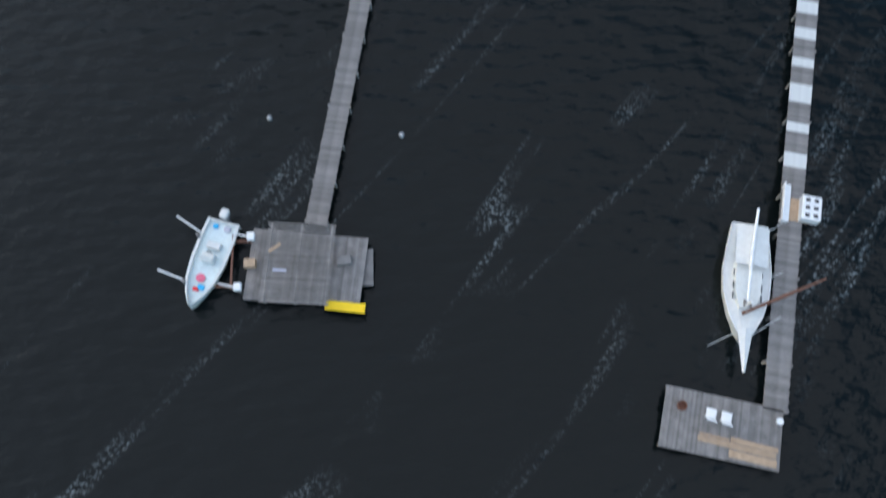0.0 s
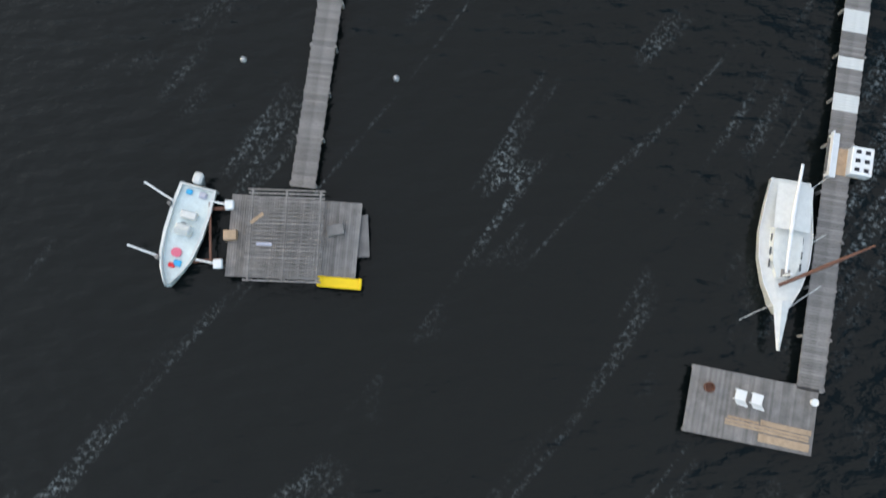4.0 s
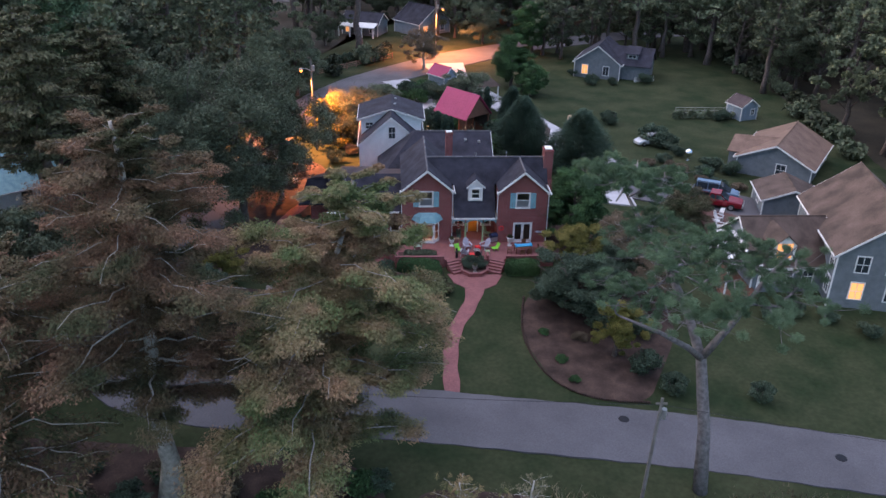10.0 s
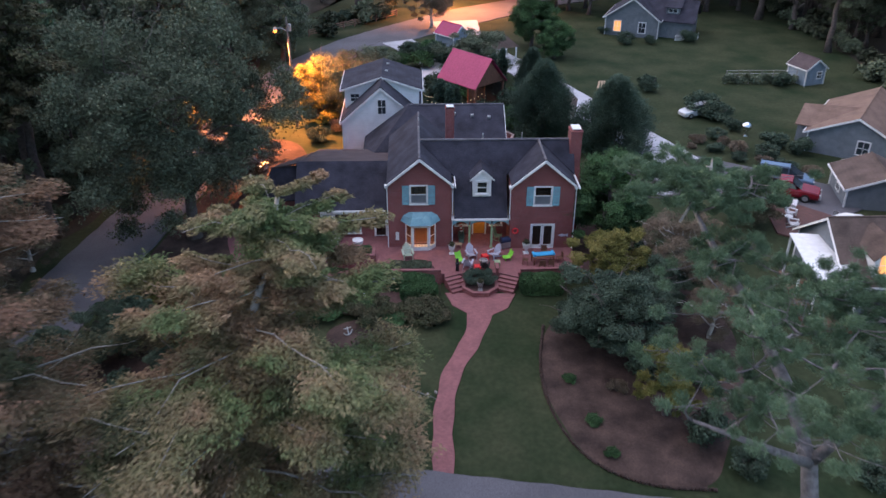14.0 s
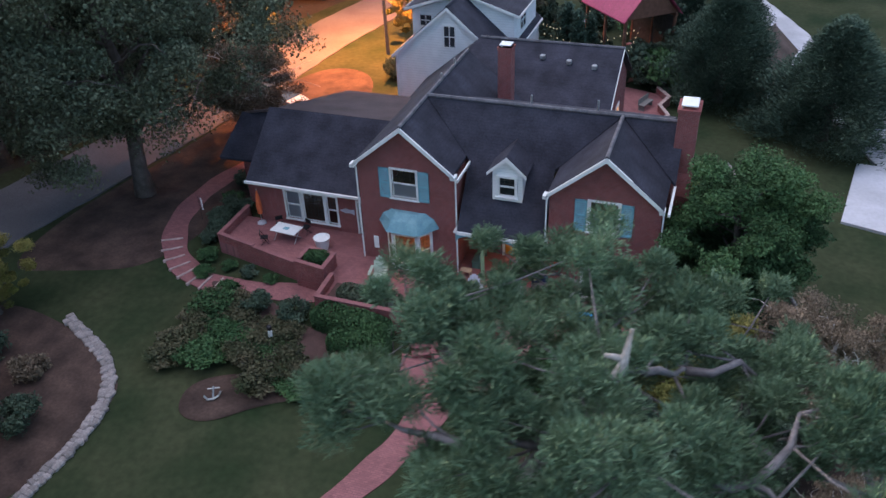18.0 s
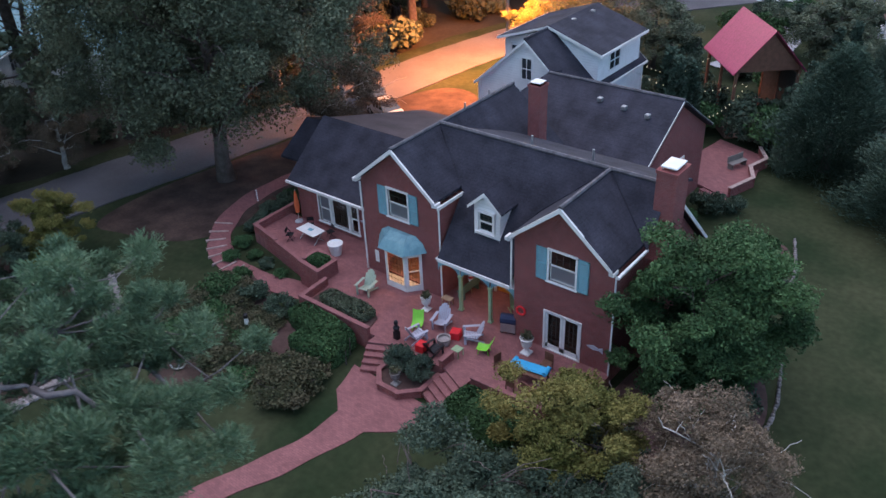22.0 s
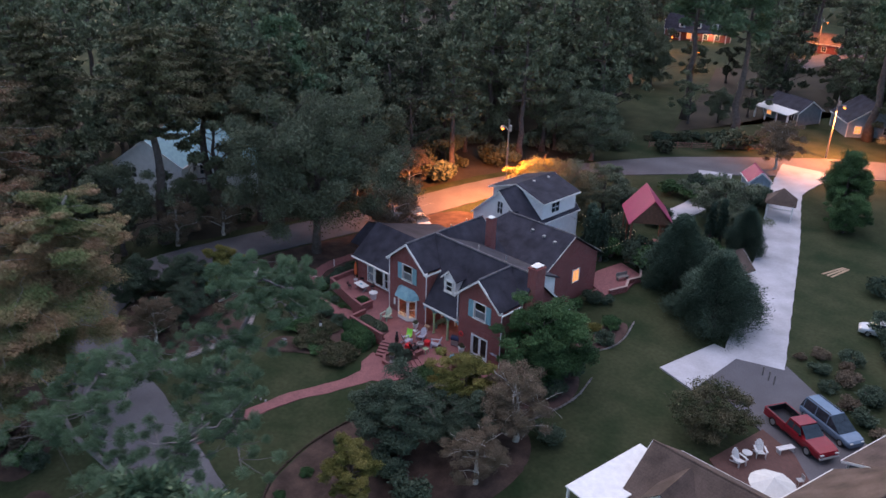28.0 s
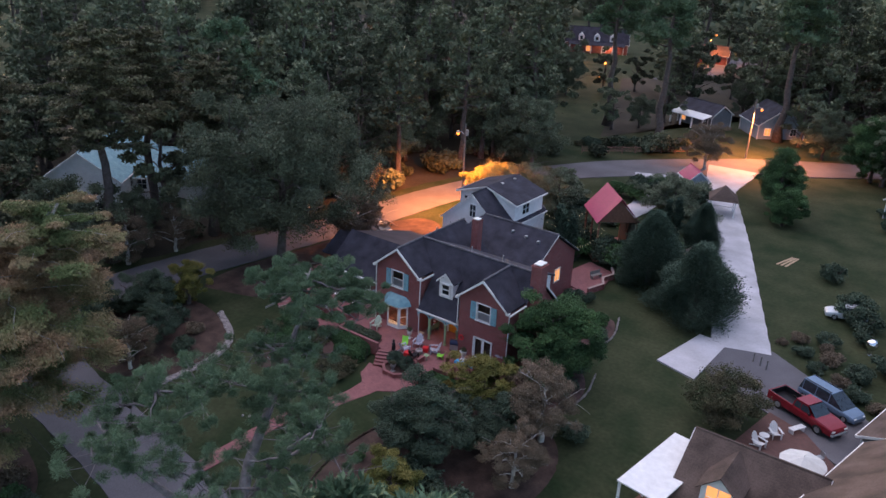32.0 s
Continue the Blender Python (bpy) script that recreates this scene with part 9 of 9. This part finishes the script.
gable_house("brick_bungalow", "distant low brick bungalow", (-46, 205, gz(-46, 205)), 100, 8, 14, 2.8, 5.2, BRICK, SHINGLE_B, [("W", -3, 0.6, 1.2, 1.3), ("W", 3, 0.6, 1.2, 1.3)])
gable_house("lane_house", "low brown house with lit window behind the junction", (-1.5, 120, gz(-1.5, 120)), 40, 10, 9, 3.0, 6.4, BLUESIDING, SHINGLE, [("S", -3, 0.8, 1.2, 1.4, True), ("S", 2.5, 0.8, 1.2, 1.4)])
for x, y, z in ((-98, 150, 3), (-72, 165, 3), (-55, 150, 3), (-110, 110, 3), (60, 160, 3), (28, 140, 3)):
    lamp("yard_light", (x, y, z), 900, SODIUM, 0.3)
    yl = thing("yard_lamp", (x, y, -0.8), 0, "distant glowing yard lamp on a post", "lamp", "yard lamps")
    part("head", Shape().lathe([(0.0, -0.25), (0.3, 0.0), (0.0, 0.2)], (0, 0, z + 1.2), 8), GLOW_LAMP, yl)
    part("post", Shape().tube([(0, 0, -0.5), (0, 0, z + 1.0)], 0.06, 6), DARKMETAL, yl)

# ---- floor of the woods ----
FOREST = material("dark_forest_floor", (0.028, 0.028, 0.02), 0.95, vary=0.4, scale=0.15, second=(0.055, 0.045, 0.032), grain=3, bump=0.4)
for name, pts in (("wood_floor", [(-130, -20), (-60, -20), (-40, -12), (-36, 10), (-34, 40), (-27, 62), (-40, 80), (-70, 100), (-130, 100)]),
                  ("wood_floor", [(62, -20), (120, -60), (160, 60), (130, 130), (66, 112), (63, 60)]),
                  ("wood_floor", [(-60, 100), (-33, 82), (-24, 92), (-18, 130), (10, 132), (50, 126), (120, 150), (100, 260), (-40, 260), (-40, 160), (-65, 150)]),
                  ("wood_floor", [(-160, 100), (-62, 104), (-70, 150), (-110, 190), (-120, 260), (-200, 240)])):
    o = bed(name, pts, FOREST, "dark leaf-littered floor of the woods", 0.02)

# lawns beyond the lane
bed("far_lawn", [(-90, 172), (-78, 158), (-52, 178), (-56, 192), (-66, 200), (-84, 182)], SOIL, "pale mown lawn before the distant house", 0.09)
bed("far_lawn", [(-30, 70), (-21, 76), (-24, 84), (-34, 112), (-48, 148), (-60, 172), (-76, 160), (-60, 128), (-46, 96)], SOIL, "green clearing between the woods", 0.05)
# undergrowth along the lane and the wood's edge
r = np.random.default_rng(31)
UND = shrub_mesh(1.0, 1.2, LEAF_FAR, 56, 900, 0.2)
edge = [(-37, -22, -40, 40), (-34, 26, -36, 60), (-33, 62, -24, 76), (-22, 84, -8, 98), (62, 30, 66, 110), (-58, -24, -46, 60), (24, 118, 60, 128)]
for x0, y0, x1, y1 in edge:
    n = int(math.hypot(x1 - x0, y1 - y0) / 3.0)
    for k in range(n):
        t = (k + r.random()) / n
        x, y = x0 + (x1 - x0) * t + r.normal() * 2.0, y0 + (y1 - y0) * t + r.normal() * 2.0
        if road_gap(x, y) > 5.5 and not (-70 < x < -54 and -8 < y < 16):
            shrub(UND, x, y, "dark undergrowth bush at the wood's edge", float(r.uniform(1.4, 3.0)), float(r.uniform(0, 360)), group="undergrowth bushes")

# planting below the terrace and trees of the curved bed
r = np.random.default_rng(41)
n = 0
while n < 26:
    x, y = r.uniform(-15.5, -4.2), r.uniform(-10.6, -5.0)
    if y < -5.2 - 0.2 * (x + 15) and not (-8.8 < x < -3.6 and y > -8.0) and math.hypot(x + 10.9, y + 12) > 1.8:
        s = float(r.uniform(0.8, 1.4))
        shrub((SH_O, SH_O, SH_G, SH_O)[n % 4], x, y, "mixed brown and green shrub below the terrace", (s * 1.15, s * 1.15, s * 0.85), float(r.uniform(0, 360)), group="garden shrubs")
        n += 1
for k, (m, x, y, s, lab) in enumerate(((HOLLY, -22.5, -16.5, 0.75, "dark evergreen tree in the curved bed"), (HOLLY, -27.5, -14.0, 0.9, "dark evergreen tree in the curved bed"), (HOLLY, -30.5, -18.5, 0.9, "dark evergreen tree in the curved bed"), (YELLOW_T, -26.0, -9.8, 0.85, "yellowing small tree in the curved bed"), (BROWN_T, -20.5, -20.8, 0.8, "russet small tree in the curved bed"), (OAKF, -42.0, -14.0, 0.85, "grey-green oak across the lane"), (OAKF, -42.5, -4.6, 0.55, "grey-green oak across the lane"), (OAKF, -39.5, 13.0, 0.8, "grey-green oak across the lane"), (OAKF, -40.0, 40.0, 0.8, "grey-green oak across the lane"))):
    tree("bed_tree" if k < 5 else "oak_tree", m, x, y, lab, 71 * k, s)
for x, y, s in ((-38, -20, 1.1), (-39.5, -8, 1.0), (-38.6, -2, 0.9), (-38, 20, 1.0), (-36.5, 29, 1.0)):
    tree("brown_tree", BROWN_T, x, y, "russet young tree beside the lane", 13 * x, s, group="lane trees")

# paler broadleaf trees among the woods
for k, (x, y, s) in enumerate(((-38, 75, 1.1), (-48, 60, 1.0), (-52, 90, 1.2), (22, 130, 1.1), (50, 116, 1.0), (-62, 42, 1.1), (-45, 28, 0.9), (-70, 70, 1.2), (66, 70, 1.0), (68, 96, 1.0), (-56, 118, 1.2), (2, 140, 1.0))):
    tree("oak_tree", OAKF, x, y, "grey-green broadleaf tree at the wood's edge", 67 * k, s, group="pale wood trees")
# dark trees and shrubs of the gardens beyond the lane
for k, (m, x, y, sc) in enumerate(((OAKF, -51, 121, 0.75), (FARB, -46, 131, 0.7), (FARB, -41, 139, 0.65), (OAKF, -33, 146, 0.6), (FARB, -27.5, 97, 0.62), (OAKF, -24, 103, 0.5), (FARB, -22, 112, 0.6), (FARB, 6, 113, 0.75), (OAKF, 12, 106, 0.7), (FARB, 3, 134, 0.8), (FARC, 10, 150, 0.8), (OAKF, -12, 134, 0.6), (FARB, -20, 150, 0.6), (FARC, -8, 168, 0.8), (OAKF, -34, 62, 0.9), (OAKF, -32.5, 66, 0.7))):
    tree("garden_tree", m, x, y, "dark broadleaf tree in a garden beyond the lane", 83 * k, sc, group="trees beyond the lane")
for k in range(13):
    x, y = -25.5 + 1.15 * k, 79.5 + 1.1 * k
    shrub(SH_D if k % 3 else SH_O, x - 0.6, y + 1.4, "rounded shrub behind the rail fence", (1.3 + 0.3 * (k % 2),) * 3, 47 * k, group="fence shrubs")
wide = np.random.default_rng(123)
for n, x0, x1, y0, y1 in ((80, -270, -130, -60, 240), (46, 66, 120, -20, 110), (30, -60, 60, 175, 260)):
    for k in range(n):
        x, y = float(wide.uniform(x0, x1)), float(wide.uniform(y0, y1))
        m, nm, lab = kinds[int(wide.integers(0, 3))]
        if free(x, y) and not (68 < y < 215 and abs(x + 79 - (193 - y) * 0.49) < 13):
            tree(nm, m, x, y, lab, float(wide.uniform(0, 360)), float(wide.uniform(0.8, 1.15)), group="woods round the houses")
# scrub between the lake road and the bank
r = np.random.default_rng(19)
for k in range(30):
    x = r.uniform(2, 30)
    y = float(np.interp(x, SHORE_X, SHORE_Y)) + r.uniform(1.2, 8.0)
    shrub((SH_B, SH_G, SH_Y, SH_B)[k % 4], x, y, "low scrubby bush on the lake bank", (float(r.uniform(0.7, 1.5)),) * 2 + (float(r.uniform(0.5, 0.9)),), float(r.uniform(0, 360)), group="bank shrubs")
tufts = Shape()
for k in range(5200):
    x = r.uniform(2, 34)
    s0 = float(np.interp(x, SHORE_X, SHORE_Y))
    y = s0 + 0.6 + 8.5 * r.random() ** 1.5
    if math.sin(x * 0.9 + y * 0.4) + math.sin(y * 1.1) + r.normal() * 0.5 < 0:
        continue
    z, h, a = gz(x, y), r.uniform(0.3, 0.8), r.uniform(0, 6.28)
    wx, wy, lx, ly = 0.04 * math.cos(a), 0.04 * math.sin(a), r.normal() * 0.25, r.normal() * 0.25
    tufts.add([(x - wx, y - wy, z - 0.05), (x + wx, y + wy, z - 0.05), (x + lx, y + ly, z + h)], [(0, 1, 2)])
single("bank_grass", tufts, REED, "tufts of dry grass on the lake bank", "grass", kind="stuff")

# dense planting round the pavilion
for k, (x, y, s) in enumerate(((-4.5, 58, 2.4), (-1.6, 60, 2.6), (-8.0, 57.5, 2.2), (1.4, 61.5, 2.2), (-3.2, 64, 2.4), (-6.4, 62.5, 2.0))):
    shrub(SH_D if k % 2 else SH_G, x, y, "tall dark shrub in the row behind the pavilion", (s, s, s * 1.1), 53 * k, group="rear shrubs")
for k, (x, y, s) in enumerate(((5.4, 31.0, 3.0), (3.4, 31.4, 2.7), (6.8, 33.6, 3.2), (-0.6, 30.8, 2.3), (-2.0, 34.0, 2.4), (8.0, 36.5, 2.9), (4.4, 39.5, 2.0), (-4.4, 38.0, 2.0), (-6.5, 41, 2.0), (1.4, 42.5, 2.2), (-2.5, 45, 2.2), (-8.5, 47, 1.8), (7.6, 41.0, 2.0), (-7.0, 35.5, 1.6), (5.2, 18.6, 1.3), (4.6, 16.4, 1.0), (6.6, 19.6, 0.9), (7.4, 27.4, 1.4))):
    shrub(SH_D if k % 3 else SH_G, x, y, "dark dense shrub round the pavilion", (s, s, s * 1.15), 37 * k, group="pavilion shrubs")
for x, y, s in ((-1.6, 27.8, 1.25), (-2.6, 28.6, 1.3), (-0.8, 28.8, 1.15), (5.2, 45.5, 1.0), (6.4, 46.0, 1.1)):
    tree("arborvitae", ARBOR, x, y, "tall dark green arborvitae cone", 40 * x, s, group="arborvitae row")

for k, (x, y, s) in enumerate(((31.0, 20.8, 1.1), (33.2, 19.4, 1.3), (35.2, 18.0, 1.4), (37.4, 16.4, 1.3), (29.0, 23.4, 1.2), (32.0, 23.4, 1.5), (34.6, 21.8, 1.6), (28.0, 26.5, 1.2), (30.6, 27.6, 1.4), (26.6, 24.6, 0.8))):
    shrub((SH_D, SH_B)[k % 2], x, y, "dark shrub bordering the parking apron", (s, s, s * 0.8), 41 * k, group="apron shrubs")
gable_house("white_house_wing", "white side wing with pale teal roof behind trees", (-54.5, 9.5, gz(-55, 9)), 128, 8, 12, 4.6, 7.6, SIDING, COPPER, [("W", -3, 2.8, 1.2, 1.4), ("W", 1, 2.8, 1.2, 1.4), ("S", 0, 2.8, 1.4, 1.4)])

for k, (m, x, y, s) in enumerate(((SH_G, -12.8, -2.9, 0.55), (SH_D, -14.3, -2.7, 0.6), (SH_G, -15.8, -2.4, 0.6), (SH_G, -17.6, -1.9, 0.8), (SH_D, -18.4, -0.2, 0.9), (SH_D, -18.9, 1.8, 1.0), (SH_G, -19.6, 4.4, 0.9), (SH_D, -20.2, 7.0, 0.9))):
    shrub(m, x, y, "low green planting between terrace and side path", (s, s, s * 0.9), 61 * k, group="side path planting")

DRY = material("dry_grass_ground", (0.14, 0.12, 0.08), 0.95, vary=0.45, scale=0.6, second=(0.25, 0.215, 0.145), grain=9, bump=0.4)
DRY_EDGE = [(14.2, -41.0), (17, -39.6), (21, -40.0), (25, -41.4), (29, -43.0), (34, -45), (36, -49), (35, -53), (31, -54.6), (27, -53), (24, -54), (21, -50.6), (18, -50), (17, -47)]
bed("dry_grass", [(25.5 + (x - 25.5) * 0.82, -47.5 + (y + 47.5) * 0.8) for x, y in DRY_EDGE], DRY, "pale dry grass beside the lake road", 0.03)
# loose tufts that break the edge of the dry patch
r = np.random.default_rng(77)
loose = Shape()
edge_pts = np.array(DRY_EDGE, float)
mid = edge_pts.mean(0)
for k in range(15000):
    i, f = int(r.integers(0, len(edge_pts))), r.random()
    p = edge_pts[i] * (1 - f) + edge_pts[(i + 1) % len(edge_pts)] * f
    p = mid + (p - mid) * r.uniform(0.0, 1.0) ** 0.3 + r.normal(size=2) * [1.3, 0.9]
    if road_gap(p[0], p[1]) < 3.9:
        continue
    z, h, a = gz(p[0], p[1]), r.uniform(0.12, 0.4), r.random() * 3.14
    wx, wy, lx, ly = 0.05 * math.cos(a), 0.05 * math.sin(a), r.normal() * 0.14, r.normal() * 0.14
    loose.add([(p[0] - wx, p[1] - wy, z - 0.03), (p[0] + wx, p[1] + wy, z - 0.03), (p[0] + lx, p[1] + ly, z + h)], [(0, 1, 2)])
single("dry_grass_tufts", loose, DRY, "loose tufts of pale dry grass beside the lake road", "grass", kind="stuff")
for k, (x, y, s) in enumerate(((5.4, -42.2, 1.9), (7.6, -43.4, 2.0), (9.8, -43.0, 2.1), (11.6, -44.6, 1.8), (8.6, -45.6, 1.6), (3.6, -43.2, 1.5), (12.8, -42.2, 1.4))):
    shrub((SH_G, SH_B, SH_G)[k % 3], x, y, "large grey-green bush on the lake bank", (s, s, s * 0.9), 29 * k, group="bank shrubs")
